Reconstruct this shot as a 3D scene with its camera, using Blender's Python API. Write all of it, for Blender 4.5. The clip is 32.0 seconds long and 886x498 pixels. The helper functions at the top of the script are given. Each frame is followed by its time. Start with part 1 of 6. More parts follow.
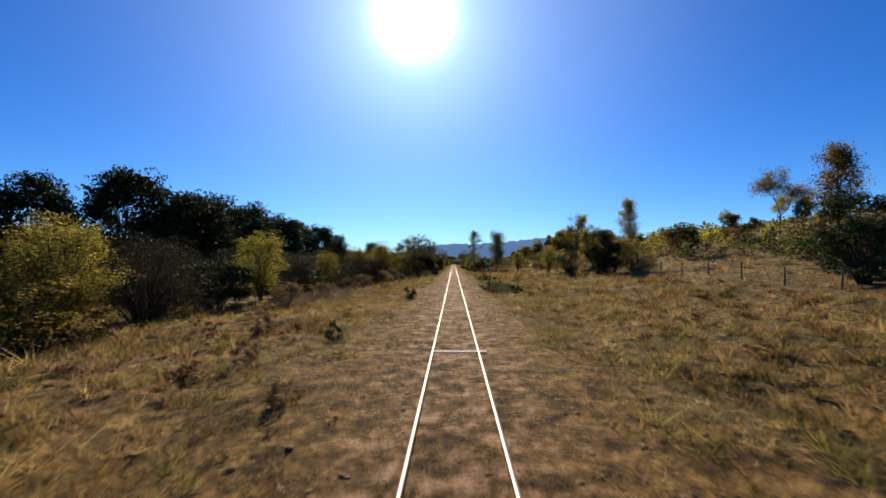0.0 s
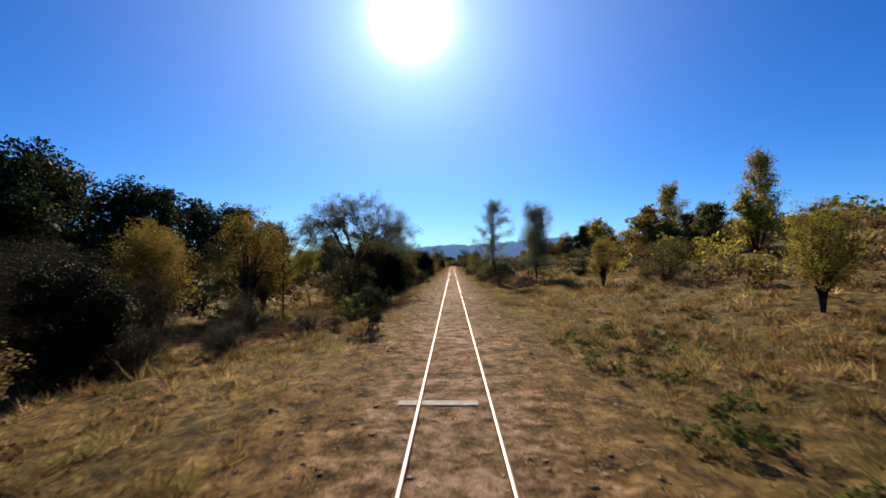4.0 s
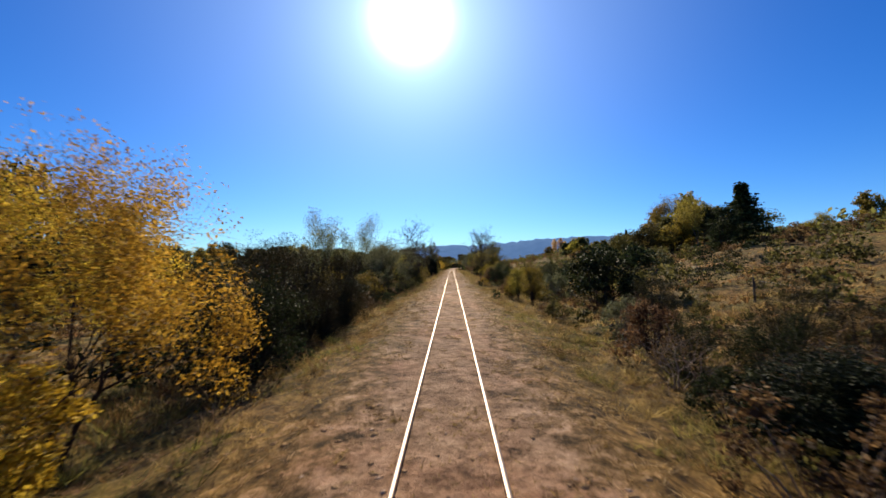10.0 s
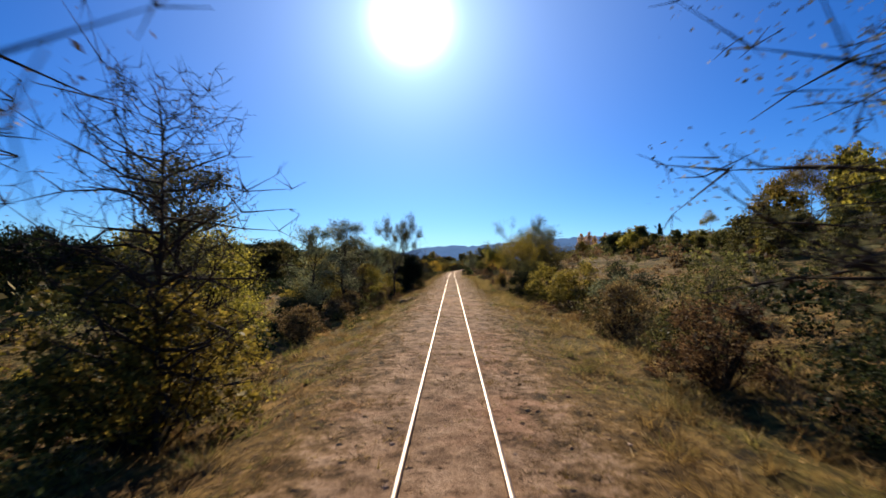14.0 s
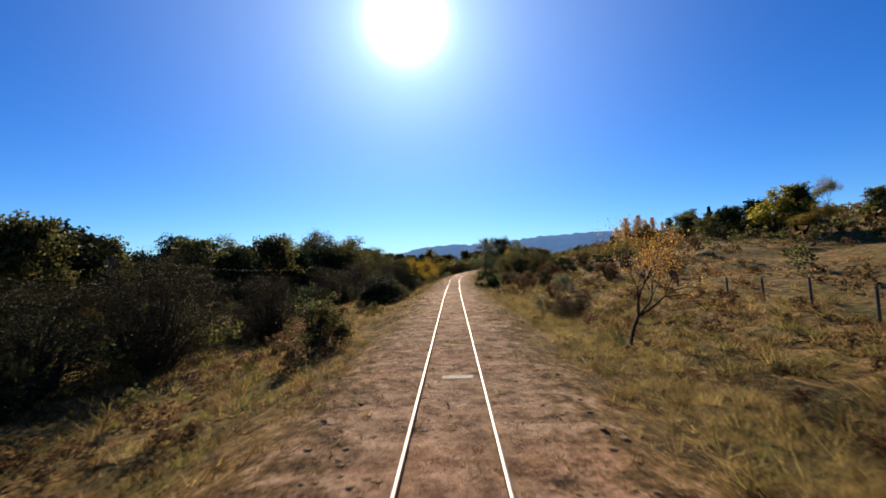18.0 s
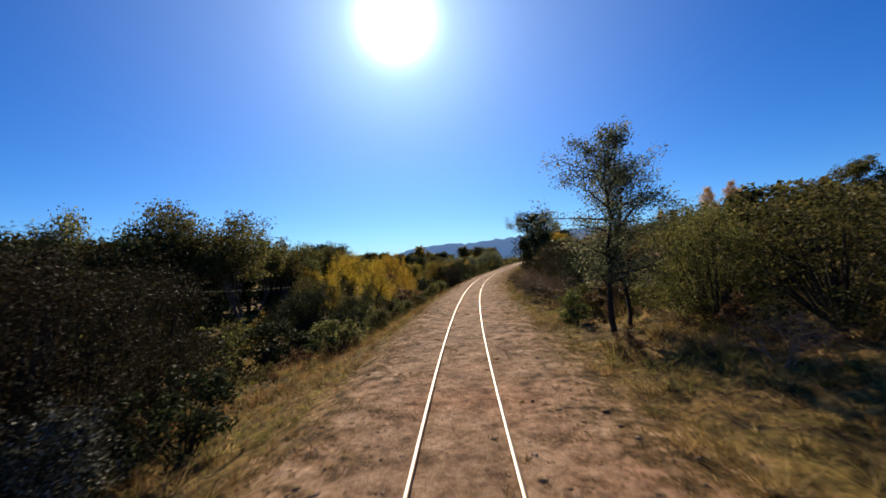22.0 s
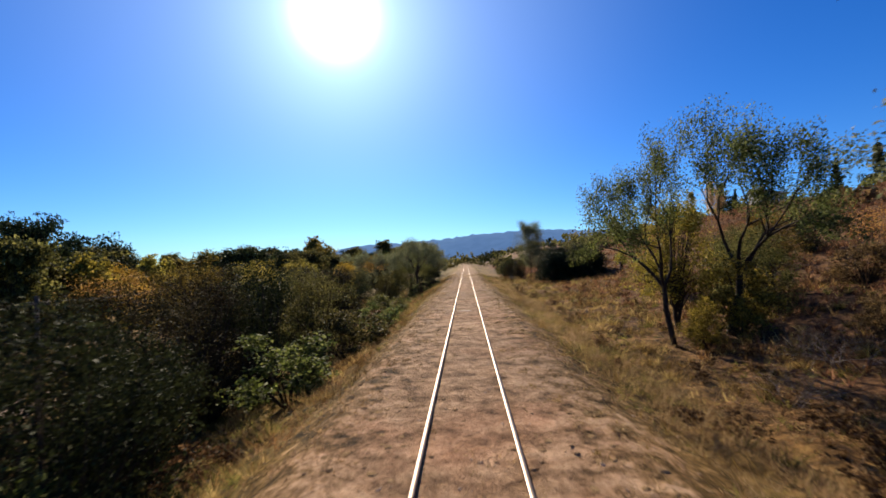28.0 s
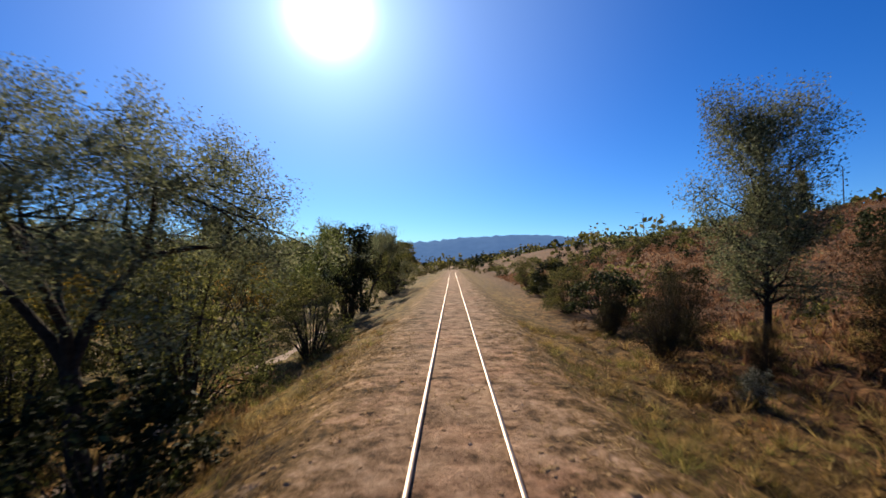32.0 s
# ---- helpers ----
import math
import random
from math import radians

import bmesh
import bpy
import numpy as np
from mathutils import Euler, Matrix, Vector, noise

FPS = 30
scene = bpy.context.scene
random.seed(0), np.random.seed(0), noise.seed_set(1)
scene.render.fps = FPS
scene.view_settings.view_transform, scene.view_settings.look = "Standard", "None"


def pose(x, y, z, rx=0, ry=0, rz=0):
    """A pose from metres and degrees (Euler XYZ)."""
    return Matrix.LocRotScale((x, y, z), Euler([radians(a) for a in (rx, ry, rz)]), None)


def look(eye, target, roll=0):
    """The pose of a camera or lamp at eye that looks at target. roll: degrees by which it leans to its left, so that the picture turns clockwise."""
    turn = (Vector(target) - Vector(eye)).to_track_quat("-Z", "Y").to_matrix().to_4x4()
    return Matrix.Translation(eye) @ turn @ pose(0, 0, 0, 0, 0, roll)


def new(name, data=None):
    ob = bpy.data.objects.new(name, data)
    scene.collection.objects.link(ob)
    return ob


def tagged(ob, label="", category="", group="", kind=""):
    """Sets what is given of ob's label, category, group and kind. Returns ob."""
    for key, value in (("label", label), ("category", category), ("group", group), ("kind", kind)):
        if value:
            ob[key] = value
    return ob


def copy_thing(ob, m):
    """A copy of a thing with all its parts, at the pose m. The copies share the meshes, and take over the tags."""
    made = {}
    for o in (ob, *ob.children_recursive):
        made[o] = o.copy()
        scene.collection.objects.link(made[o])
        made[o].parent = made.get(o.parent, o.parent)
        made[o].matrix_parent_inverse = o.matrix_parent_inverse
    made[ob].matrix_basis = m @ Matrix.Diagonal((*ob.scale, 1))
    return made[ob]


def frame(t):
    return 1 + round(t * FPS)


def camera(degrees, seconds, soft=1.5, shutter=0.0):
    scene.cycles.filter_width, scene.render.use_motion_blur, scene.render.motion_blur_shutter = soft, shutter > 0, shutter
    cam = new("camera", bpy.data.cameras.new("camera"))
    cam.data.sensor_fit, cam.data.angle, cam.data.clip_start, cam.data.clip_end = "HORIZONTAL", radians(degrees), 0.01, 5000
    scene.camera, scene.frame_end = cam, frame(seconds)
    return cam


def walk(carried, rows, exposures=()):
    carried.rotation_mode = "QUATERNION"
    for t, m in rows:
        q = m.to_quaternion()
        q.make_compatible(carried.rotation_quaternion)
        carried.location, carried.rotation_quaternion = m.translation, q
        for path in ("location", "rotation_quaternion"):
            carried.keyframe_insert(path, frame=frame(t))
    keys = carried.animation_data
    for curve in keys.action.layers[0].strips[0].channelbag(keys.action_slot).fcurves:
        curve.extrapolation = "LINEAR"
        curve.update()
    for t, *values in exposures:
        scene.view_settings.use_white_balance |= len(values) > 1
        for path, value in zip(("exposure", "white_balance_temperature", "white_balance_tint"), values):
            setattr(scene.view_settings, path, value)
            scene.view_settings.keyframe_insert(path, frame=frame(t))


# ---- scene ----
# A railway line through dry, shrubby hills, filmed from the front of a moving railcar.
# Track coordinates: s metres along the centre line, u metres to the right of it.

cam = camera(90.0, 32.0, soft=1.6, shutter=0.13)
PATH = (
    (0.0, -0.049, 0.000, 2.060, 91.61, 0.00, 1.37),
    (1.0, -0.043, 12.850, 2.060, 91.64, 0.07, 1.33),
    (2.0, -0.038, 25.700, 2.060, 91.68, 0.13, 1.28),
    (3.0, -0.032, 38.550, 2.060, 91.72, 0.20, 1.24),
    (4.0, -0.026, 51.400, 2.060, 91.75, 0.27, 1.20),
    (5.0, -0.018, 64.250, 2.060, 91.77, 0.28, 1.18),
    (6.0, -0.010, 77.100, 2.060, 91.78, 0.24, 1.16),
    (7.0, -0.003, 89.950, 2.060, 91.80, 0.20, 1.14),
    (8.0, 0.008, 102.800, 2.060, 91.81, 0.20, 1.12),
    (9.0, 0.019, 115.650, 2.060, 91.83, 0.20, 1.10),
    (10.0, 0.015, 128.500, 2.060, 91.86, 0.20, 1.11),
    (11.0, 0.011, 141.350, 2.060, 91.90, 0.20, 1.12),
    (12.0, 0.006, 154.200, 2.060, 91.94, 0.20, 1.14),
    (13.0, 0.002, 167.050, 2.060, 91.97, 0.20, 1.15),
    (14.0, 0.006, 179.900, 2.060, 91.96, 0.20, 1.13),
    (15.0, 0.010, 192.750, 2.060, 91.95, 0.20, 1.12),
    (16.0, 0.022, 205.600, 2.060, 91.94, 0.43, 1.10),
    (17.0, 0.025, 218.450, 2.060, 91.92, 0.90, 1.18),
    (18.0, 0.074, 231.300, 2.060, 91.91, 1.70, 1.27),
    (19.0, 0.160, 244.150, 2.060, 91.90, 2.00, 1.35),
    (20.0, 0.156, 257.000, 2.060, 91.88, 2.30, 1.35),
    (21.0, 0.193, 269.849, 2.060, 91.86, 2.60, 1.10),
    (22.0, 0.329, 282.696, 2.060, 91.84, 3.20, 0.75),
    (22.5, 0.513, 289.118, 2.060, 91.84, 3.80, 0.30),
    (23.0, 0.799, 295.535, 2.060, 91.83, 4.50, -0.20),
    (23.5, 1.159, 301.948, 2.060, 91.77, 4.70, -0.75),
    (24.0, 1.589, 308.357, 2.060, 91.72, 4.90, -1.45),
    (24.5, 2.114, 314.759, 2.060, 91.66, 4.60, -2.30),
    (25.0, 2.739, 321.152, 2.060, 91.61, 4.40, -3.20),
    (25.5, 3.479, 327.534, 2.060, 91.60, 4.20, -3.90),
    (26.0, 4.316, 333.903, 2.060, 91.58, 3.70, -4.75),
    (27.0, 6.249, 346.605, 2.060, 91.56, 2.70, -6.30),
    (27.5, 7.309, 352.941, 2.060, 91.55, 2.20, -7.00),
    (28.0, 8.428, 359.268, 2.060, 91.53, 2.20, -7.45),
    (28.5, 9.579, 365.589, 2.060, 91.57, 1.70, -7.80),
    (29.0, 10.738, 371.909, 2.060, 91.61, 1.60, -8.30),
    (29.5, 11.869, 378.233, 2.060, 91.64, 1.40, -8.90),
    (30.0, 13.025, 384.554, 2.060, 91.68, 1.20, -9.15),
    (31.0, 15.281, 397.204, 2.060, 91.75, 0.60, -9.20),
    (32.0, 17.574, 409.848, 2.060, 91.83, 0.40, -9.20),
)
walk(cam, [(t, pose(x, y, z, rx, ry, rz)) for t, x, y, z, rx, ry, rz in PATH],
     exposures=((0, 0.67), (4, 0.69), (7, 0.86), (8, 0.76), (9, 0.67), (10, 0.75), (11, 0.68), (13, 0.66), (16, 0.78), (17, 0.82), (18, 0.68),
                (20, 0.60), (22, 0.56), (24, 0.67), (25, 0.72), (28, 0.82), (29, 0.71), (30, 0.60), (31, 0.56), (32, 0.72)))

# ---------------------------------------------------------------- sky, sun
SUN_AZ, SUN_EL = -5.2, 29.2          # degrees right of +y, degrees up
sun_way = Vector((math.sin(radians(SUN_AZ)) * math.cos(radians(SUN_EL)),
                  math.cos(radians(SUN_AZ)) * math.cos(radians(SUN_EL)), math.sin(radians(SUN_EL))))
world = bpy.data.worlds.new("sky")
scene.world = world
world.use_nodes = True
wn, wl = world.node_tree.nodes, world.node_tree.links
wn.clear()
sky = wn.new("ShaderNodeTexSky")
sky.sky_type = "NISHITA"
sky.sun_disc = False
sky.sun_elevation = radians(SUN_EL)
sky.sun_rotation = radians(SUN_AZ)
sky.altitude = 900
sky.air_density, sky.dust_density, sky.ozone_density = 1.0, 0.1, 1.9
bg = wn.new("ShaderNodeBackground")
bg.inputs["Strength"].default_value = 0.053
out = wn.new("ShaderNodeOutputWorld")
deep = wn.new("ShaderNodeHueSaturation")      # clear dry upland air
deep.inputs["Saturation"].default_value = 1.36
wl.new(sky.outputs[0], deep.inputs["Color"])
tint = wn.new("ShaderNodeMix")
tint.data_type, tint.blend_type = "RGBA", "MULTIPLY"
tint.inputs[0].default_value = 1.0
tint.inputs[7].default_value = (0.52, 0.87, 1.40, 1)
wl.new(deep.outputs[0], tint.inputs[6])
wl.new(tint.outputs[2], bg.inputs["Color"])
# the sun's dazzling aureole in the clear sky
tc = wn.new("ShaderNodeTexCoord")
dot = wn.new("ShaderNodeVectorMath")
dot.operation = "DOT_PRODUCT"
dot.inputs[1].default_value = sun_way
wl.new(tc.outputs["Generated"], dot.inputs[0])
def lobe(power, gain):
    p = wn.new("ShaderNodeMath")
    p.operation = "POWER"
    p.inputs[1].default_value = power
    p.use_clamp = False
    mx = wn.new("ShaderNodeMath")
    mx.operation = "MAXIMUM"
    mx.inputs[1].default_value = 0.0
    wl.new(dot.outputs["Value"], mx.inputs[0])
    wl.new(mx.outputs[0], p.inputs[0])
    g = wn.new("ShaderNodeMath")
    g.operation = "MULTIPLY"
    g.inputs[1].default_value = gain
    wl.new(p.outputs[0], g.inputs[0])
    return g
a1, a2, a3 = lobe(740, 3.8), lobe(80, 0.36), lobe(11, 0.25)
add = wn.new("ShaderNodeMath")
add.operation = "ADD"
wl.new(a1.outputs[0], add.inputs[0])
wl.new(a2.outputs[0], add.inputs[1])
add2 = wn.new("ShaderNodeMath")
add2.operation = "ADD"
wl.new(add.outputs[0], add2.inputs[0])
wl.new(a3.outputs[0], add2.inputs[1])
bg2 = wn.new("ShaderNodeBackground")
bg2.inputs["Color"].default_value = (0.72, 0.9, 1.0, 1)
wl.new(add2.outputs[0], bg2.inputs["Strength"])
both = wn.new("ShaderNodeAddShader")
wl.new(bg.outputs[0], both.inputs[0])
wl.new(bg2.outputs[0], both.inputs[1])
wl.new(both.outputs[0], out.inputs["Surface"])

lamp = bpy.data.lights.new("sun", "SUN")
lamp.energy, lamp.angle, lamp.color = 5.0, radians(0.5), (1.0, 0.85, 0.62)
sun = new("sun", lamp)
sun.matrix_world = look(sun_way * 100, (0, 0, 0))

# ---------------------------------------------------------------- centre line and lie of the land
HEAD_S = (-200, 257, 270, 283, 296, 308, 321, 334, 347, 360, 375, 900)
HEAD_A = (0, 0, 0.4, 1.2, 2.8, 4.2, 6.2, 7.9, 9.5, 10.3, 10.4, 10.4)   # degrees turned to the right
LINE_S = np.arange(-100, 700, 0.5)
line_a = np.convolve(np.pad(np.interp(LINE_S, HEAD_S, HEAD_A), 15, "edge"), np.ones(31) / 31, "valid")
line_a = np.radians(line_a)
line_x, line_y = np.cumsum(np.sin(line_a)) * 0.5, np.cumsum(np.cos(line_a)) * 0.5
line_x, line_y = line_x - line_x[200], line_y - line_y[200]
KEEP = 150.0
MEAN_A = radians(5.0)


def plan(s, u):
    """World x, y of track coordinates (arrays or numbers)."""
    s, u = np.asarray(s, float), np.asarray(u, float)
    c = np.clip(s, LINE_S[0], LINE_S[-1])
    a = np.interp(c, LINE_S, line_a)
    x, y = np.interp(c, LINE_S, line_x), np.interp(c, LINE_S, line_y)
    x, y = x + (s - c) * np.sin(a), y + (s - c) * np.cos(a)
    near = np.clip(u, -KEEP, KEEP)
    x, y = x + near * np.cos(a), y - near * np.sin(a)
    return x + (u - near) * math.cos(MEAN_A), y - (u - near) * math.sin(MEAN_A)


_r = np.random.RandomState(11)
WAVES = [(_r.uniform(0, 2 * np.pi, 9), _r.uniform(0, 2 * np.pi, 9), 2 * np.pi / w * _r.uniform(0.7, 1.4, 9))
         for w in (1.3, 3.4, 9.0, 26.0, 80.0, 0.6)]


def wave(x, y, octave):
    ang, ph, k = WAVES[octave]
    x, y = np.asarray(x, float)[..., None], np.asarray(y, float)[..., None]
    return np.sin((x * np.cos(ang) + y * np.sin(ang)) * k + ph).sum(-1) / 3.0


# heights beside the line: rows by s, columns by distance
OUT_U = (1.9, 3.0, 5.0, 9.0, 16.0, 30.0, 60.0, 120.0, 250.0)
SIDE_S = (0, 45, 80, 120, 165, 210, 250, 290, 330, 370, 410, 520)
LEFT_Z = ((-.05, -.12, -.3, -.7, -1.2, -1.6, -1.6, -1.2, 0), (-.05, -.15, -.4, -.9, -1.8, -2.2, -2, -1.5, 0),
          (-.05, -.2, -.6, -1.2, -1.8, -2.2, -2, -1.5, 0), (-.06, -.3, -.8, -1.4, -1.8, -2, -2, -1.5, 0),
          (-.06, -.4, -1, -1.8, -2.2, -2.3, -2.2, -1.8, 0), (-.06, -.4, -1, -1.8, -2.2, -2.4, -2.4, -2, 0),
          (-.06, -.4, -1, -1.9, -2.4, -2.6, -2.6, -2.2, 0), (-.07, -.5, -1.2, -2.1, -2.8, -3.4, -3.6, -3, 0),
          (-.08, -.8, -2, -3.6, -5, -5.5, -5, -4, 0), (-.08, -.8, -2, -3.8, -5, -5.5, -5, -4, 0),
          (-.08, -.6, -1.6, -2.8, -3.6, -4.5, -5, -4, 0), (-.08, -.4, -1, -1.6, -2, -2.5, -3, -3, 0))
RIGHT_Z = ((-.05, -.1, -.15, -.1, .2, 1, 3, 6, 14), (-.05, -.1, -.2, -.1, .4, 1.8, 5, 10, 20),
           (-.05, -.2, -.4, -.5, .2, 2.6, 8, 15, 24), (-.06, -.3, -.6, -.6, .3, 3.0, 8.6, 15, 25),
           (-.06, -.3, -.6, -.7, .1, 2.8, 8, 14.5, 24), (-.06, -.3, -.5, -.6, 0, 1.8, 6, 12, 22),
           (-.06, -.3, -.6, -.8, -.3, .9, 3, 8, 18), (-.06, -.2, -.1, .3, 1.0, 2.4, 5.4, 11, 22),
           (-.08, -.4, -.6, -.3, .6, 2.6, 6.6, 12, 24), (-.08, -.6, -1.2, -1, .2, 3.6, 9.6, 15, 25),
           (-.08, -.6, -1.1, -1, .1, 4, 10.8, 16, 26), (-.08, -.4, -.6, -.6, 0, 3.5, 10, 16, 24))


def ground(s, u):
    """Height of the ground (arrays or numbers)."""
    s, u = np.broadcast_arrays(np.asarray(s, float), np.asarray(u, float))
    z = np.zeros(s.shape)
    for table, side in ((LEFT_Z, -1), (RIGHT_Z, 1)):
        a = np.array(table)
        cols = [np.interp(s, SIDE_S, a[:, j]) for j in range(len(OUT_U))]
        d = np.abs(u)
        zz = np.full(s.shape, -0.05)
        edges = (1.2,) + OUT_U
        cols = [np.full(s.shape, -0.05)] + cols
        for j in range(len(edges) - 1):
            f = np.clip((d - edges[j]) / (edges[j + 1] - edges[j]), 0, 1)
            zz = np.where(d >= edges[j], cols[j] + (cols[j + 1] - cols[j]) * f, zz)
        z = np.where(u * side >= 0, zz, z)
    d = np.abs(u)
    x, y = plan(s, u)
    z = z + wave(x, y, 0) * 0.018 * np.clip((d - 0.8) / 2, 0.25, 1.6) + wave(x, y, 1) * np.clip((d - 2) / 3, 0, 1) * 0.07
    z = z + np.maximum(wave(x, y, 5), -0.2) * np.interp(d, (0, 1.0, 1.7, 4, 12, 18), (0.007, 0.014, 0.032, 0.055, 0.055, 0))      # tussocks
    z = z + wave(x, y, 2) * np.clip((d - 4) / 12, 0, 1) * 0.18 + wave(x, y, 3) * np.clip((d - 12) / 40, 0, 1) * 0.6
    z = z + wave(x, y, 4) * np.clip((d - 60) / 150, 0, 1) * 2.0
    ditch = np.clip((s - 29) / 5, 0, 1) * np.clip((48 - s) / 4, 0, 1)              # washed-out edge of the bed
    z = z - ditch * 0.75 * np.clip((u - 2.15) / 0.4, 0, 1) * np.clip((6.5 - u) / 3.0, 0, 1)
    far = np.clip((d - 600) / 2000, 0, 1)
    return z * (1 - far) - far * 6


def spot(s, u, sink=0.0):
    x, y = plan(s, u)
    return Vector((float(x), float(y), float(ground(s, u)) - sink))

# ---------------------------------------------------------------- materials
def material(name):
    m = bpy.data.materials.new(name)
    m.use_nodes = True
    m.node_tree.nodes.clear()
    return m, m.node_tree.nodes, m.node_tree.links


def ramp(n, stops, k=0.74):
    """A colour ramp; k scales the colours."""
    r = n.new("ShaderNodeValToRGB")
    e = r.color_ramp.elements
    while len(e) < len(stops):
        e.new(0.5)
    for el, (p, c) in zip(e, stops):
        el.position, el.color = p, (*(v * k for v in c), 1)
    return r


def noise_node(n, l, scale, detail=5, rough=0.6, vec=None):
    t = n.new("ShaderNodeTexNoise")
    t.inputs["Scale"].default_value, t.inputs["Detail"].default_value = scale, detail
    t.inputs["Roughness"].default_value = rough
    if vec is not None:
        l.new(vec, t.inputs["Vector"])
    return t


def mix_rgb(n, l, fac, a, b, kind="MIX"):
    m = n.new("ShaderNodeMix")
    m.data_type, m.blend_type = "RGBA", kind
    for sock, v in ((m.inputs[0], fac), (m.inputs[6], a), (m.inputs[7], b)):
        if isinstance(v, (int, float)):
            sock.default_value = v
        elif isinstance(v, tuple):
            sock.default_value = (*v, 1)
        else:
            l.new(v, sock)
    return m.outputs[2]


def leaf_material(name, dark, light, accent, glow=0.35, rough=0.6, spread=0.5, spec=0.06, k=0.92):
    """Leaves: colour varies from leaf to leaf and plant to plant; light passes through."""
    m, n, l = material(name)
    geo, info = n.new("ShaderNodeNewGeometry"), n.new("ShaderNodeObjectInfo")
    r = ramp(n, ((0.0, dark), (0.62, light), (1.0, accent)), k)
    l.new(geo.outputs["Random Per Island"], r.inputs[0])
    hsv = n.new("ShaderNodeHueSaturation")
    mr = n.new("ShaderNodeMapRange")
    mr.inputs["To Min"].default_value, mr.inputs["To Max"].default_value = 1 - spread * 0.6, 1 + spread * 0.7
    l.new(info.outputs["Random"], mr.inputs["Value"])
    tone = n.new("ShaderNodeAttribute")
    tone.attribute_name = "tone"                       # differs from spray to spray; inner leaves are painted darker
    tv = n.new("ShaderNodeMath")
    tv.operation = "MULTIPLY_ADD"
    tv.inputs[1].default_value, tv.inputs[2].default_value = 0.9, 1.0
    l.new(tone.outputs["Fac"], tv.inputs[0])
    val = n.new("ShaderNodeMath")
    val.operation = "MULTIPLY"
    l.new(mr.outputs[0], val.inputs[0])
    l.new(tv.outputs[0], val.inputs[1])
    mh = n.new("ShaderNodeMapRange")
    mh.inputs["To Min"].default_value, mh.inputs["To Max"].default_value = 0.485, 0.52
    l.new(info.outputs["Random"], mh.inputs["Value"])
    l.new(mh.outputs[0], hsv.inputs["Hue"])
    l.new(val.outputs[0], hsv.inputs["Value"])
    l.new(r.outputs[0], hsv.inputs["Color"])
    p = n.new("ShaderNodeBsdfPrincipled")
    p.inputs["Roughness"].default_value = rough
    p.inputs["Specular IOR Level"].default_value = spec
    l.new(hsv.outputs[0], p.inputs["Base Color"])
    t = n.new("ShaderNodeBsdfTranslucent")
    l.new(hsv.outputs[0], t.inputs["Color"])
    mx = n.new("ShaderNodeMixShader")
    mx.inputs[0].default_value = glow
    o = n.new("ShaderNodeOutputMaterial")
    l.new(p.outputs[0], mx.inputs[1])
    l.new(t.outputs[0], mx.inputs[2])
    l.new(mx.outputs[0], o.inputs[0])
    return m


def plain_material(name, a, b, scale=6.0, rough=0.8, metal=0.0, bump=0.3, spec=0.3):
    m, n, l = material(name)
    tcn = n.new("ShaderNodeTexCoord")
    t = noise_node(n, l, scale, 6, 0.65, tcn.outputs["Object"])
    r = ramp(n, ((0.3, a), (0.7, b)))
    l.new(t.outputs[0], r.inputs[0])
    p = n.new("ShaderNodeBsdfPrincipled")
    p.inputs["Roughness"].default_value, p.inputs["Metallic"].default_value = rough, metal
    p.inputs["Specular IOR Level"].default_value = spec
    l.new(r.outputs[0], p.inputs["Base Color"])
    t2 = noise_node(n, l, scale * 6, 4, 0.6, tcn.outputs["Object"])
    b_ = n.new("ShaderNodeBump")
    b_.inputs["Strength"].default_value, b_.inputs["Distance"].default_value = bump, 0.02
    l.new(t2.outputs[0], b_.inputs["Height"])
    l.new(b_.outputs[0], p.inputs["Normal"])
    o = n.new("ShaderNodeOutputMaterial")
    l.new(p.outputs[0], o.inputs[0])
    return m


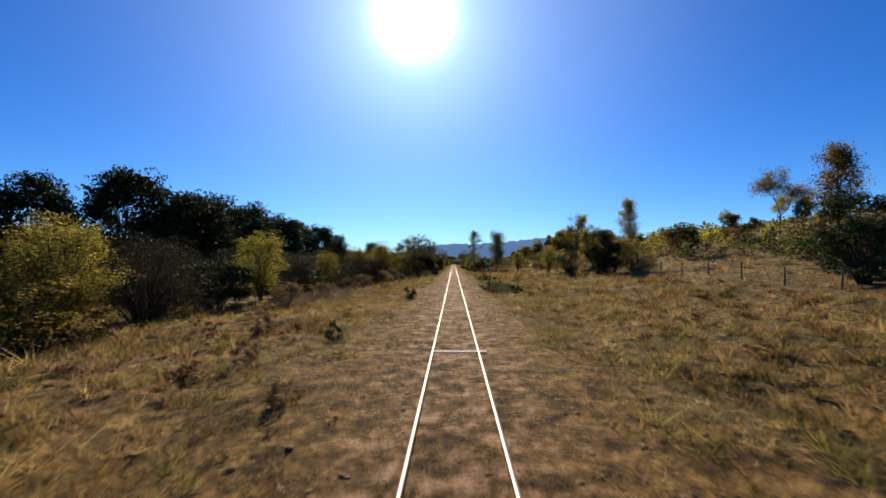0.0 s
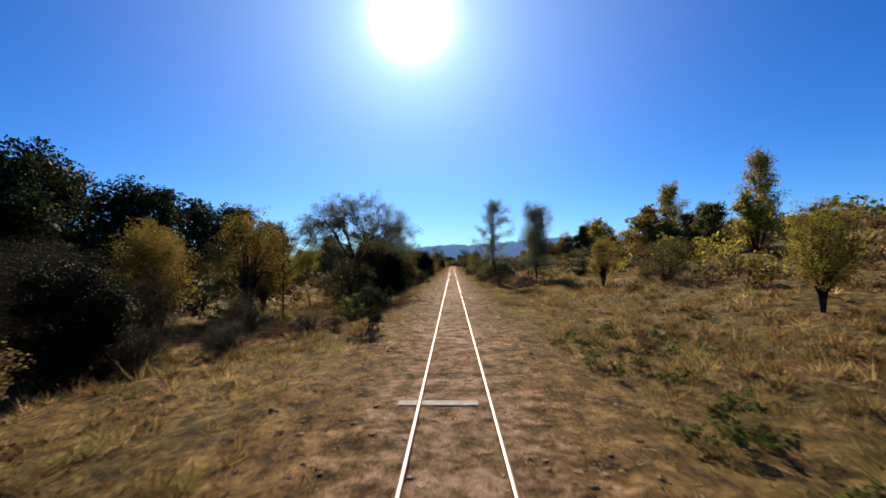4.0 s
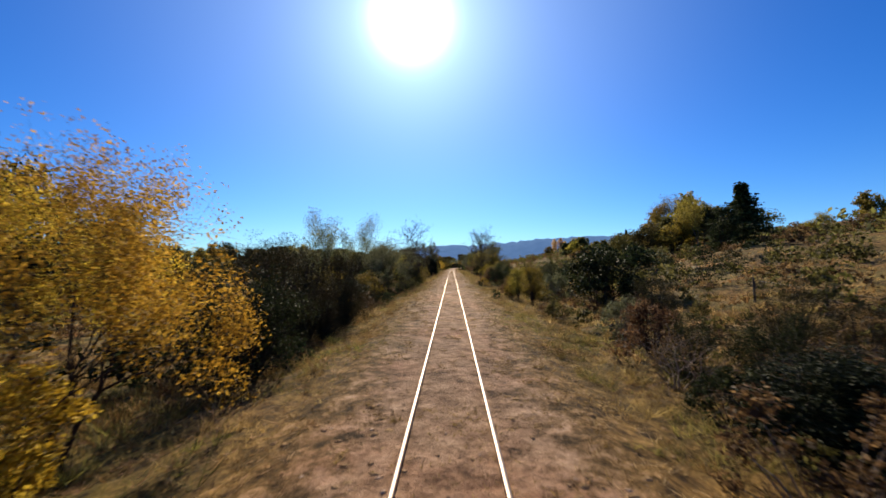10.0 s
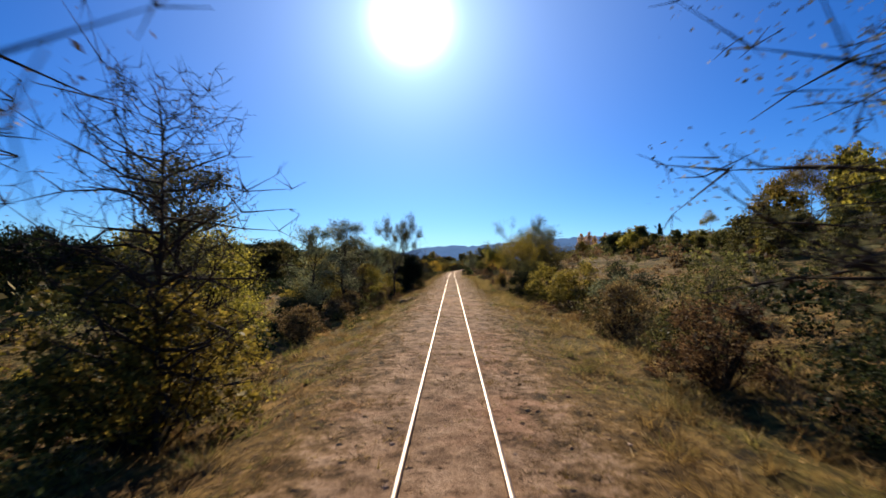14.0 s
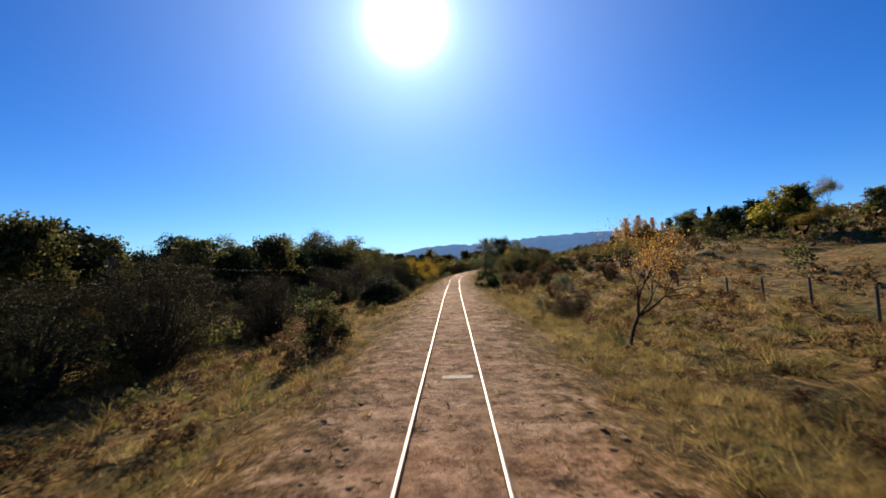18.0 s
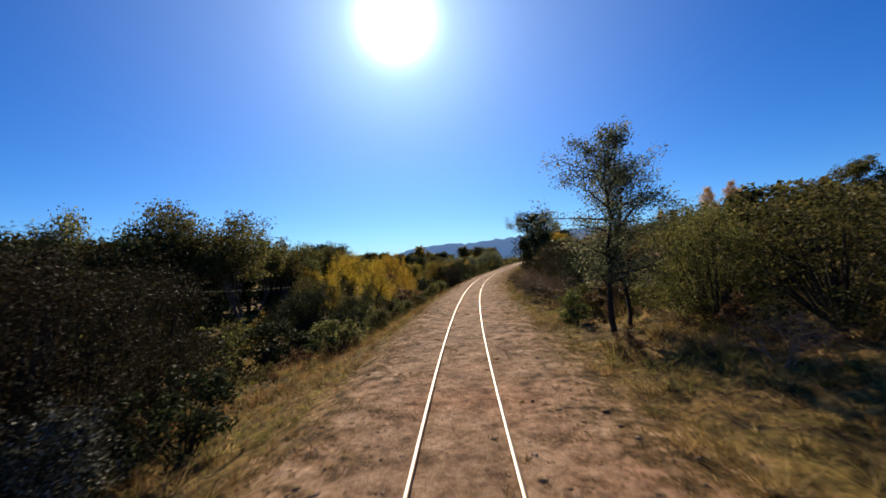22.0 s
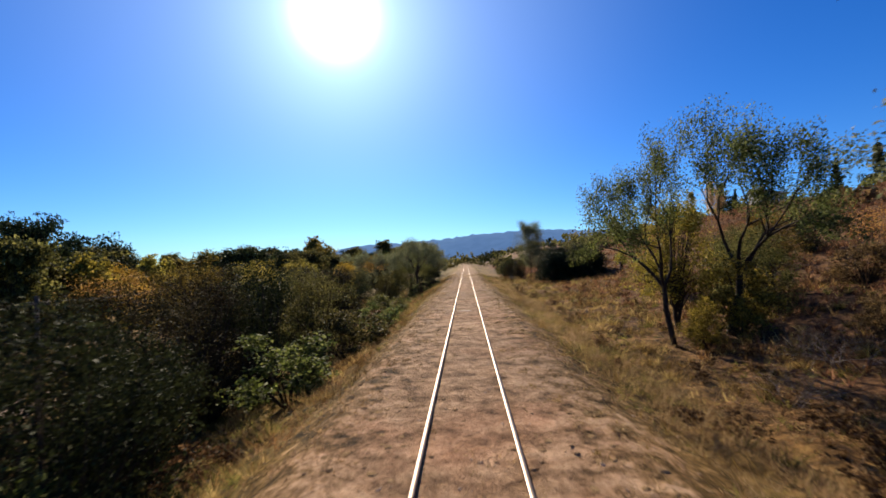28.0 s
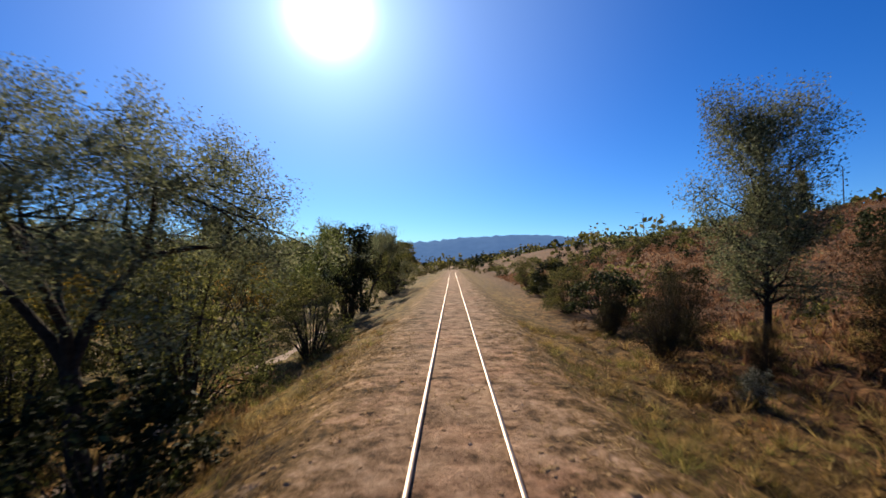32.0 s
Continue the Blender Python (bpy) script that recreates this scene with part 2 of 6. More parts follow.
def ground_material():
    """Bare pinkish earth on the bed, dry straw-coloured turf beside it, greener far patches."""
    m, n, l = material("earth and dry turf")
    geo = n.new("ShaderNodeNewGeometry")
    bed = n.new("ShaderNodeAttribute")
    bed.attribute_name = "bed"
    lush = n.new("ShaderNodeAttribute")
    lush.attribute_name = "lush"
    pos = geo.outputs["Position"]
    n1, n2, n3 = (noise_node(n, l, 0.35, 6, 0.65, pos), noise_node(n, l, 2.2, 8, 0.78, pos), noise_node(n, l, 9.0, 6, 0.75, pos))
    n0 = noise_node(n, l, 0.06, 4, 0.6, pos)
    earth = ramp(n, ((0.36, (0.14, 0.075, 0.042)), (0.47, (0.36, 0.222, 0.135)), (0.64, (0.58, 0.40, 0.268))))
    l.new(n2.outputs[0], earth.inputs[0])
    straw = ramp(n, ((0.38, (0.04, 0.021, 0.007)), (0.49, (0.21, 0.122, 0.038)), (0.62, (0.45, 0.275, 0.09))))
    l.new(n2.outputs[0], straw.inputs[0])
    green = ramp(n, ((0.38, (0.022, 0.018, 0.005)), (0.5, (0.13, 0.108, 0.024)), (0.64, (0.28, 0.205, 0.05))))
    l.new(n2.outputs[0], green.inputs[0])
    gm = n.new("ShaderNodeMapRange")
    gm.inputs["From Min"].default_value, gm.inputs["From Max"].default_value = 0.40, 0.56
    l.new(n1.outputs[0], gm.inputs["Value"])
    gl = n.new("ShaderNodeMath")
    gl.operation = "MULTIPLY"
    l.new(gm.outputs[0], gl.inputs[0])
    l.new(lush.outputs["Fac"], gl.inputs[1])
    turf = mix_rgb(n, l, gl.outputs[0], straw.outputs[0], green.outputs[0])
    rust = n.new("ShaderNodeAttribute")
    rust.attribute_name = "rust"
    red = ramp(n, ((0.40, (0.05, 0.022, 0.012)), (0.5, (0.16, 0.075, 0.038)), (0.62, (0.30, 0.155, 0.075))))
    l.new(n2.outputs[0], red.inputs[0])
    turf = mix_rgb(n, l, rust.outputs["Fac"], turf, red.outputs[0])
    # bed edge broken up by noise
    ad = n.new("ShaderNodeMath")
    ad.operation = "ADD"
    l.new(bed.outputs["Fac"], ad.inputs[0])
    sc = n.new("ShaderNodeMapRange")
    sc.inputs["From Min"].default_value, sc.inputs["From Max"].default_value = 0.25, 0.75
    sc.inputs["To Min"].default_value, sc.inputs["To Max"].default_value = -0.55, 0.55
    l.new(n2.outputs[0], sc.inputs["Value"])
    l.new(sc.outputs[0], ad.inputs[1])
    sm = n.new("ShaderNodeMapRange")
    sm.inputs["From Min"].default_value, sm.inputs["From Max"].default_value = 0.35, 0.7
    l.new(ad.outputs[0], sm.inputs["Value"])
    clay = n.new("ShaderNodeMapRange")                 # redder earth in patches
    clay.inputs["From Min"].default_value, clay.inputs["From Max"].default_value = 0.48, 0.66
    clay.inputs["To Max"].default_value = 0.8
    l.new(n1.outputs[0], clay.inputs["Value"])
    soil = mix_rgb(n, l, clay.outputs[0], earth.outputs[0], mix_rgb(n, l, 1.0, earth.outputs[0], (1.0, 0.84, 0.80), "MULTIPLY"))
    col = mix_rgb(n, l, sm.outputs[0], turf, soil)
    tone = ramp(n, ((0.3, (0.72, 0.72, 0.74)), (0.7, (1.15, 1.12, 1.05))), 1.0)
    l.new(n0.outputs[0], tone.inputs[0])
    col = mix_rgb(n, l, 1.0, col, tone.outputs[0], "MULTIPLY")
    nm = noise_node(n, l, 1.1, 4, 0.7, pos)            # patches a stride across
    patch = ramp(n, ((0.38, (0.62, 0.62, 0.60)), (0.6, (1.2, 1.18, 1.16))), 1.0)
    l.new(nm.outputs[0], patch.inputs[0])
    col = mix_rgb(n, l, 0.45, col, patch.outputs[0], "MULTIPLY")
    crumb = ramp(n, ((0.36, (0.66, 0.64, 0.62)), (0.62, (1.18, 1.18, 1.18))), 1.0)
    l.new(n3.outputs[0], crumb.inputs[0])
    col = mix_rgb(n, l, 1.0, col, crumb.outputs[0], "MULTIPLY")
    p = n.new("ShaderNodeBsdfPrincipled")
    p.inputs["Roughness"].default_value = 0.95
    p.inputs["Specular IOR Level"].default_value = 0.1
    l.new(col, p.inputs["Base Color"])
    hm = n.new("ShaderNodeMath")
    hm.operation = "MULTIPLY_ADD"
    hm.inputs[1].default_value = 1.2
    l.new(n3.outputs[0], hm.inputs[0])
    l.new(n2.outputs[0], hm.inputs[2])
    b_ = n.new("ShaderNodeBump")
    b_.inputs["Strength"].default_value, b_.inputs["Distance"].default_value = 1.0, 0.045
    l.new(hm.outputs[0], b_.inputs["Height"])
    l.new(b_.outputs[0], p.inputs["Normal"])
    o = n.new("ShaderNodeOutputMaterial")
    l.new(p.outputs[0], o.inputs[0])
    return m


def rail_material():
    """Worn bright head, rusty web."""
    m, n, l = material("rail steel")
    geo = n.new("ShaderNodeNewGeometry")
    sep = n.new("ShaderNodeSeparateXYZ")
    l.new(geo.outputs["Normal"], sep.inputs[0])
    up = n.new("ShaderNodeMapRange")
    up.inputs["From Min"].default_value, up.inputs["From Max"].default_value = 0.55, 0.9
    l.new(sep.outputs["Z"], up.inputs["Value"])
    t = noise_node(n, l, 5.0, 5, 0.6, geo.outputs["Position"])
    rust = ramp(n, ((0.3, (0.10, 0.045, 0.03)), (0.7, (0.22, 0.11, 0.07))))
    l.new(t.outputs[0], rust.inputs[0])
    steel = ramp(n, ((0.3, (0.23, 0.165, 0.125)), (0.7, (0.36, 0.27, 0.21))))
    l.new(t.outputs[0], steel.inputs[0])
    col = mix_rgb(n, l, up.outputs[0], rust.outputs[0], steel.outputs[0])
    p = n.new("ShaderNodeBsdfPrincipled")
    p.inputs["Roughness"].default_value = 0.5
    l.new(up.outputs[0], p.inputs["Metallic"])
    l.new(col, p.inputs["Base Color"])
    o = n.new("ShaderNodeOutputMaterial")
    l.new(p.outputs[0], o.inputs[0])
    return m


def painted_haze_material(name, low, high, top, glow):
    """Distant ridges; the haze of kilometres of air is put into colour and glow."""
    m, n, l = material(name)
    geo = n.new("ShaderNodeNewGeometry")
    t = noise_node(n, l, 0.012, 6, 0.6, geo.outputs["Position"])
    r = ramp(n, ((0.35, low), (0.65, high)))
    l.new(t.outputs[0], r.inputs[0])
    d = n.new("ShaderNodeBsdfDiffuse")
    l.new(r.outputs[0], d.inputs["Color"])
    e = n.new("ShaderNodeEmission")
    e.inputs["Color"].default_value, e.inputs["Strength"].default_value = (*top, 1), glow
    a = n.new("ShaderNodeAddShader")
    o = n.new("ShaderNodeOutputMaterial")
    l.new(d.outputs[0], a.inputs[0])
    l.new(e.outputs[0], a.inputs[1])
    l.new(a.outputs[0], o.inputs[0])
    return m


M_GROUND = ground_material()
M_RAIL = rail_material()
M_BARK = plain_material("grey-brown bark", (0.025, 0.018, 0.013), (0.085, 0.064, 0.046), 9, 0.9, 0, 0.8, 0.1)
M_PALEBARK = plain_material("pale bark", (0.07, 0.06, 0.05), (0.20, 0.17, 0.14), 8, 0.85, 0, 0.6)
M_TWIG = plain_material("dry twigs", (0.15, 0.115, 0.09), (0.38, 0.30, 0.24), 12, 0.9, 0, 0.5)
M_WOOD = plain_material("weathered sleeper wood", (0.30, 0.24, 0.19), (0.62, 0.54, 0.46), 7, 0.85, 0, 0.6)
M_CLOD = plain_material("clods of earth and dead turf", (0.24, 0.145, 0.08), (0.46, 0.31, 0.19), 9, 1.0, 0, 0.8, 0.0)
M_TURF = plain_material("dead turf", (0.24, 0.15, 0.075), (0.52, 0.35, 0.19), 14, 1.0, 0, 1.0, 0.0)
M_POST = plain_material("weathered post", (0.06, 0.05, 0.04), (0.16, 0.13, 0.10), 10, 0.9, 0, 0.6)
M_STONE = plain_material("pinkish stone", (0.26, 0.18, 0.14), (0.55, 0.42, 0.33), 9, 1.0, 0, 0.6, 0.0)
M_WIRE = plain_material("old wire", (0.12, 0.11, 0.10), (0.22, 0.20, 0.18), 20, 0.6, 0.6, 0.1)
L_DARK = leaf_material("dark evergreen leaves", (0.009, 0.012, 0.005), (0.035, 0.044, 0.016), (0.075, 0.09, 0.032), 0.2, 0.6, spec=0.03)
# darker than L_DARK: the crown's heavy shade is put into this leaf colour
L_DEEP = leaf_material("deep green leathery leaves with painted shade", (0.006, 0.009, 0.004), (0.022, 0.028, 0.011), (0.05, 0.06, 0.024), 0.12, 0.55, spec=0.04)
L_OLIVE = leaf_material("olive leaves", (0.026, 0.026, 0.008), (0.105, 0.10, 0.028), (0.23, 0.195, 0.065), 0.46)
L_GREEN = leaf_material("fresh green leaves", (0.03, 0.04, 0.010), (0.12, 0.14, 0.034), (0.26, 0.26, 0.08), 0.48)
L_GREY = leaf_material("grey-green leaves", (0.05, 0.058, 0.026), (0.16, 0.17, 0.085), (0.32, 0.31, 0.17), 0.45)
L_YELLOW = leaf_material("yellow autumn leaves", (0.20, 0.11, 0.012), (0.50, 0.30, 0.03), (0.68, 0.46, 0.07), 0.5, spread=0.3)
L_YELGREEN = leaf_material("yellow-green leaves", (0.07, 0.056, 0.010), (0.26, 0.205, 0.034), (0.46, 0.34, 0.065), 0.5)
L_ORANGE = leaf_material("orange autumn leaves", (0.25, 0.10, 0.02), (0.55, 0.27, 0.06), (0.75, 0.45, 0.13), 0.5, spread=0.3)
L_THICKET = leaf_material("small dark brownish leaves", (0.010, 0.009, 0.004), (0.036, 0.030, 0.013), (0.09, 0.065, 0.028), 0.2, 0.6, spec=0.03)
L_PEACH = leaf_material("light orange leaves", (0.32, 0.17, 0.06), (0.60, 0.36, 0.14), (0.75, 0.52, 0.26), 0.5, spread=0.25)
L_BROWN = leaf_material("brown dry leaves", (0.05, 0.029, 0.014), (0.16, 0.095, 0.042), (0.32, 0.205, 0.09), 0.42)
# pale accent colour paints sun glints onto some of the dark leaves
L_GLINT = leaf_material("dark glossy leaves with painted glints", (0.012, 0.014, 0.008), (0.034, 0.036, 0.02), (0.34, 0.33, 0.27), 0.22, 0.5, spec=0.14)
G_STRAW = leaf_material("straw grass", (0.10, 0.062, 0.024), (0.25, 0.16, 0.062), (0.42, 0.29, 0.125), 0.55, 0.6, 0, k=1.08)
G_PALE = leaf_material("pale dry grass", (0.20, 0.145, 0.06), (0.42, 0.29, 0.10), (0.6, 0.45, 0.2), 0.63, 0.6, 0, k=1.08)
G_GREEN = leaf_material("green grass", (0.045, 0.044, 0.013), (0.145, 0.132, 0.036), (0.29, 0.235, 0.07), 0.6, 0.6, 0, k=1.08)
G_BROWN = leaf_material("brown grass", (0.055, 0.033, 0.015), (0.165, 0.092, 0.035), (0.31, 0.18, 0.065), 0.53, 0.7, 0, k=1.08)

G_DUN = leaf_material("dun dry grass", (0.10, 0.058, 0.03), (0.28, 0.17, 0.088), (0.46, 0.31, 0.175), 0.55, 0.6, 0, k=1.08)
G_RED = leaf_material("reddish hill grass", (0.06, 0.03, 0.018), (0.16, 0.075, 0.04), (0.28, 0.15, 0.08), 0.53, 0.7, 0, k=1.08)


# ---------------------------------------------------------------- mesh helpers
def mesh_of(name, verts, faces, mat, smooth=False):
    """A mesh from an array of vertices and an array of faces with the same corner count."""
    verts, faces = np.asarray(verts, np.float32), np.asarray(faces, np.int32)
    me = bpy.data.meshes.new(name)
    k = faces.shape[1]
    me.vertices.add(len(verts))
    me.vertices.foreach_set("co", verts.ravel())
    me.loops.add(faces.size)
    me.loops.foreach_set("vertex_index", faces.ravel())
    me.polygons.add(len(faces))
    me.polygons.foreach_set("loop_start", np.arange(len(faces), dtype=np.int32) * k)
    if smooth:
        me.polygons.foreach_set("use_smooth", np.ones(len(faces), bool))
    me.materials.append(mat)
    me.update(calc_edges=True)
    me.validate()
    return me


def piece(name, me, parent, label=""):
    ob = new(name, me)
    ob.parent = parent
    if label:
        tagged(ob, label)
    return ob


def tubes(segs, sides=5):
    """Tapered limbs: rows of x0 y0 z0 x1 y1 z1 r0 r1."""
    a = np.array(segs, float)
    p0, p1 = a[:, :3], a[:, 3:6]
    d = p1 - p0
    d /= np.linalg.norm(d, axis=1, keepdims=True) + 1e-9
    ref = np.where(np.abs(d[:, 2:3]) > 0.9, np.array([[1.0, 0, 0]]), np.array([[0, 0, 1.0]]))
    e1 = np.cross(d, ref)
    e1 /= np.linalg.norm(e1, axis=1, keepdims=True)
    e2 = np.cross(d, e1)
    ang = np.arange(sides) * 2 * np.pi / sides
    ring = e1[:, None] * np.cos(ang)[None, :, None] + e2[:, None] * np.sin(ang)[None, :, None]
    v0 = p0[:, None] + ring * a[:, 6][:, None, None]
    v1 = (p1 + d * a[:, 7:8] * 0.3)[:, None] + ring * a[:, 7][:, None, None]
    v = np.concatenate([v0, v1], 1).reshape(-1, 3)
    i = np.arange(sides)
    f = np.stack([i, (i + 1) % sides, (i + 1) % sides + sides, i + sides], 1)
    f = (np.arange(len(a))[:, None, None] * 2 * sides + f[None]).reshape(-1, 4)
    return v, f


def leaf_quads(c, size, rng, aspect=0.55, flat=0.0, along=None):
    """Diamond leaves round the centres c."""
    n = len(c)
    d = rng.normal(size=(n, 3))
    if along is not None:
        d = d * 0.6 + along
    d[:, 2] *= 1 - flat
    d /= np.linalg.norm(d, axis=1, keepdims=True) + 1e-9
    w = np.cross(d, rng.normal(size=(n, 3)))
    w /= np.linalg.norm(w, axis=1, keepdims=True) + 1e-9
    ln = (np.asarray(size) * rng.uniform(0.55, 1.45, n))[:, None]
    a, b = d * ln * 0.5, w * ln * 0.5 * aspect
    v = np.stack([c - a, c + b - a * 0.1, c + a, c - b - a * 0.1], 1).reshape(-1, 3)
    return v, np.arange(n * 4).reshape(-1, 4)


def inner_quads(c, r, per, rng, size=None):
    """Leaves and twigs deep inside lobes of foliage."""
    n = len(c)
    d = rng.normal(0, 0.3, (n, per, 3)).clip(-0.5, 0.5)
    p = (c[:, None] + d * r[:, None, None]).reshape(-1, 3)
    return leaf_quads(p, np.repeat(r * 0.17, per) if size is None else size, rng, 0.75)


def tone_of(me, values):
    """Gives each vertex the tone of its spray, tuft or painted-dark inner mass."""
    at = me.attributes.new("tone", "FLOAT", "POINT")
    at.data.foreach_set("value", np.asarray(values, np.float32))
    return me


def sprays(cs, rad, leaves, size, rng, aspect=0.6, per=14, floor_z=None, core=30):
    """Foliage that fills lobes (centres cs, radii rad) with small sprays of leaves over a close inner mass painted
    darker: vertices, faces, tones.
    """
    n = len(cs)
    d = rng.normal(size=(n, per, 3))
    d[..., 2] = np.where(d[..., 2] < 0, d[..., 2] * 0.6, d[..., 2])
    d /= np.linalg.norm(d, axis=2, keepdims=True)
    sc = (cs[:, None] + d * (rad[:, None] * rng.uniform(0.5, 0.86, (n, per)))[..., None]).reshape(-1, 3)
    sr = (rad[:, None] * rng.uniform(0.20, 0.40, (n, per))).reshape(-1)
    st = rng.uniform(-0.5, 0.5, len(sc))
    i = rng.choice(len(sc), leaves, p=sr ** 2 / (sr ** 2).sum())
    e = rng.normal(size=(leaves, 3))
    e /= np.linalg.norm(e, axis=1, keepdims=True)
    c = sc[i] + e * (sr[i] * rng.uniform(0.25, 1.0, leaves) ** 0.5)[:, None] * np.array((1.15, 1.15, 0.55))
    if floor_z is not None:
        c[:, 2] = np.maximum(c[:, 2], floor_z[i // per] if np.ndim(floor_z) else floor_z + rng.uniform(0, 0.1, leaves))
    v, f = leaf_quads(c, size, rng, aspect)
    tone = np.repeat(st[i], 4)
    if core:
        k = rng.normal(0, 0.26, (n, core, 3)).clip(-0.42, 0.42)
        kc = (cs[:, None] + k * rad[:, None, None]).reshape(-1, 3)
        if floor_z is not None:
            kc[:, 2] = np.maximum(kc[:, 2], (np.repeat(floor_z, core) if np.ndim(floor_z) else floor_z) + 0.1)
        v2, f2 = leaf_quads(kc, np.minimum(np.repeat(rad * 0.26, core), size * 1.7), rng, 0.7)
        # inner leaves take a fixed lower tone: crown shade put into their colour
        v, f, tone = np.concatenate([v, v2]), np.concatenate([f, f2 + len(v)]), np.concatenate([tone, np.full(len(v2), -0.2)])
    return v, f, tone


def limb_plan(rng, height, reach, forks=3, levels=4, trunk=0.28, up=0.35, radius=0.14, wob=0.18, stems=1, steps=3):
    """Limbs of a tree as segments, and the points and ways of its outer twigs."""
    segs, tips = [], []

    def grow(p, d, length, r, lev):
        r1 = r * (0.62 if lev else 0.75)
        for i in range(steps if lev < 2 else 2):
            d = (d + Vector(rng.normal(0, wob, 3)) + Vector((0, 0, up * 0.12))).normalized()
            q = p + d * (length / (steps if lev < 2 else 2))
            n_ = steps if lev < 2 else 2
            ra, rb = r + (r1 - r) * i / n_, r + (r1 - r) * (i + 1) / n_
            segs.append((*p, *q, ra, rb))
            if lev >= levels - 2:
                tips.append((*q, *d))
            p = q
        if lev >= levels - 1:
            return
        n = forks + (1 if rng.rand() < 0.4 else 0)
        base = rng.uniform(0, 6.28)
        for k in range(n):
            a = base + k * 6.28 / n + rng.normal(0, 0.3)
            side = d.orthogonal().normalized()
            other = d.cross(side)
            tilt = rng.uniform(0.35, 0.95) * reach
            nd = (d + (side * math.cos(a) + other * math.sin(a)) * tilt + Vector((0, 0, up * 0.4))).normalized()
            grow(p, nd, length * rng.uniform(0.62, 0.9), r1 * rng.uniform(0.6, 0.8), lev + 1)

    for k in range(stems):
        a = 6.28 * k / stems + rng.uniform(0, 1)
        lean = 0.0 if stems == 1 else rng.uniform(0.15, 0.5)
        d0 = Vector((math.cos(a) * lean + rng.normal(0, 0.05), math.sin(a) * lean + rng.normal(0, 0.05), 1)).normalized()
        grow(Vector((d0.x * 0.1, d0.y * 0.1, -0.15)), d0, height * trunk, radius * (1 if stems == 1 else 0.7), 0)
    s, t = np.array(segs), np.array(tips)
    top = max(t[:, 2].max(), 0.1)
    k = height / top
    s[:, :6] *= k
    t[:, :3] *= k
    return s, t


def leader_plan(rng, height, width, sides, start, rise, radius, shape="round", wob=0.05, twigs=0):
    """A tree with one leading stem and side branches; shape: round, cone or spindle."""
    segs, tips = [], []
    n = 9
    pts = [np.array((0.0, 0.0, -0.15))]
    for i in range(n):
        pts.append(pts[-1] + np.array((rng.normal(0, wob), rng.normal(0, wob), 1.0)) * (height + 0.15) / n)
    pts = np.array(pts)
    rad = lambda f: radius * (1 - f) ** 0.8 + 0.008
    for i in range(n):
        segs.append((*pts[i], *pts[i + 1], rad(i / n), rad((i + 1) / n)))
    tips += [(*pts[-1], 0, 0, 1)] * 2
    for k in range(sides):
        f = start + (0.97 - start) * (k + rng.uniform(0, 1)) / sides
        g = (f - start) / (1 - start)
        prof = {"round": math.sqrt(max(0.03, 1 - (2 * g - 0.85) ** 2 / 1.35)), "cone": 1.02 - g, "spindle": 0.35 + 0.65 * math.sin(math.pi * min(1, g * 0.8 + 0.18))}[shape]
        ln = max(0.15, 0.5 * width * prof * rng.uniform(0.6, 1.15))
        p = np.array([np.interp(f * n, np.arange(n + 1), pts[:, j]) for j in range(3)])
        a = k * 2.4 + rng.normal(0, 0.4)
        d = np.array((math.cos(a), math.sin(a), rise + rng.normal(0, 0.26)))
        d /= np.linalg.norm(d)
        r = min(rad(f) * 0.6, 0.02 + ln * 0.018)
        steps = 3
        for j in range(steps):
            d = d + rng.normal(0, 0.24, 3) + np.array((0, 0, 0.07))
            d /= np.linalg.norm(d)
            q = p + d * ln / steps
            segs.append((*p, *q, r * (1 - j / steps) + 0.004, r * (1 - (j + 1) / steps) + 0.004))
            if j:
                tips.append((*q, *d))
            for _ in range(2):
                e = d + rng.normal(0, 0.6, 3)
                e /= np.linalg.norm(e)
                w = q + e * ln * rng.uniform(0.2, 0.42)
                segs.append((*q, *w, r * 0.35 + 0.003, 0.003))
                tips.append((*w, *e))
            p = q
    for x, y, z, *e in list(tips) if twigs else ():
        for _ in range(twigs):
            g = np.array(e) * 0.7 + rng.normal(0, 0.55, 3) + np.array((0, 0, 0.15))
            g /= np.linalg.norm(g)
            q = np.array((x, y, z)) - np.array(e) * rng.uniform(0, 0.3) + g * rng.uniform(0.15, 0.4)
            segs.append((x, y, z, *q, 0.006, 0.0025))
    return np.array(segs), np.array(tips)


def leader_maker(seed, leaf, leaves, size, height, width, sides=34, start=0.2, rise=0.5, radius=0.1, shape="round", sigma=0.16, bark=None, aspect=0.55, wob=0.05, twigs=0):
    def make(root):
        rng = np.random.RandomState(seed)
        s, t = leader_plan(rng, height, width, sides, start, rise, radius, shape, wob, twigs)
        v, f = tubes(s, 4)
        piece("trunk", mesh_of("trunk", v, f, bark or M_BARK, True), root)
        if leaves:
            i = rng.randint(0, len(t), leaves)
            c = t[i, :3] + np.clip(rng.normal(0, sigma, (leaves, 3)), -1.25 * sigma, 1.25 * sigma) - t[i, 3:] * rng.uniform(0, 0.25, (leaves, 1))
            v, f = leaf_quads(c, size, rng, aspect)
            piece("crown", tone_of(mesh_of("crown", v, f, leaf), np.repeat(rng.uniform(-0.45, 0.45, len(t))[i], 4)), root)
    return make


PLANTS = {}      # kind -> first one built, to be copied
N_PLANT = [0]


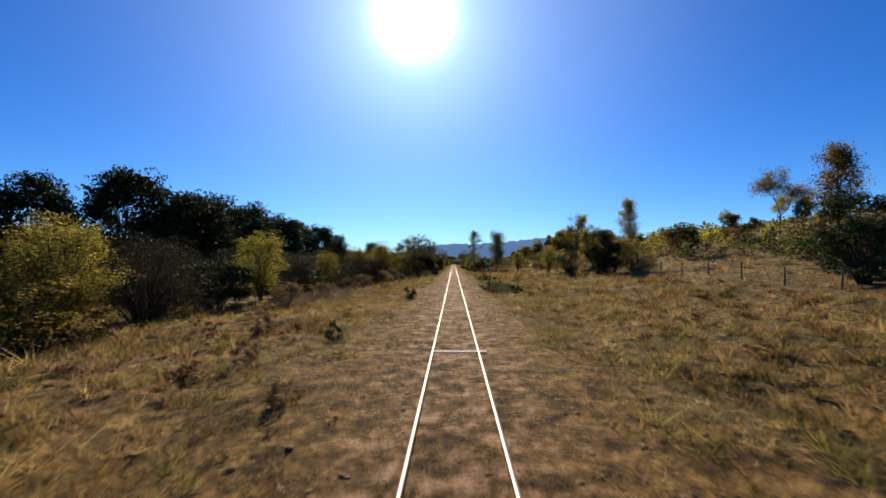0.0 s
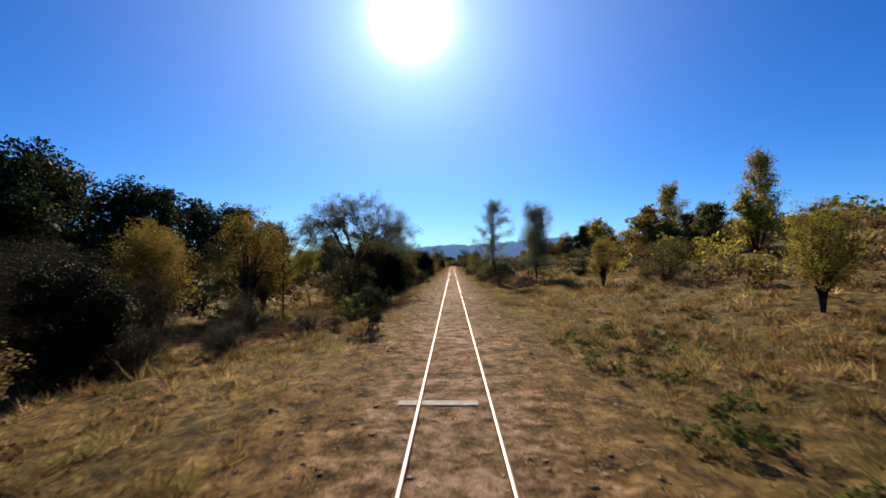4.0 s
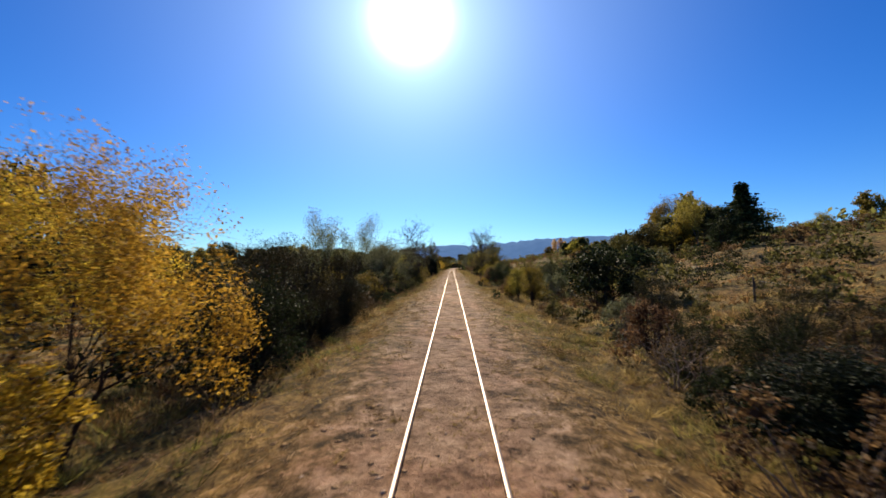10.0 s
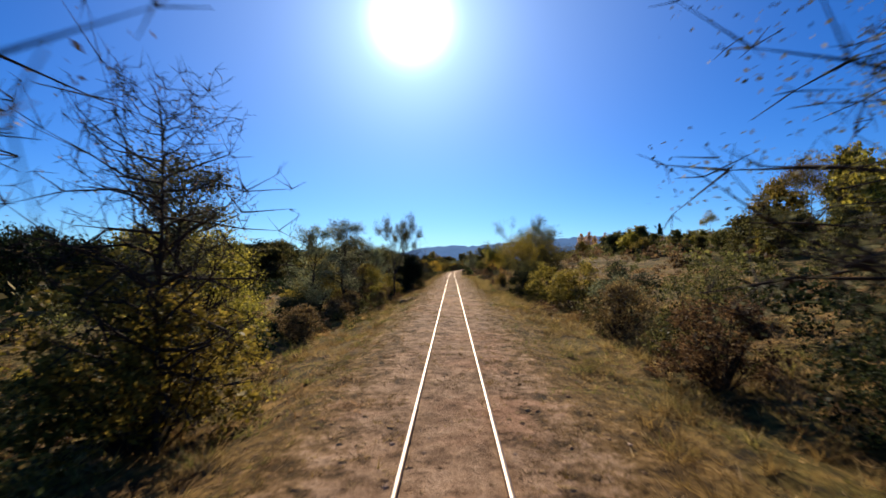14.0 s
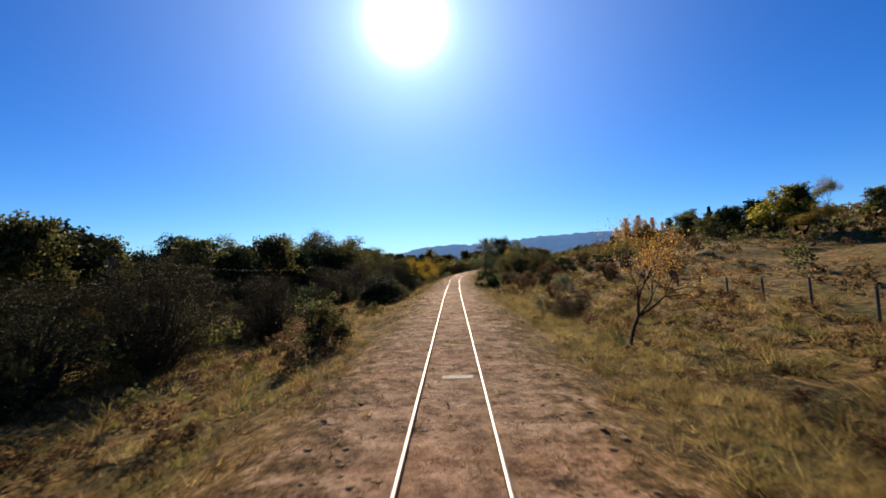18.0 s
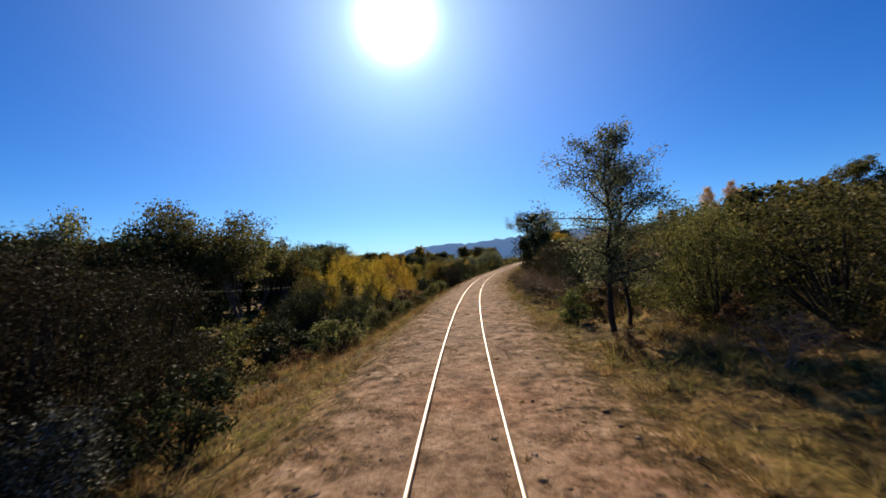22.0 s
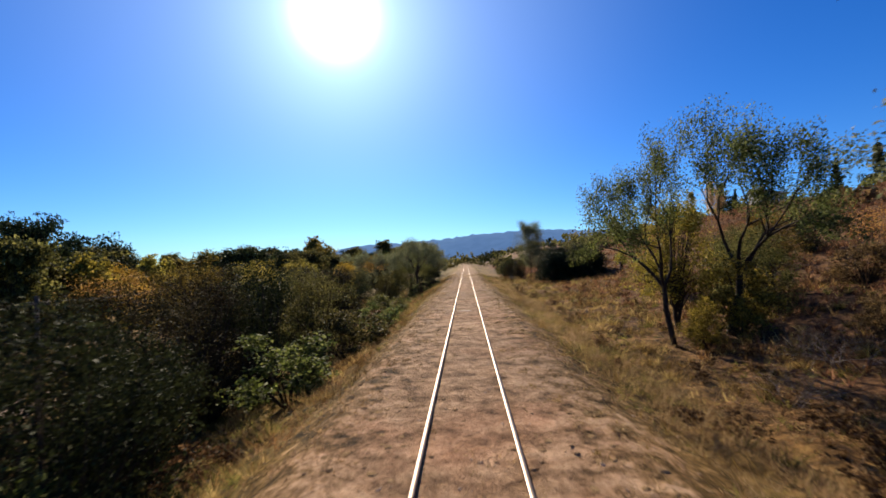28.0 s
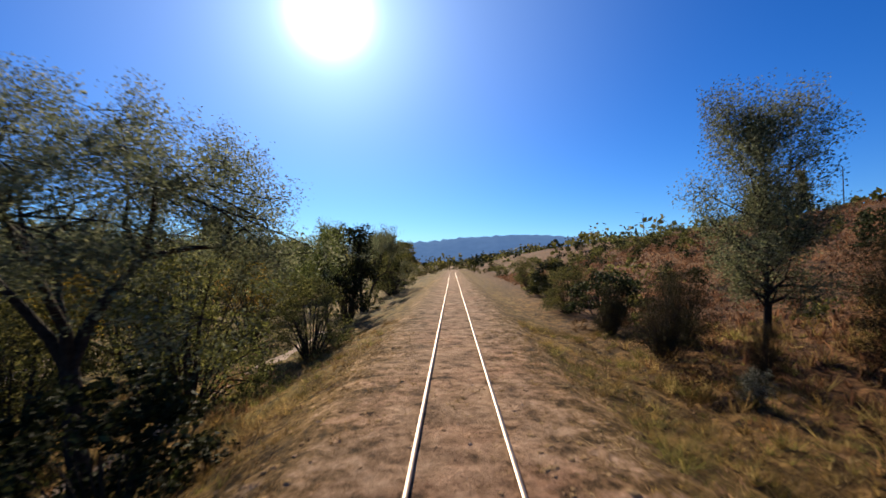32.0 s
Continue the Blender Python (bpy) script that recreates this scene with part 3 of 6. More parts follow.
def plant(kind, s, u, h, wide=1.0, turn=None, sink=0.0, lean=0.0):
    """One plant of a kind from the catalogue on the ground at (s, u), h metres high."""
    make, name, label, category, unit = CATALOGUE[kind]
    N_PLANT[0] += 1
    if turn is None:
        turn = (N_PLANT[0] * 137.5) % 360
    k = h / unit
    m = Matrix.Translation(spot(s, u, sink)) @ pose(0, 0, 0, lean, 0, turn) @ Matrix.Diagonal((k * wide, k * wide, k, 1))
    if kind not in PLANTS:
        root = new(name)
        make(root)
        tagged(root, label, category)
        PLANTS[kind] = (root, m.copy())
        root.matrix_basis = m
        return root
    root, m0 = PLANTS[kind]
    sc = root.scale
    return copy_thing(root, m @ Matrix.Diagonal((1 / sc[0], 1 / sc[1], 1 / sc[2], 1)))


def tree_maker(seed, leaf, leaves, size, bark=None, sigma=0.16, height=6.0, aspect=0.55, **kw):
    def make(root):
        rng = np.random.RandomState(seed)
        s, t = limb_plan(rng, height, **kw) if "reach" in kw else limb_plan(rng, height, 1.0, **kw)
        v, f = tubes(s, 4)
        piece("trunk", mesh_of("trunk", v, f, bark or M_BARK, True), root)
        if leaves:
            w = rng.uniform(0, 1, len(t)) ** 1.6
            i = rng.choice(len(t), leaves, p=w / w.sum())
            c = t[i, :3] + np.clip(rng.normal(0, sigma, (leaves, 3)), -1.25 * sigma, 1.25 * sigma) - t[i, 3:] * rng.uniform(0, 0.3, (leaves, 1))
            c[:, 2] = np.maximum(c[:, 2], 0.15)
            v, f = leaf_quads(c, size, rng, aspect)
            piece("crown", tone_of(mesh_of("crown", v, f, leaf), np.repeat(rng.uniform(-0.45, 0.45, len(t))[i], 4)), root)
    return make


def dense_maker(seed, leaf, leaves, size, lobes, height, width, bark=None, low=0.12, cone=0.0, inner=60, stem=0.0):
    """A plant whose foliage fills lobes round a few hidden limbs; cone narrows it upwards."""
    def make(root):
        rng = np.random.RandomState(seed)
        segs, cs, rad = [], [], []
        for k in range(lobes):
            h = rng.uniform(low, 0.92)
            a = rng.uniform(0, 6.28)
            room = (1 - cone * h) if cone else math.sqrt(max(0.05, 1 - (h * 1.05 - 0.35) ** 2 / 0.55))
            r = width * 0.5 * room * math.sqrt(rng.uniform(0.05, 1)) * 0.85
            c = np.array((r * math.cos(a), r * math.sin(a), h * height))
            cs.append(c)
            rad.append(rng.uniform(0.12, 0.26) * min(height, width) * (1 - 0.5 * cone * h))
            b = np.array((c[0] * 0.06, c[1] * 0.06, stem * height * rng.uniform(0.7, 1.5))) if stem else np.array((c[0] * 0.15, c[1] * 0.15, -0.1))
            mid = b + (c - b) * 0.5 + np.array((0, 0, 0.08 * height)) + rng.normal(0, 0.02, 3) * height
            g = 0.6 if stem else 1.0
            segs.append((*b, *mid, 0.010 * g * height, 0.006 * g * height))
            segs.append((*mid, *c, 0.006 * g * height, 0.002 * height))
        if stem:
            for k in range(3):
                a, p = 2.1 * k + seed, np.array((0.0, 0.0, -0.15))
                for j in range(3):
                    q = np.array((math.cos(a), math.sin(a), 0)) * 0.022 * height * (j + 1) + np.array((0, 0, stem * height * 0.5 * (j + 1))) + rng.normal(0, 0.008, 3) * height
                    segs.append((*p, *q, (0.02 - 0.003 * j) * height, (0.017 - 0.003 * j) * height))
                    p = q
        cs, rad = np.array(cs), np.array(rad)
        v, f = tubes(segs)
        piece("woody_base", mesh_of("woody_base", v, f, bark or M_BARK, True), root)
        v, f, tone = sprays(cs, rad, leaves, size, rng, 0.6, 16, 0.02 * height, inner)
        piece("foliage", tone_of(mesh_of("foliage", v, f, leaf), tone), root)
    return make


def umbrella_maker(seed, leaf, leaves, size, height, width):
    """A low forked tree with limbs spreading into a broad flat-domed crown."""
    def make(root):
        rng = np.random.RandomState(seed)
        segs, tips = [], []
        forks = []
        p, r = np.array((0.0, 0.0, -0.3)), 0.21
        for i in range(4):                                        # one leaning trunk
            q = np.array((0.10 * i - 0.02 * i * i, 0.03 * i, height * 0.075 * (i + 1))) + rng.normal(0, 0.02, 3)
            segs.append((*p, *q, r, r - 0.012))
            p, r = q, r - 0.012
        fork = p
        for k in range(5):
            a, p = k * 1.257 + rng.uniform(-0.3, 0.3), fork
            for i in range(3):
                q = fork + np.array((math.cos(a) * 0.26 * (i + 1) ** 1.4, math.sin(a) * 0.26 * (i + 1) ** 1.4, height * 0.085 * (i + 1))) + rng.normal(0, 0.05, 3)
                segs.append((*p, *q, 0.125 - 0.022 * i, 0.103 - 0.022 * i))
                p = q
            forks.append(p)
        arms = []
        for k in range(16):
            a, r = k * 2.4, width * 0.5 * rng.uniform(0.22, 0.55)
            c = np.array((r * math.cos(a), r * math.sin(a), height * rng.uniform(0.58, 0.74)))
            b = min(forks, key=lambda f: np.linalg.norm(f[:2] - c[:2] * 0.3))
            mid = b + (c - b) * 0.5 + rng.normal(0, 0.15, 3)
            segs.append((*b, *mid, 0.07, 0.05))
            segs.append((*mid, *c, 0.05, 0.03))
            arms.append(c)
        for k in range(100):
            a, r = rng.uniform(0, 6.28), width * 0.5 * math.sqrt(rng.uniform(0.02, 1)) * rng.uniform(0.85, 1.08)
            c = np.array((r * math.cos(a), r * math.sin(a), height * (0.93 - 0.34 * (2 * r / width) ** 2 - 0.22 * rng.uniform(0, 1) ** 1.6)))
            b = min(arms, key=lambda f: np.linalg.norm(f - c))
            mid = b + (c - b) * 0.5 + rng.normal(0, 0.12, 3)
            segs.append((*b, *mid, 0.024, 0.016))
            segs.append((*mid, *c, 0.016, 0.008))
            for j in range(7):
                w = c + rng.normal(0, 1, 3) * np.array((0.42, 0.42, 0.22))
                segs.append((*c, *w, 0.008, 0.003))
                tips.append(w)
        v, f = tubes(segs, 5)
        piece("trunk", mesh_of("trunk", v, f, M_BARK, True), root)
        tips = np.array(tips)
        c = tips[rng.randint(0, len(tips), leaves)] + np.clip(rng.normal(0, 0.16, (leaves, 3)), -0.3, 0.3)
        v, f = leaf_quads(c, size, rng, 0.55)
        piece("crown", mesh_of("crown", v, f, leaf), root)
    return make


CATALOGUE = {
    # kind: maker, name, label, category, unit height
    "belt": (dense_maker(3, L_DARK, 11000, 0.34, 46, 15, 12, low=0.30, stem=0.2), "tree", "tall dark evergreen tree with a broad uneven crown", "tree", 15),
    "belt2": (dense_maker(4, L_DARK, 10000, 0.33, 38, 13, 12, low=0.22, stem=0.15), "tree", "broad dark evergreen tree in a belt of trees", "tree", 13),
    "round": (dense_maker(5, L_DARK, 18000, 0.065, 52, 4.6, 5.4, low=0.08), "bush", "dense dark green round bush reaching down to the ground", "bush", 4.8),
    "round2": (dense_maker(6, L_OLIVE, 16000, 0.055, 44, 3.6, 4.4, low=0.1), "shrub", "dense tall olive-green thorny shrub", "shrub", 3.8),
    "shrub": (dense_maker(7, L_OLIVE, 3400, 0.06, 26, 1.6, 2.2, low=0.1), "shrub", "low olive-green shrub among dry grass", "shrub", 1.7),
    "shrub2": (dense_maker(8, L_DARK, 3400, 0.06, 26, 1.6, 2.2, low=0.1), "shrub", "low dark evergreen shrub among dry grass", "shrub", 1.7),
    "shrub3": (dense_maker(9, L_BROWN, 3000, 0.045, 24, 1.2, 1.8, M_TWIG, low=0.1), "shrub", "brown half-dry shrub beside the railway", "shrub", 1.3),
    "shrub4": (dense_maker(10, L_GREEN, 3200, 0.055, 26, 1.5, 1.9, low=0.1), "shrub", "fresh green shrub beside the railway", "shrub", 1.6),
    "glint_bush": (dense_maker(11, L_GLINT, 8500, 0.075, 40, 2.8, 4.0, low=0.1), "shrub", "thick dark bush with glints painted on some leaves", "shrub", 3.0),
    "yellow_bush": (dense_maker(12, L_YELGREEN, 7500, 0.065, 30, 2.6, 2.6, low=0.15), "shrub", "yellow-green autumn shrub beside the line", "shrub", 2.8),
    "gold_bush": (dense_maker(13, L_YELLOW, 3400, 0.04, 18, 1.0, 1.2, low=0.1), "shrub", "small golden-yellow shrub in dry grass", "shrub", 1.1),
    "dark_tall": (dense_maker(14, L_DARK, 11000, 0.13, 40, 6.5, 5, low=0.15), "tree", "dark evergreen tree with dense foliage", "tree", 6.8),
    "conifer": (leader_maker(15, L_DARK, 6500, 0.24, 7.3, 4.4, 46, 0.05, 0.05, 0.14, "cone", 0.22), "conifer", "dark pointed conifer on the hillside", "conifer", 7.3),
    "poplar": (leader_maker(16, L_YELGREEN, 9000, 0.20, 9.2, 4.6, 46, 0.15, 0.8, 0.14, "spindle", 0.36), "poplar", "pale green poplar with a loose leafy crown", "poplar", 9.2),
    "orange_poplar": (leader_maker(17, L_PEACH, 8000, 0.20, 9.2, 5.0, 46, 0.1, 0.8, 0.14, "spindle", 0.40), "poplar", "orange autumn poplar on the hill", "poplar", 9.2),
    "open": (tree_maker(21, L_GREY, 24000, 0.058, sigma=0.17, reach=0.9, forks=3, levels=5, trunk=0.27, radius=0.13), "tree", "open-crowned tree with fine grey-green leaves", "tree", 6.0),
    "open2": (tree_maker(22, L_GREEN, 24000, 0.06, sigma=0.17, reach=0.85, forks=3, levels=5, trunk=0.25, radius=0.12), "tree", "open-crowned tree with thin green foliage", "tree", 6.0),
    "wide": (tree_maker(23, L_GREY, 24000, 0.06, sigma=0.2, reach=1.35, forks=3, levels=5, trunk=0.2, up=0.15, radius=0.17), "tree", "wide spreading tree with a forked dark trunk", "tree", 6.0),
    "slim": (leader_maker(24, L_GREY, 15000, 0.065, 6.0, 2.9, 34, 0.22, 0.7, 0.075, sigma=0.16, wob=0.11), "tree", "slim upright tree with sparse leaves", "tree", 6.0),
    "gold_tree": (dense_maker(25, L_YELLOW, 24000, 0.072, 70, 5.8, 4.4, low=0.3, stem=0.2), "tree", "golden-yellow autumn tree beside the line", "tree", 6.0),
    "yelgreen_tree": (dense_maker(26, L_YELGREEN, 15000, 0.07, 64, 5.8, 4.4, low=0.26, stem=0.18), "tree", "yellow-green autumn tree with several stems", "tree", 6.0),
    "bare": (tree_maker(27, L_BROWN, 350, 0.07, sigma=0.2, reach=1.0, forks=3, levels=6, trunk=0.22, up=0.3, radius=0.13), "tree", "nearly bare tree with fine dark branches", "tree", 6.0),
    "bare2": (leader_maker(28, L_BROWN, 260, 0.05, 6.0, 2.8, 36, 0.25, 0.75, 0.045, twigs=3), "tree", "slender leafless tree with thin twigs", "tree", 6.0),
    "grove": (tree_maker(31, L_OLIVE, 8000, 0.28, M_PALEBARK, sigma=0.6, height=14, reach=0.85, forks=3, levels=5, trunk=0.3, radius=0.22), "tree", "tall grey-green tree with pale limbs in a valley grove", "tree", 14.0),
    "rust_tree": (tree_maker(32, L_ORANGE, 2600, 0.055, sigma=0.2, height=4, reach=1.1, forks=3, levels=5, trunk=0.22, radius=0.07), "tree", "small tree with sparse rust-coloured leaves", "tree", 4.0),
    "pale_tree": (tree_maker(33, L_YELGREEN, 11000, 0.2, M_PALEBARK, sigma=0.6, height=12, reach=0.8, forks=3, levels=5, trunk=0.24, radius=0.2), "tree", "pale yellow-green tree on the hillside", "tree", 12),
    "wood": (dense_maker(51, L_OLIVE, 4600, 0.42, 40, 12, 10, low=0.2, stem=0.15), "woodland_tree", "broad olive-green tree in the valley woods", "tree", 12.3),
    "wood2": (dense_maker(52, L_DARK, 4600, 0.42, 40, 12, 10, low=0.2, stem=0.15), "woodland_tree", "broad dark green tree in the valley woods", "tree", 12.3),
    "wood3": (dense_maker(53, L_YELGREEN, 4400, 0.36, 32, 9, 8, low=0.25), "woodland_tree", "rounded yellowing tree among the woods", "tree", 9.3),
    "umbrella": (umbrella_maker(54, L_GREY, 110000, 0.05, 7.6, 8.8), "tree", "wide spreading tree with a forked dark trunk and a flat crown", "tree", 7.6),
    "fan": (tree_maker(57, L_GREY, 18000, 0.055, sigma=0.16, reach=0.5, forks=3, levels=5, trunk=0.2, up=0.7, radius=0.08, stems=3), "tree", "slender many-stemmed tree with thin grey foliage", "tree", 6.0),
    "fan_yellow": (tree_maker(58, L_YELGREEN, 26000, 0.055, sigma=0.18, reach=0.65, forks=3, levels=5, trunk=0.24, up=0.5, radius=0.08, stems=2), "tree", "small many-stemmed tree with yellow-green leaves", "tree", 6.0),
    "thicket": (dense_maker(59, L_THICKET, 36000, 0.043, 70, 4.6, 5.0, M_BARK, low=0.05), "thicket", "dense dark brownish thicket reaching down to the ground", "thicket", 4.8),
    "brown_bush": (dense_maker(55, L_BROWN, 6500, 0.07, 40, 2.6, 3.6, M_BARK, low=0.08), "bramble", "tangled brown bramble thicket", "bramble", 2.7),
    "grey_bush": (dense_maker(56, L_GREY, 5500, 0.07, 36, 2.4, 3.2, M_TWIG, low=0.1), "shrub", "grey-green shrub on the bank", "shrub", 2.5),
    "hill_bush2": (dense_maker(35, L_OLIVE, 3800, 0.10, 20, 2.4, 3.2, low=0.1), "shrub", "olive shrub on the dry hillside", "shrub", 2.5),
    "low_bush": (dense_maker(37, L_DARK, 4200, 0.10, 20, 2.6, 3.6, low=0.08), "bush", "dark bush in the low ground by the line", "bush", 2.7),
    "big_round": (dense_maker(41, L_DEEP, 44000, 0.07, 100, 4.6, 5.2, low=0.06, inner=130), "tree", "large dense dark tree with foliage down to the ground", "tree", 4.8),
    "full": (leader_maker(43, L_GREY, 60000, 0.058, 6.0, 4.2, 54, 0.2, 0.5, 0.08, sigma=0.24, wob=0.09), "tree", "full-crowned upright tree with grey-green leaves", "tree", 6.0),
    "oak": (dense_maker(38, L_OLIVE, 8000, 0.2, 36, 7, 9, low=0.3, stem=0.2), "tree", "broad olive-green tree on the hillside", "tree", 7.2),
    "bare_leader": (leader_maker(62, L_BROWN, 700, 0.05, 6.0, 5.0, 60, 0.2, 0.22, 0.075, "round", 0.1, wob=0.06, twigs=5), "tree", "almost leafless tree with an upright trunk and level twiggy branches", "tree", 6.0),
    "twig_round": (leader_maker(63, L_GREY, 12000, 0.045, 6.0, 4.6, 70, 0.3, 0.6, 0.06, "round", 0.18, wob=0.07, twigs=4), "tree", "round-crowned tree of fine grey twigs and thin leaves", "tree", 6.0),
    "umbrella_olive": (umbrella_maker(64, L_OLIVE, 60000, 0.06, 7.6, 8.6), "tree", "spreading olive-leaved tree with an open rounded crown", "tree", 7.6),
    "gold_open": (tree_maker(65, L_YELLOW, 26000, 0.058, sigma=0.2, reach=0.95, forks=3, levels=5, trunk=0.18, up=0.25, radius=0.08, stems=2), "tree", "yellow autumn tree with loose layered sprays of leaves", "tree", 6.0),
    "thorn": (tree_maker(29, L_BROWN, 1400, 0.035, M_TWIG, sigma=0.1, height=1.6, reach=1.3, forks=3, levels=4, trunk=0.25, up=0.1, radius=0.03, stems=5), "shrub", "tangled thorn shrub of bare grey twigs", "shrub", 1.6),
}

# ---------------------------------------------------------------- ground
def columns():
    near = list(np.arange(0, 6, 0.2)) + list(np.arange(6, 10, 0.3)) + [10, 10.4, 10.9, 11.5, 12.2, 13.5, 15, 17, 19, 21.5,
            24, 27, 30, 34, 38, 43, 49, 56, 64, 74, 86, 100, 120, 145, 180, 220, 280, 380, 550, 900, 1600, 2800, 4400]
    return np.array([-a for a in near[:0:-1]] + near)


def build_ground():
    us = columns()
    ss = np.concatenate([np.arange(-60, 0, 3), np.arange(0, 430, 0.28), np.arange(430, 440, 0.8), np.arange(440, 560, 3), (575, 600, 640, 700, 800, 950, 1200, 1600, 2200, 3000, 4400)])
    S, U = np.meshgrid(ss, us, indexing="ij")
    x, y = plan(S, U)
    z = ground(S, U)
    v = np.stack([x, y, z], -1).reshape(-1, 3)
    n = len(us)
    i, j = np.meshgrid(np.arange(len(ss) - 1), np.arange(n - 1), indexing="ij")
    a = (i * n + j).ravel()
    f = np.stack([a, a + 1, a + n + 1, a + n], 1)
    me = mesh_of("ground", v, f, M_GROUND, True)
    bed = np.clip(1.0 - (np.abs(U) - 0.6) / np.interp(S, (0, 200, 300, 420), (1.9, 2.3, 3.1, 2.9)), 0, 1) * np.interp(S, (0, 60, 90, 130, 200, 280, 340, 420), (0.42, 0.55, 0.85, 0.85, 0.85, 0.95, 0.95, 0.78))
    far = np.clip((np.abs(U) - 1.9) / 2.2, 0, 1)
    lush = far * np.where(U > 0, np.interp(S, (0, 60, 120, 240, 300, 360, 420), (0.8, 1, 0.8, 1.0, 0.8, 0.3, 0.4)),
                          np.interp(S, (0, 60, 140, 240, 300, 420), (0.55, 0.8, 0.9, 0.9, 0.8, 0.8)))
    rust = np.clip((U - 3) / 5, 0, 1) * np.clip((S - 335) / 20, 0, 1) * 0.85
    for name, val in (("bed", bed), ("lush", lush), ("rust", rust)):
        at = me.attributes.new(name, "FLOAT", "POINT")
        at.data.foreach_set("value", val.ravel().astype(np.float32))
    ob = new("ground", me)
    tagged(ob, "dry grassy ground with a bare earth railway bed", "ground", kind="structure")


def build_rails():
    root = new("railway_track")
    tagged(root, "narrow railway track half sunk in dry earth", "railway track", kind="structure")
    ss = np.concatenate([np.arange(-20, 250, 2.0), np.arange(250, 380, 1.0), np.arange(380, 512, 2.0)])
    prof = np.array([(-.062, -.13), (-.060, -.118), (-.012, -.10), (-.010, -.045), (-.029, -.032), (-.029, -.010), (-.021, 0), (.021, 0), (.029, -.010), (.029, -.032), (.010, -.045), (.012, -.10), (.060, -.118), (.062, -.13)])
    for side in (-1, 1):
        V = []
        for dx, dz in prof:
            x, y = plan(ss, np.full(len(ss), side * 0.53 + dx) + wave(ss * 0.25, ss * 0, 2) * 0.006)
            V.append(np.stack([x, y, dz + wave(ss * 0.3, ss * 0 + side, 3) * 0.008], -1))
        V = np.stack(V, 1).reshape(-1, 3)
        k = len(prof)
        i, j = np.meshgrid(np.arange(len(ss) - 1), np.arange(k - 1), indexing="ij")
        a = (i * k + j).ravel()
        piece("rail", mesh_of("rail", V, np.stack([a, a + k, a + k + 1, a + 1], 1), M_RAIL), root, "worn steel rail with a shiny head")


build_ground()
build_rails()


# ---------------------------------------------------------------- distant ridges
def ridge(name, label, dist, pts, depth, mat, rough):
    """A ridge across the far view: pts are bearings in degrees and crest heights in metres."""
    b = np.linspace(pts[0][0], pts[-1][0], 260)
    h = np.interp(b, [p[0] for p in pts], [p[1] for p in pts])
    h = h + wave(b * 3.0, b * 0, 1) * rough + wave(b * 3.0, b * 0 + 5, 0) * rough * 0.4
    rows = []
    for k, (dd, hh) in enumerate(((-depth, 0.0), (-depth * 0.6, 0.45), (-depth * 0.25, 0.8), (0, 1.0), (depth * 0.5, 0.6))):
        r = dist + dd
        wob = wave(b * 2.0 + k * 9, b * 0 + k, 2) * 0.10 * (1 if 0 < k < 3 else 0)
        rows.append(np.stack([np.sin(np.radians(b)) * r, np.cos(np.radians(b)) * r, h * np.clip(hh + wob, 0, 1) - (40 if k == 0 else 0)], -1))
    V = np.stack(rows, 1).reshape(-1, 3)
    k = len(rows)
    i, j = np.meshgrid(np.arange(len(b) - 1), np.arange(k - 1), indexing="ij")
    a = (i * k + j).ravel()
    ob = new(name, mesh_of(name, V, np.stack([a, a + k, a + k + 1, a + 1], 1), mat, True))
    tagged(ob, label, "mountains", kind="structure")


# blue air haze is painted into the ridge's base colour and emission
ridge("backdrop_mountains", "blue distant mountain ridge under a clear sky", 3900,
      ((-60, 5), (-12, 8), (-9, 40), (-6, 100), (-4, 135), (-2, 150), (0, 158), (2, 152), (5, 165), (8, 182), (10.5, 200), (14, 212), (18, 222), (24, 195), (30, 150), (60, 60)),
      700, painted_haze_material("far ridge painted haze", (0.05, 0.08, 0.13), (0.07, 0.11, 0.17), (0.12, 0.24, 0.48), 0.38), 5)

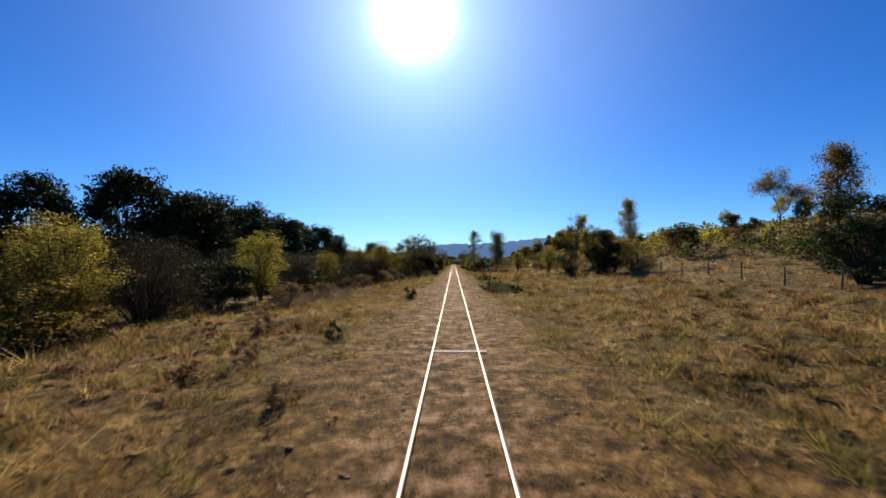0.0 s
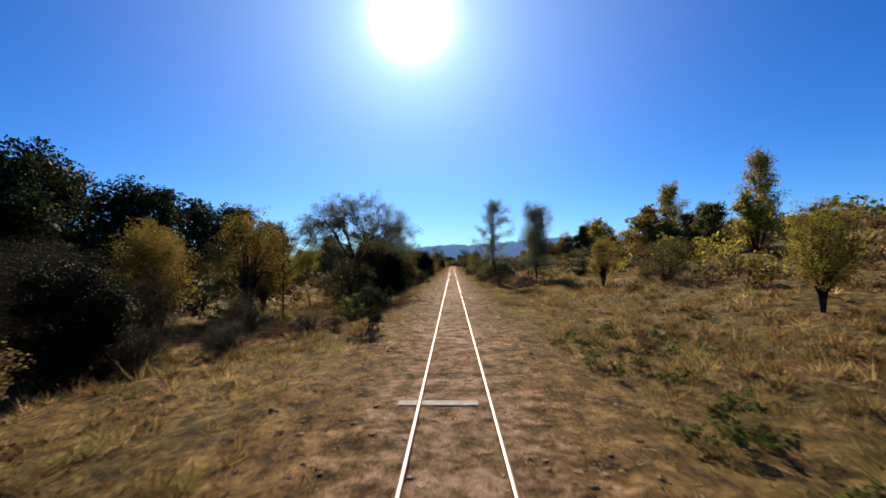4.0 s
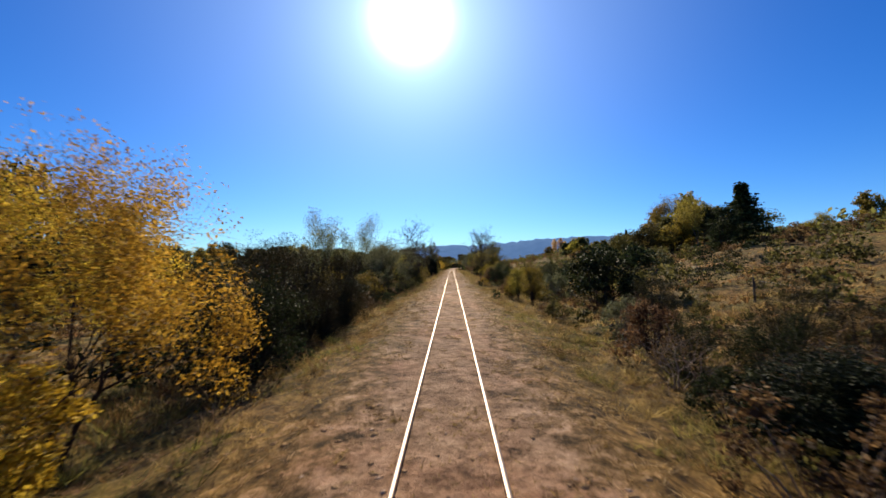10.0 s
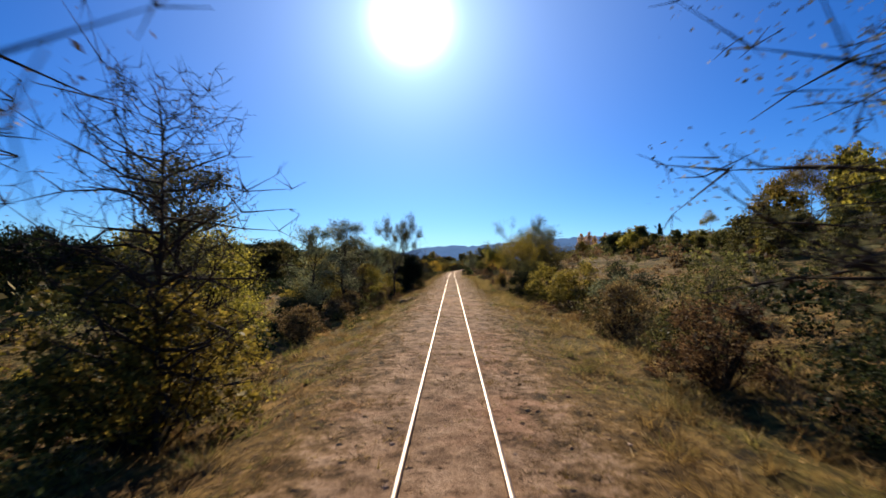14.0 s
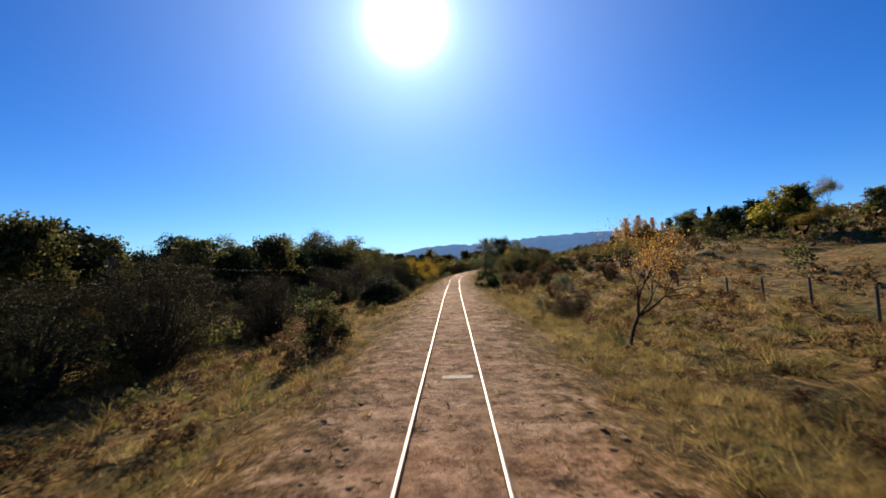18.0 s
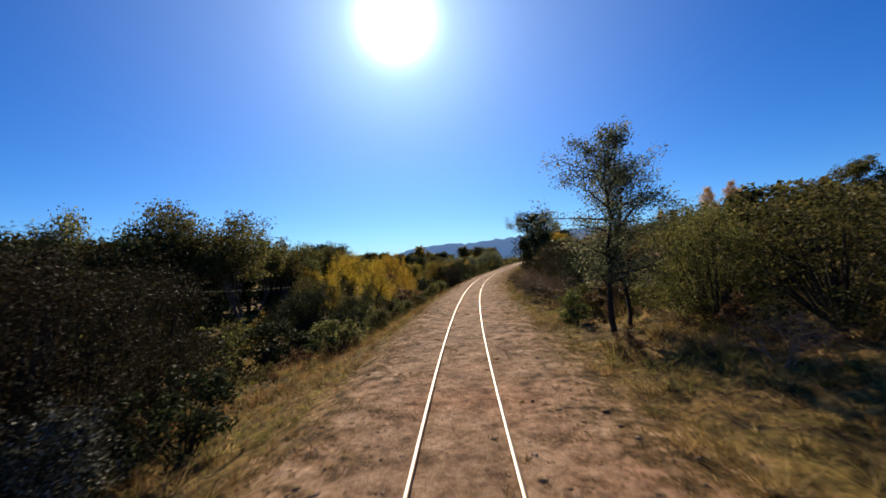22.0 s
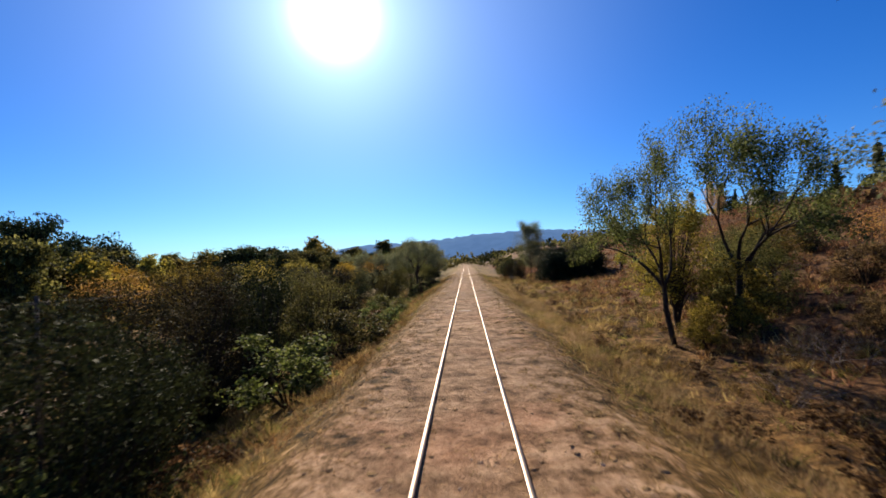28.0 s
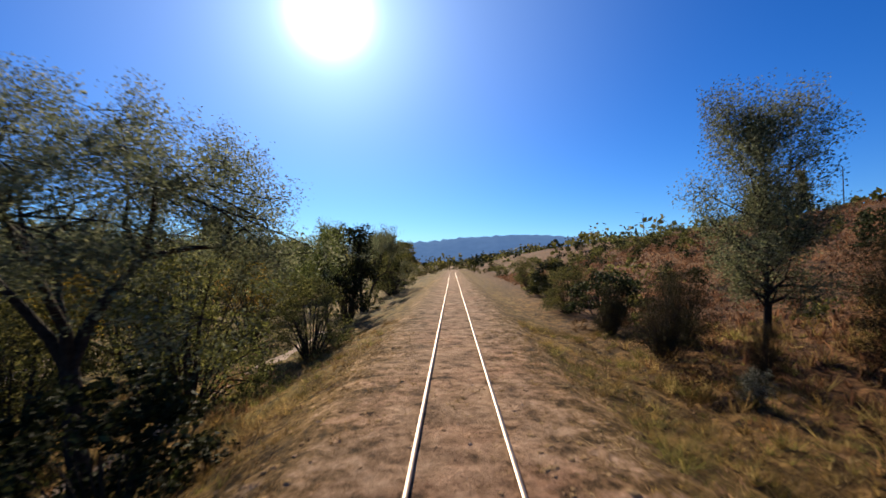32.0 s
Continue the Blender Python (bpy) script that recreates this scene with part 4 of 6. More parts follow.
# ---------------------------------------------------------------- trees and shrubs, along the line
# kind, s, u, height of its top over the rails, breadth
for kind, s, u, top, wide in (
        # first stretch, left: belt of tall dark trees, thickets before it
        ("belt", 74, -56, 17.5, 1.0), ("belt2", 66, -64, 15, 1.0), ("belt", 86, -50, 15, 1.0), ("belt2", 76, -44, 13, 1.0), ("belt", 98, -46, 14.5, 1.0),
        ("belt2", 108, -50, 14, 1.1), ("belt", 114, -44, 13.5, 1.0), ("belt2", 126, -46, 13, 1.1), ("belt", 132, -40, 12.5, 0.9), ("belt2", 145, -39, 10.5, 0.9),
        ("belt2", 80, -50, 14.5, 1.1), ("belt2", 92, -44, 12.5, 1.1), ("belt2", 56, -72, 14, 1.0), ("belt", 46, -80, 14, 1.0),
        ("yelgreen_tree", 38.6, -17, 4.6, 1.0), ("yelgreen_tree", 20, -18, 4.1, 1.25), ("yelgreen_tree", 23, -21.5, 4.3, 1.2), ("yellow_bush", 17, -16.5, 2.2, 1.4),
        ("thicket", 24, -17, 3.4, 1.2), ("thicket", 29, -20, 3.6, 1.2), ("low_bush", 33, -18, 2.0, 1.3), ("low_bush", 40, -22, 2.2, 1.5),
        ("thicket", 47, -17, 2.7, 1.2), ("yelgreen_tree", 52, -15, 3.3, 0.9), ("thicket", 55, -19, 3.0, 1.3), ("thicket", 60, -10.7, 2.5, 1.0), ("low_bush", 57, -14, 1.8, 1.2),
        ("thorn", 28, -7, 0.6, 1.4), ("thorn", 30.5, -8.6, 0.5, 1.5), ("thorn", 27, -9.5, 0.4, 1.5), ("thorn", 33, -7.5, 0.5, 1.4), ("thorn", 31, -6, 0.4, 1.3),
        ("shrub2", 25, -2.5, 0.7, 0.8), ("shrub3", 6.6, -2.6, 0.35, 0.9), ("shrub2", 12.3, -3.4, 0.45, 0.7), ("shrub3", 10.2, -4.8, 0.3, 1.0), ("shrub3", 15, -6.4, 0.4, 1.0),
        ("thicket", 66, -14, 2.6, 1.1), ("thicket", 67.5, -11, 1.7, 0.8), ("thicket", 70, -17, 3.0, 1.2), ("fan_yellow", 73, -15.5, 4.4, 1.0), ("yelgreen_tree", 76, -17, 4.4, 1.1),
        ("yelgreen_tree", 79, -12.8, 5.4, 0.9), ("yelgreen_tree", 84, -14, 5.0, 1.0), ("fan_yellow", 84, -10.5, 3.6, 0.9), ("bare2", 80, -11, 4.4, 1.0), ("thicket", 72, -10, 0.9, 0.9),
        ("umbrella_olive", 83, -6.9, 7.4, 0.92), ("low_bush", 65.8, -2.7, 1.3, 0.75), ("thicket", 68, -5.4, 0.2, 1.8), ("thicket", 66.5, -7.8, 0.1, 1.9), ("thicket", 70, -8.8, 0.5, 1.7), ("thicket", 64.6, -9.6, 0.2, 1.8), ("brown_bush", 67, -4.2, 0.2, 1.7), ("round2", 88, 17.5, 4.2, 1.1), ("shrub4", 70, -4.2, 0.9, 1.0), ("round2", 80, -6.4, 2.4, 1.0), ("shrub2", 73, -3.4, 1.0, 0.9), ("big_round", 88, -4.9, 3.2, 0.6),
        # first stretch, right
        ("dark_tall", 26, 23.5, 6.2, 1.2), ("round", 30, 27, 5, 1.3), ("dark_tall", 51, 16.8, 5.8, 1.1), ("yellow_bush", 53, 18.5, 6.0, 1.1), ("round2", 49, 20, 4.6, 1.2), ("round", 54, 14, 3.6, 1.0),
        ("pale_tree", 81.6, 59, 18.6, 0.9), ("poplar", 61, 52, 17.3, 1.1), ("poplar", 119, 47, 17.8, 1.0), ("poplar", 126, 36, 14.3, 1.0), ("bare2", 58.6, 16, 8.0, 1.0), ("bare2", 61, 19, 6.8, 1.0),
        ("pale_tree", 86, 62, 15, 1), ("pale_tree", 95, 58, 13, 0.9), ("bare", 116, 44, 13, 0.8), ("belt2", 90, 70, 15, 0.8),
        ("yelgreen_tree", 69.5, 14.8, 4.4, 0.9), ("yelgreen_tree", 89.7, 12.9, 4.2, 0.9), ("low_bush", 106, 27.5, 5.8, 1.5), ("low_bush", 106, 16, 2.4, 1.5), ("bare2", 76, 20, 5.2, 1.2),
        ("slim", 102, 4.7, 8.9, 0.95), ("full", 106, 10.3, 8.2, 0.75), ("slim", 108.5, 10.8, 7.0, 0.9), ("shrub3", 99, 4.6, 0.7, 1.3), ("shrub2", 103, 3.4, 0.8, 1.2), ("shrub3", 100.5, 6.5, 0.4, 1.5),
        ("glint_bush", 96, 7.5, 0.8, 1.2), ("shrub3", 93.5, 6.2, 0.3, 1.6),
        # thickets each side of the long straight
        ("thicket", 91, -6.6, 4.4, 1.0), ("thicket", 94, -7.4, 5.2, 1.0), ("thicket", 97, -6.4, 4.7, 1.0), ("thicket", 100.4, -6.2, 4.2, 0.9), ("round2", 103, -6.4, 3.9, 0.9), ("brown_bush", 98, -4.6, 1.8, 1.0), ("bare", 93.4, -6.2, 6.2, 0.8), ("bare", 99, -7, 5.8, 0.8),
        ("bare", 96, -7.5, 5.0, 0.9), ("round", 89, -9.5, 3.8, 1.2), ("yellow_bush", 105.5, -6.4, 2.9, 1.1), ("yellow_bush", 107.5, -6.6, 2.2, 1.0), ("round2", 109.5, -6.6, 2.1, 1.0), ("shrub", 104.5, -4.1, 1.2, 1.0),
        ("belt2", 158, -29, 8.6, 0.8), ("belt2", 163, -26.5, 6.6, 0.7), ("gold_tree", 113.4, -11.2, 5.5, 1.0), ("gold_tree", 116, -11.8, 5.3, 1.1), ("gold_tree", 118.5, -13, 4.8, 1.1), ("yellow_bush", 114, -10, 2.2, 1.2), ("yellow_bush", 121, -11, 3.4, 1.1), ("yellow_bush", 119, -9, 2.0, 1.1), ("brown_bush", 115, -6.8, 0.4, 0.9),
        ("shrub3", 111, -5.2, 0.2, 1.4), ("shrub3", 113.6, -4.6, 0.1, 1.4), ("shrub3", 117.5, -5, 0.4, 1.3),
        ("big_round", 124.6, -5.3, 4.2, 1.05), ("gold_open", 134.6, -5.4, 3.8, 0.95), ("gold_open", 136, -7.2, 3.8, 0.95), ("gold_bush", 133.2, -5.0, 0.9, 1.2), ("gold_tree", 133.4, -6.2, 1.6, 0.9), ("yellow_bush", 131, -5.8, 2.2, 1.0),
        ("round", 139.6, -5.2, 2.2, 1.0), ("thicket", 142.5, -6.0, 2.9, 0.9), ("thicket", 146.4, -6.0, 2.9, 0.9), ("thicket", 144.6, -4.6, 1.2, 0.7), ("thicket", 148.4, -4.8, 1.4, 0.7), ("thicket", 144, -8.5, 2.3, 1.2), ("thicket", 151, -5.6, 2.6, 1.0), ("thicket", 149, -7.6, 2.5, 1.1),
        ("fan", 151.7, -6.0, 5.0, 0.9), ("fan", 166, -6.4, 4.5, 0.8), ("fan", 168.5, -5.6, 4.2, 1.0), ("yellow_bush", 158, -8.5, 1.9, 1.2), ("yellow_bush", 168, -7.5, 1.5, 1.2), ("low_bush", 163, -8, 0.9, 1.2),
        ("bare_leader", 181, -4.9, 6.2, 0.95), ("bare_leader", 186.5, -4.4, 4.6, 0.9), ("round", 181, -6, 2.1, 1.0), ("round", 183, -4.6, 1.7, 0.9), ("yellow_bush", 187, -5, 2.4, 1.1), ("yelgreen_tree", 191, -6.5, 3.4, 1.0), ("slim", 189, -5.6, 4.2, 1.2),
        ("round", 110.3, 6.0, 2.5, 1.0), ("round2", 114.5, 5.4, 2.2, 1.05), ("low_bush", 117.5, 5.6, 2.1, 1.0), ("low_bush", 121, 7.2, 2.2, 1.2), ("shrub3", 112, 4.0, 0.6, 1.3), ("shrub3", 115.8, 3.9, 0.8, 1.3),
        ("glint_bush", 124.6, 6.3, 2.4, 1.05), ("glint_bush", 126.4, 8.6, 2.5, 1.1), ("glint_bush", 123, 8.8, 1.9, 1.0), ("bare2", 125.5, 4.6, 4.7, 1.0), ("yellow_bush", 127.6, 5.0, 2.0, 0.8), ("shrub2", 129.8, 2.7, 0.8, 0.8),
        ("shrub", 130.5, 3.9, 1.4, 1.0), ("shrub3", 132.5, 3.4, 1.0, 1.2), ("thorn", 135, 5.2, 0.9, 1.3), ("thorn", 136.5, 7.0, 1.0, 1.4), ("shrub3", 134.6, 6.0, 0.7, 1.4), ("shrub2", 135.5, 4.4, 0.6, 1.0), ("thorn", 138, 4.8, 0.9, 1.3),
        ("low_bush", 155.5, 9, 2.9, 1.2), ("low_bush", 158.5, 11, 3.4, 1.3), ("yelgreen_tree", 155.5, 4.9, 2.0, 0.8), ("yelgreen_tree", 158.5, 4.5, 1.9, 0.8), ("yellow_bush", 160, 4.2, 1.2, 0.7), ("shrub2", 157.6, 2.9, 0.4, 0.7), ("shrub3", 150, 5, 0.2, 1.3),
        ("conifer", 192, 41, 13.2, 1.6), ("dark_tall", 186, 35, 9.5, 1.0), ("wood3", 255, 69, 22, 0.8), ("pale_tree", 263, 66, 21.5, 0.9), ("wood3", 246, 63, 19, 0.8), ("wood3", 271, 66, 19, 0.9), ("wood3", 200, 36, 9.5, 1.0), ("oak", 204, 33, 8.6, 1.0), ("wood2", 206, 44, 12.0, 1.0), ("wood", 210, 40, 10.5, 1.1), ("wood3", 212, 50, 12.5, 1.0), ("oak", 198, 46, 11, 1.1), ("wood3", 218, 42, 10, 1.0),
        ("twig_round", 182.2, 3.6, 5.5, 0.9), ("round", 182, 5.2, 1.9, 0.75), ("round", 179.5, 7.0, 1.6, 0.9), ("gold_bush", 174.7, 3.5, 0.6, 1.1), ("gold_bush", 175.6, 4.2, 0.2, 0.9), ("shrub2", 172.5, 2.9, 0.5, 0.7),
        # before the curve
        ("open", 218.5, -5.0, 6.6, 0.62), ("slim", 211, -7.4, 5.0, 1.3), ("bare2", 214.5, -7.2, 4.2, 1.0), ("fan_yellow", 214.2, -6.4, 2.2, 0.8), ("thicket", 211, -6.8, 0.1, 1.5), ("yelgreen_tree", 211.5, -9.5, 2.8, 1.0), ("slim", 206, -8, 4.2, 1.1), ("bare2", 217, -9.5, 4.4, 1.0), ("slim", 221, -7, 3.4, 1.1),
        ("big_round", 227, -4.7, 3.4, 0.85), ("round", 228.6, -5.6, 2.6, 0.9), ("bare", 230.2, -5.5, 6.4, 0.75), ("yellow_bush", 220, -5.6, 1.2, 1.0), ("yellow_bush", 215, -6, 0.8, 1.0),
        ("open2", 226, 8.0, 7.0, 1.0), ("fan_yellow", 224.6, 7.4, 5.6, 0.9), ("yelgreen_tree", 231, 9.4, 4.8, 0.9), ("round", 226, 5.4, 0.9, 0.6), ("round", 229, 8, 1.4, 0.8), ("fan_yellow", 228.7, 4.4, 4.2, 0.8), ("fan_yellow", 229.4, 6.1, 4.3, 0.8), ("fan", 222.5, 8.6, 5.6, 1.0), ("fan_yellow", 217.5, 6.4, 4.5, 1.0), ("yelgreen_tree", 219.5, 8.6, 4.0, 0.9), ("low_bush", 212, 5.0, 1.6, 1.0), ("round2", 214.5, 5.8, 2.4, 0.9),
        ("thorn", 216.5, 5.4, 0.9, 1.5), ("thorn", 218, 6.8, 0.8, 1.5), ("yellow_bush", 209, 6.4, 2.2, 1.2), ("yellow_bush", 206, 7.4, 2.4, 1.2), ("rust_tree", 245, 5.4, 3.3, 1.0), ("yellow_bush", 228.5, 5.4, 1.2, 0.8),
        ("thicket", 248.6, -11.7, 2.8, 1.1), ("thicket", 246, -14.5, 2.0, 1.5), ("thicket", 251, -14, 2.2, 1.5), ("thicket", 257, -10.8, 1.6, 1.1), ("shrub", 245.6, -4.0, 0.8, 1.0), ("shrub", 247.2, -4.8, 0.9, 1.0),
        ("thicket", 261.6, -13, 1.6, 1.3), ("thicket", 259, -16, 1.6, 1.5), ("thicket", 270, -11.6, 0.2, 0.8), ("big_round", 267.6, -6.0, 1.2, 1.5), ("shrub", 267, -4.3, 0.5, 1.0),
        ("shrub4", 272.5, -5.0, 0.3, 1.3), ("shrub", 274, -8.0, -0.2, 1.4), ("shrub4", 275.5, -6, 0.0, 1.4),
        ("round", 282.4, -5.4, 2.6, 0.85), ("thicket", 285, -14.2, 1.6, 1.2), ("thicket", 293, -13.4, 3.0, 1.2), ("thicket", 289, -17, 2.0, 1.2), ("thicket", 289.2, -7.2, 2.8, 0.95), ("thicket", 291.5, -8.2, 2.9, 1.0), ("thicket", 287.5, -9.5, 2.4, 1.1),
        ("glint_bush", 288.6, -5.6, 0.5, 0.8), ("shrub2", 290.6, -5.2, 0.5, 1.1), ("thicket", 296, -9.5, 2.3, 1.0),
        ("shrub2", 271, 3.1, 1.5, 1.0), ("shrub4", 272.2, 3.6, 1.4, 1.1), ("low_bush", 282, 12.6, 2.4, 1.4), ("low_bush", 280, 16, 2.6, 1.4), ("round2", 293, 8.4, 3.6, 1.1), ("round2", 291, 11, 3.4, 1.1), ("hill_bush2", 296, 12, 4.0, 1.2),
        ("slim", 295, 4.1, 5.4, 1.15), ("slim", 296.4, 4.9, 4.7, 1.15), ("thorn", 290.5, 5.4, 1.2, 1.0), ("shrub4", 298, 3.7, 1.2, 1.0), ("shrub3", 292.6, 3.6, 0.5, 1.2),
        # the curve, right: a thicket on a low bank, then a tall tree
        ("round", 304.8, 5.4, 2.5, 0.9), ("thicket", 309, 6.6, 2.9, 0.95), ("thicket", 312.5, 6.8, 2.9, 0.95), ("thicket", 316.5, 7.0, 3.1, 0.95), ("thicket", 320, 6.8, 3.3, 0.95),
        ("thicket", 303, 5.8, 1.5, 0.8), ("thicket", 306, 5.0, 1.3, 0.7), ("thicket", 308.8, 4.8, 1.4, 0.7), ("thicket", 311.4, 5.1, 1.7, 0.7), ("thicket", 314.2, 4.9, 1.7, 0.7), ("thicket", 317.6, 5.1, 1.9, 0.7), ("thicket", 321.2, 4.9, 1.8, 0.7), ("thicket", 325, 5.1, 1.9, 0.7), ("thicket", 329, 4.9, 1.8, 0.7),
        ("thorn", 304.6, 4.5, 1.4, 1.2), ("thorn", 307.4, 4.3, 1.4, 1.2), ("thorn", 310.2, 4.4, 1.5, 1.2), ("thorn", 313, 4.4, 1.4, 1.2), ("thorn", 316, 4.5, 1.6, 1.2), ("thorn", 319.6, 4.4, 1.5, 1.2), ("thorn", 323, 4.5, 1.6, 1.2), ("brown_bush", 315, 9.6, 3.8, 1.3), ("brown_bush", 321, 10, 4.0, 1.2), ("yelgreen_tree", 319, 12.5, 4.6, 1.0),
        ("thorn", 302.5, 6.0, 1.5, 1.7), ("thorn", 304, 7.6, 1.7, 1.8), ("thorn", 301, 8.0, 1.6, 1.8), ("thorn", 306, 5.2, 1.2, 1.5), ("shrub3", 300.5, 5.4, 1.2, 1.5), ("shrub3", 303, 4.2, 0.7, 1.4),
        ("thicket", 324, 6.8, 3.2, 0.95), ("thicket", 328, 6.8, 3.2, 0.95), ("dark_tall", 334.6, 7.0, 5.4, 0.85), ("dark_tall", 340.4, 6.6, 8.2, 0.8), ("open", 340.2, 5.6, 8.4, 0.8), ("dark_tall", 336.5, 9.2, 5.4, 0.9), ("gold_tree", 334.2, 8.6, 5.0, 0.9),
        ("dark_tall", 331.5, 8.8, 4.0, 1.0), ("shrub3", 326, 4.0, 0.9, 1.2), ("thorn", 332, 5.0, 1.3, 1.5), ("thorn", 329.6, 4.8, 1.2, 1.5), ("shrub", 343, 5.0, 1.4, 1.2), ("gold_tree", 333, 11, 4.0, 0.9), ("brown_bush", 330.5, 8.0, 3.4, 1.0),
        ("thorn", 322, 4.8, 1.1, 1.4), ("thorn", 335.5, 5.0, 1.2, 1.5), ("round", 343.5, 7.6, 4.2, 0.9), ("shrub3", 338, 4.4, 0.9, 1.2),
        # the curve, left: bank and valley grove
        ("grove", 327.5, -25, 8.3, 1.0), ("grove", 326, -36, 10.3, 1.0), ("grove", 325, -29.4, 9.5, 1.0), ("grove", 334, -30, 8.9, 1.0), ("grove", 342, -34, 8.7, 1.0), ("grove", 352, -33.4, 7.4, 1.0), ("grove", 360, -38, 7.2, 1.0),
        ("grove", 370, -40, 7.6, 1.0), ("grove", 378, -38, 7.8, 1.0), ("grove", 318, -38, 8.7, 1.0), ("grove", 310, -42, 8.3, 1.0), ("grove", 337, -42, 10.1, 1.0), ("belt2", 388, -46, 8.4, 0.9), ("belt2", 398, -50, 8.0, 0.9), ("belt", 410, -52, 9.0, 0.9),
        ("belt2", 425, -58, 7.8, 1.0), ("belt2", 440, -66, 7.2, 1.0), ("belt2", 300, -46, 7.6, 0.9), ("belt2", 288, -50, 7.0, 0.9), ("belt", 276, -56, 8.0, 0.9), ("belt2", 262, -54, 7.0, 0.9), ("belt2", 250, -48, 6.6, 0.8), ("belt2", 240, -58, 7.4, 0.9),
        ("gold_open", 324, -8.2, 3.5, 0.5), ("gold_open", 321.4, -11.4, 3.6, 0.5), ("gold_open", 327, -11.0, 3.0, 0.5), ("round", 317, -9.4, 0.3, 0.9), ("round", 318.6, -7.4, -0.2, 0.8), ("brown_bush", 321.5, -6.6, -0.4, 1.0), ("round", 315.5, -12.5, 1.2, 1.0), ("brown_bush", 325.5, -6.4, -0.2, 1.0), ("round2", 320, -13.5, 1.6, 1.0), ("round", 313, -11.5, 1.2, 0.8), ("bare", 324.6, -9.6, 4.0, 0.8), ("brown_bush", 330, -8.8, -0.2, 1.2), ("gold_tree", 357, -33, 2.6, 0.9),
        ("shrub", 301, -5.6, 0.0, 1.4), ("shrub4", 303.5, -6.6, -0.4, 1.5), ("low_bush", 305, -10, -0.4, 1.3), ("shrub", 307, -5.0, -0.2, 1.3), ("shrub4", 309.6, -5.8, -0.5, 1.3), ("low_bush", 311, -8, -0.6, 1.2), ("shrub", 313.5, -4.8, -0.4, 1.2),
        ("shrub4", 316.4, -5.6, -0.3, 1.4), ("shrub", 319, -4.6, -0.3, 1.3), ("shrub3", 321.6, -6.2, -0.8, 1.4), ("shrub3", 327, -7.4, -0.9, 1.2), ("shrub", 331.4, -4.9, 0.1, 1.3), ("low_bush", 336, -7.4, 0.4, 1.2),
        ("round", 365.4, -5.6, 1.8, 0.8), ("thicket", 367, -8.8, 1.4, 0.9), ("shrub4", 364, -5.4, 0.1, 1.4), ("yellow_bush", 375, -27, 0.4, 1.5), ("yellow_bush", 360, -13, 0.4, 1.2),
        ("round", 368.5, -7.2, 1.4, 0.7), ("thicket", 371.5, -9.4, 1.9, 0.8), ("shrub4", 373, -5.4, 0.3, 1.5), ("thicket", 376, -10, 2.0, 0.9), ("round", 380, -9.5, 2.4, 0.8), ("shrub", 377.6, -4.8, 0.2, 1.4), ("round2", 382, -7.4, 1.9, 0.9),
        ("round", 388, -13.8, 2.4, 1.0), ("yelgreen_tree", 392.8, -15.5, 2.4, 0.9), ("yelgreen_tree", 385, -16, 2.6, 0.9), ("round2", 393, -12.6, 1.7, 0.85), ("round2", 398, -15, 1.6, 1.1), ("shrub4", 383.5, -4.6, 0.1, 1.3), ("shrub", 388, -5.2, 0.1, 1.3),
        # more of the near banks
        ("thicket", 58, -22, 2.8, 1.3), ("round", 62, -26, 3.2, 1.3), ("round", 54, -27, 3.2, 1.3), ("thicket", 66, -22, 3.0, 1.2), ("round", 50, -31, 3.4, 1.3), ("round", 70, -28, 3.6, 1.3), ("round", 76, -24, 3.4, 1.2), ("round", 46, -36, 3.6, 1.4), ("round", 60, -34, 3.8, 1.4),
        ("thicket", 62.5, -12.8, 2.2, 1.0), ("brown_bush", 59, -9.6, 0.9, 1.2), ("big_round", 64, -11.0, 2.2, 0.9), ("brown_bush", 52, -10.6, 0.6, 1.2), ("thicket", 50, -13, 1.6, 1.0), ("brown_bush", 46, -11, 0.4, 1.2), ("brown_bush", 34, -10, 0.5, 1.3), ("brown_bush", 30, -11.5, 0.6, 1.3),
        ("big_round", 134.4, 5.2, 0.9, 1.7), ("round", 136.4, 5.6, 1.2, 0.8), ("thicket", 133.4, 6.2, 1.0, 1.0), ("round", 138.4, 5.2, 1.0, 0.7), ("thicket", 137, 7.8, 1.4, 1.1), ("brown_bush", 141, 5.6, 1.0, 1.0), ("thicket", 140, 8.6, 1.6, 1.1), ("grey_bush", 144, 6.0, 0.9, 1.0),
        ("thicket", 146, 8, 1.5, 1.1), ("round", 163, 6.6, 1.8, 0.9), ("round", 166.5, 9, 2.4, 1.0), ("brown_bush", 164, 4.6, 0.6, 0.9), ("brown_bush", 168, 5.6, 0.9, 1.0), ("grey_bush", 161, 7.6, 1.4, 1.0), ("round", 171, 8, 1.8, 0.9), ("brown_bush", 173.5, 6.2, 1.0, 1.0),
        ("round", 186, 6.4, 2.2, 0.9), ("brown_bush", 189, 5.4, 1.4, 1.0), ("round2", 192, 6.8, 2.2, 0.9), ("brown_bush", 196, 6, 1.5, 1.0), ("grey_bush", 199, 7, 1.6, 1.0), ("round", 202, 8.4, 2.2, 1.0),
        ("brown_bush", 212, -5.2, 0.2, 1.0), ("brown_bush", 214.6, -8.6, 0.6, 1.2), ("brown_bush", 217.4, -6.4, 0.6, 1.1), ("round2", 222.5, -5.4, 1.4, 0.8), ("round", 219, -8.6, 1.4, 0.9), ("yelgreen_tree", 222, -8.2, 2.4, 0.8), ("brown_bush", 209.6, -7, 0.2, 1.2), ("round", 213.4, -11, 0.8, 1.0),
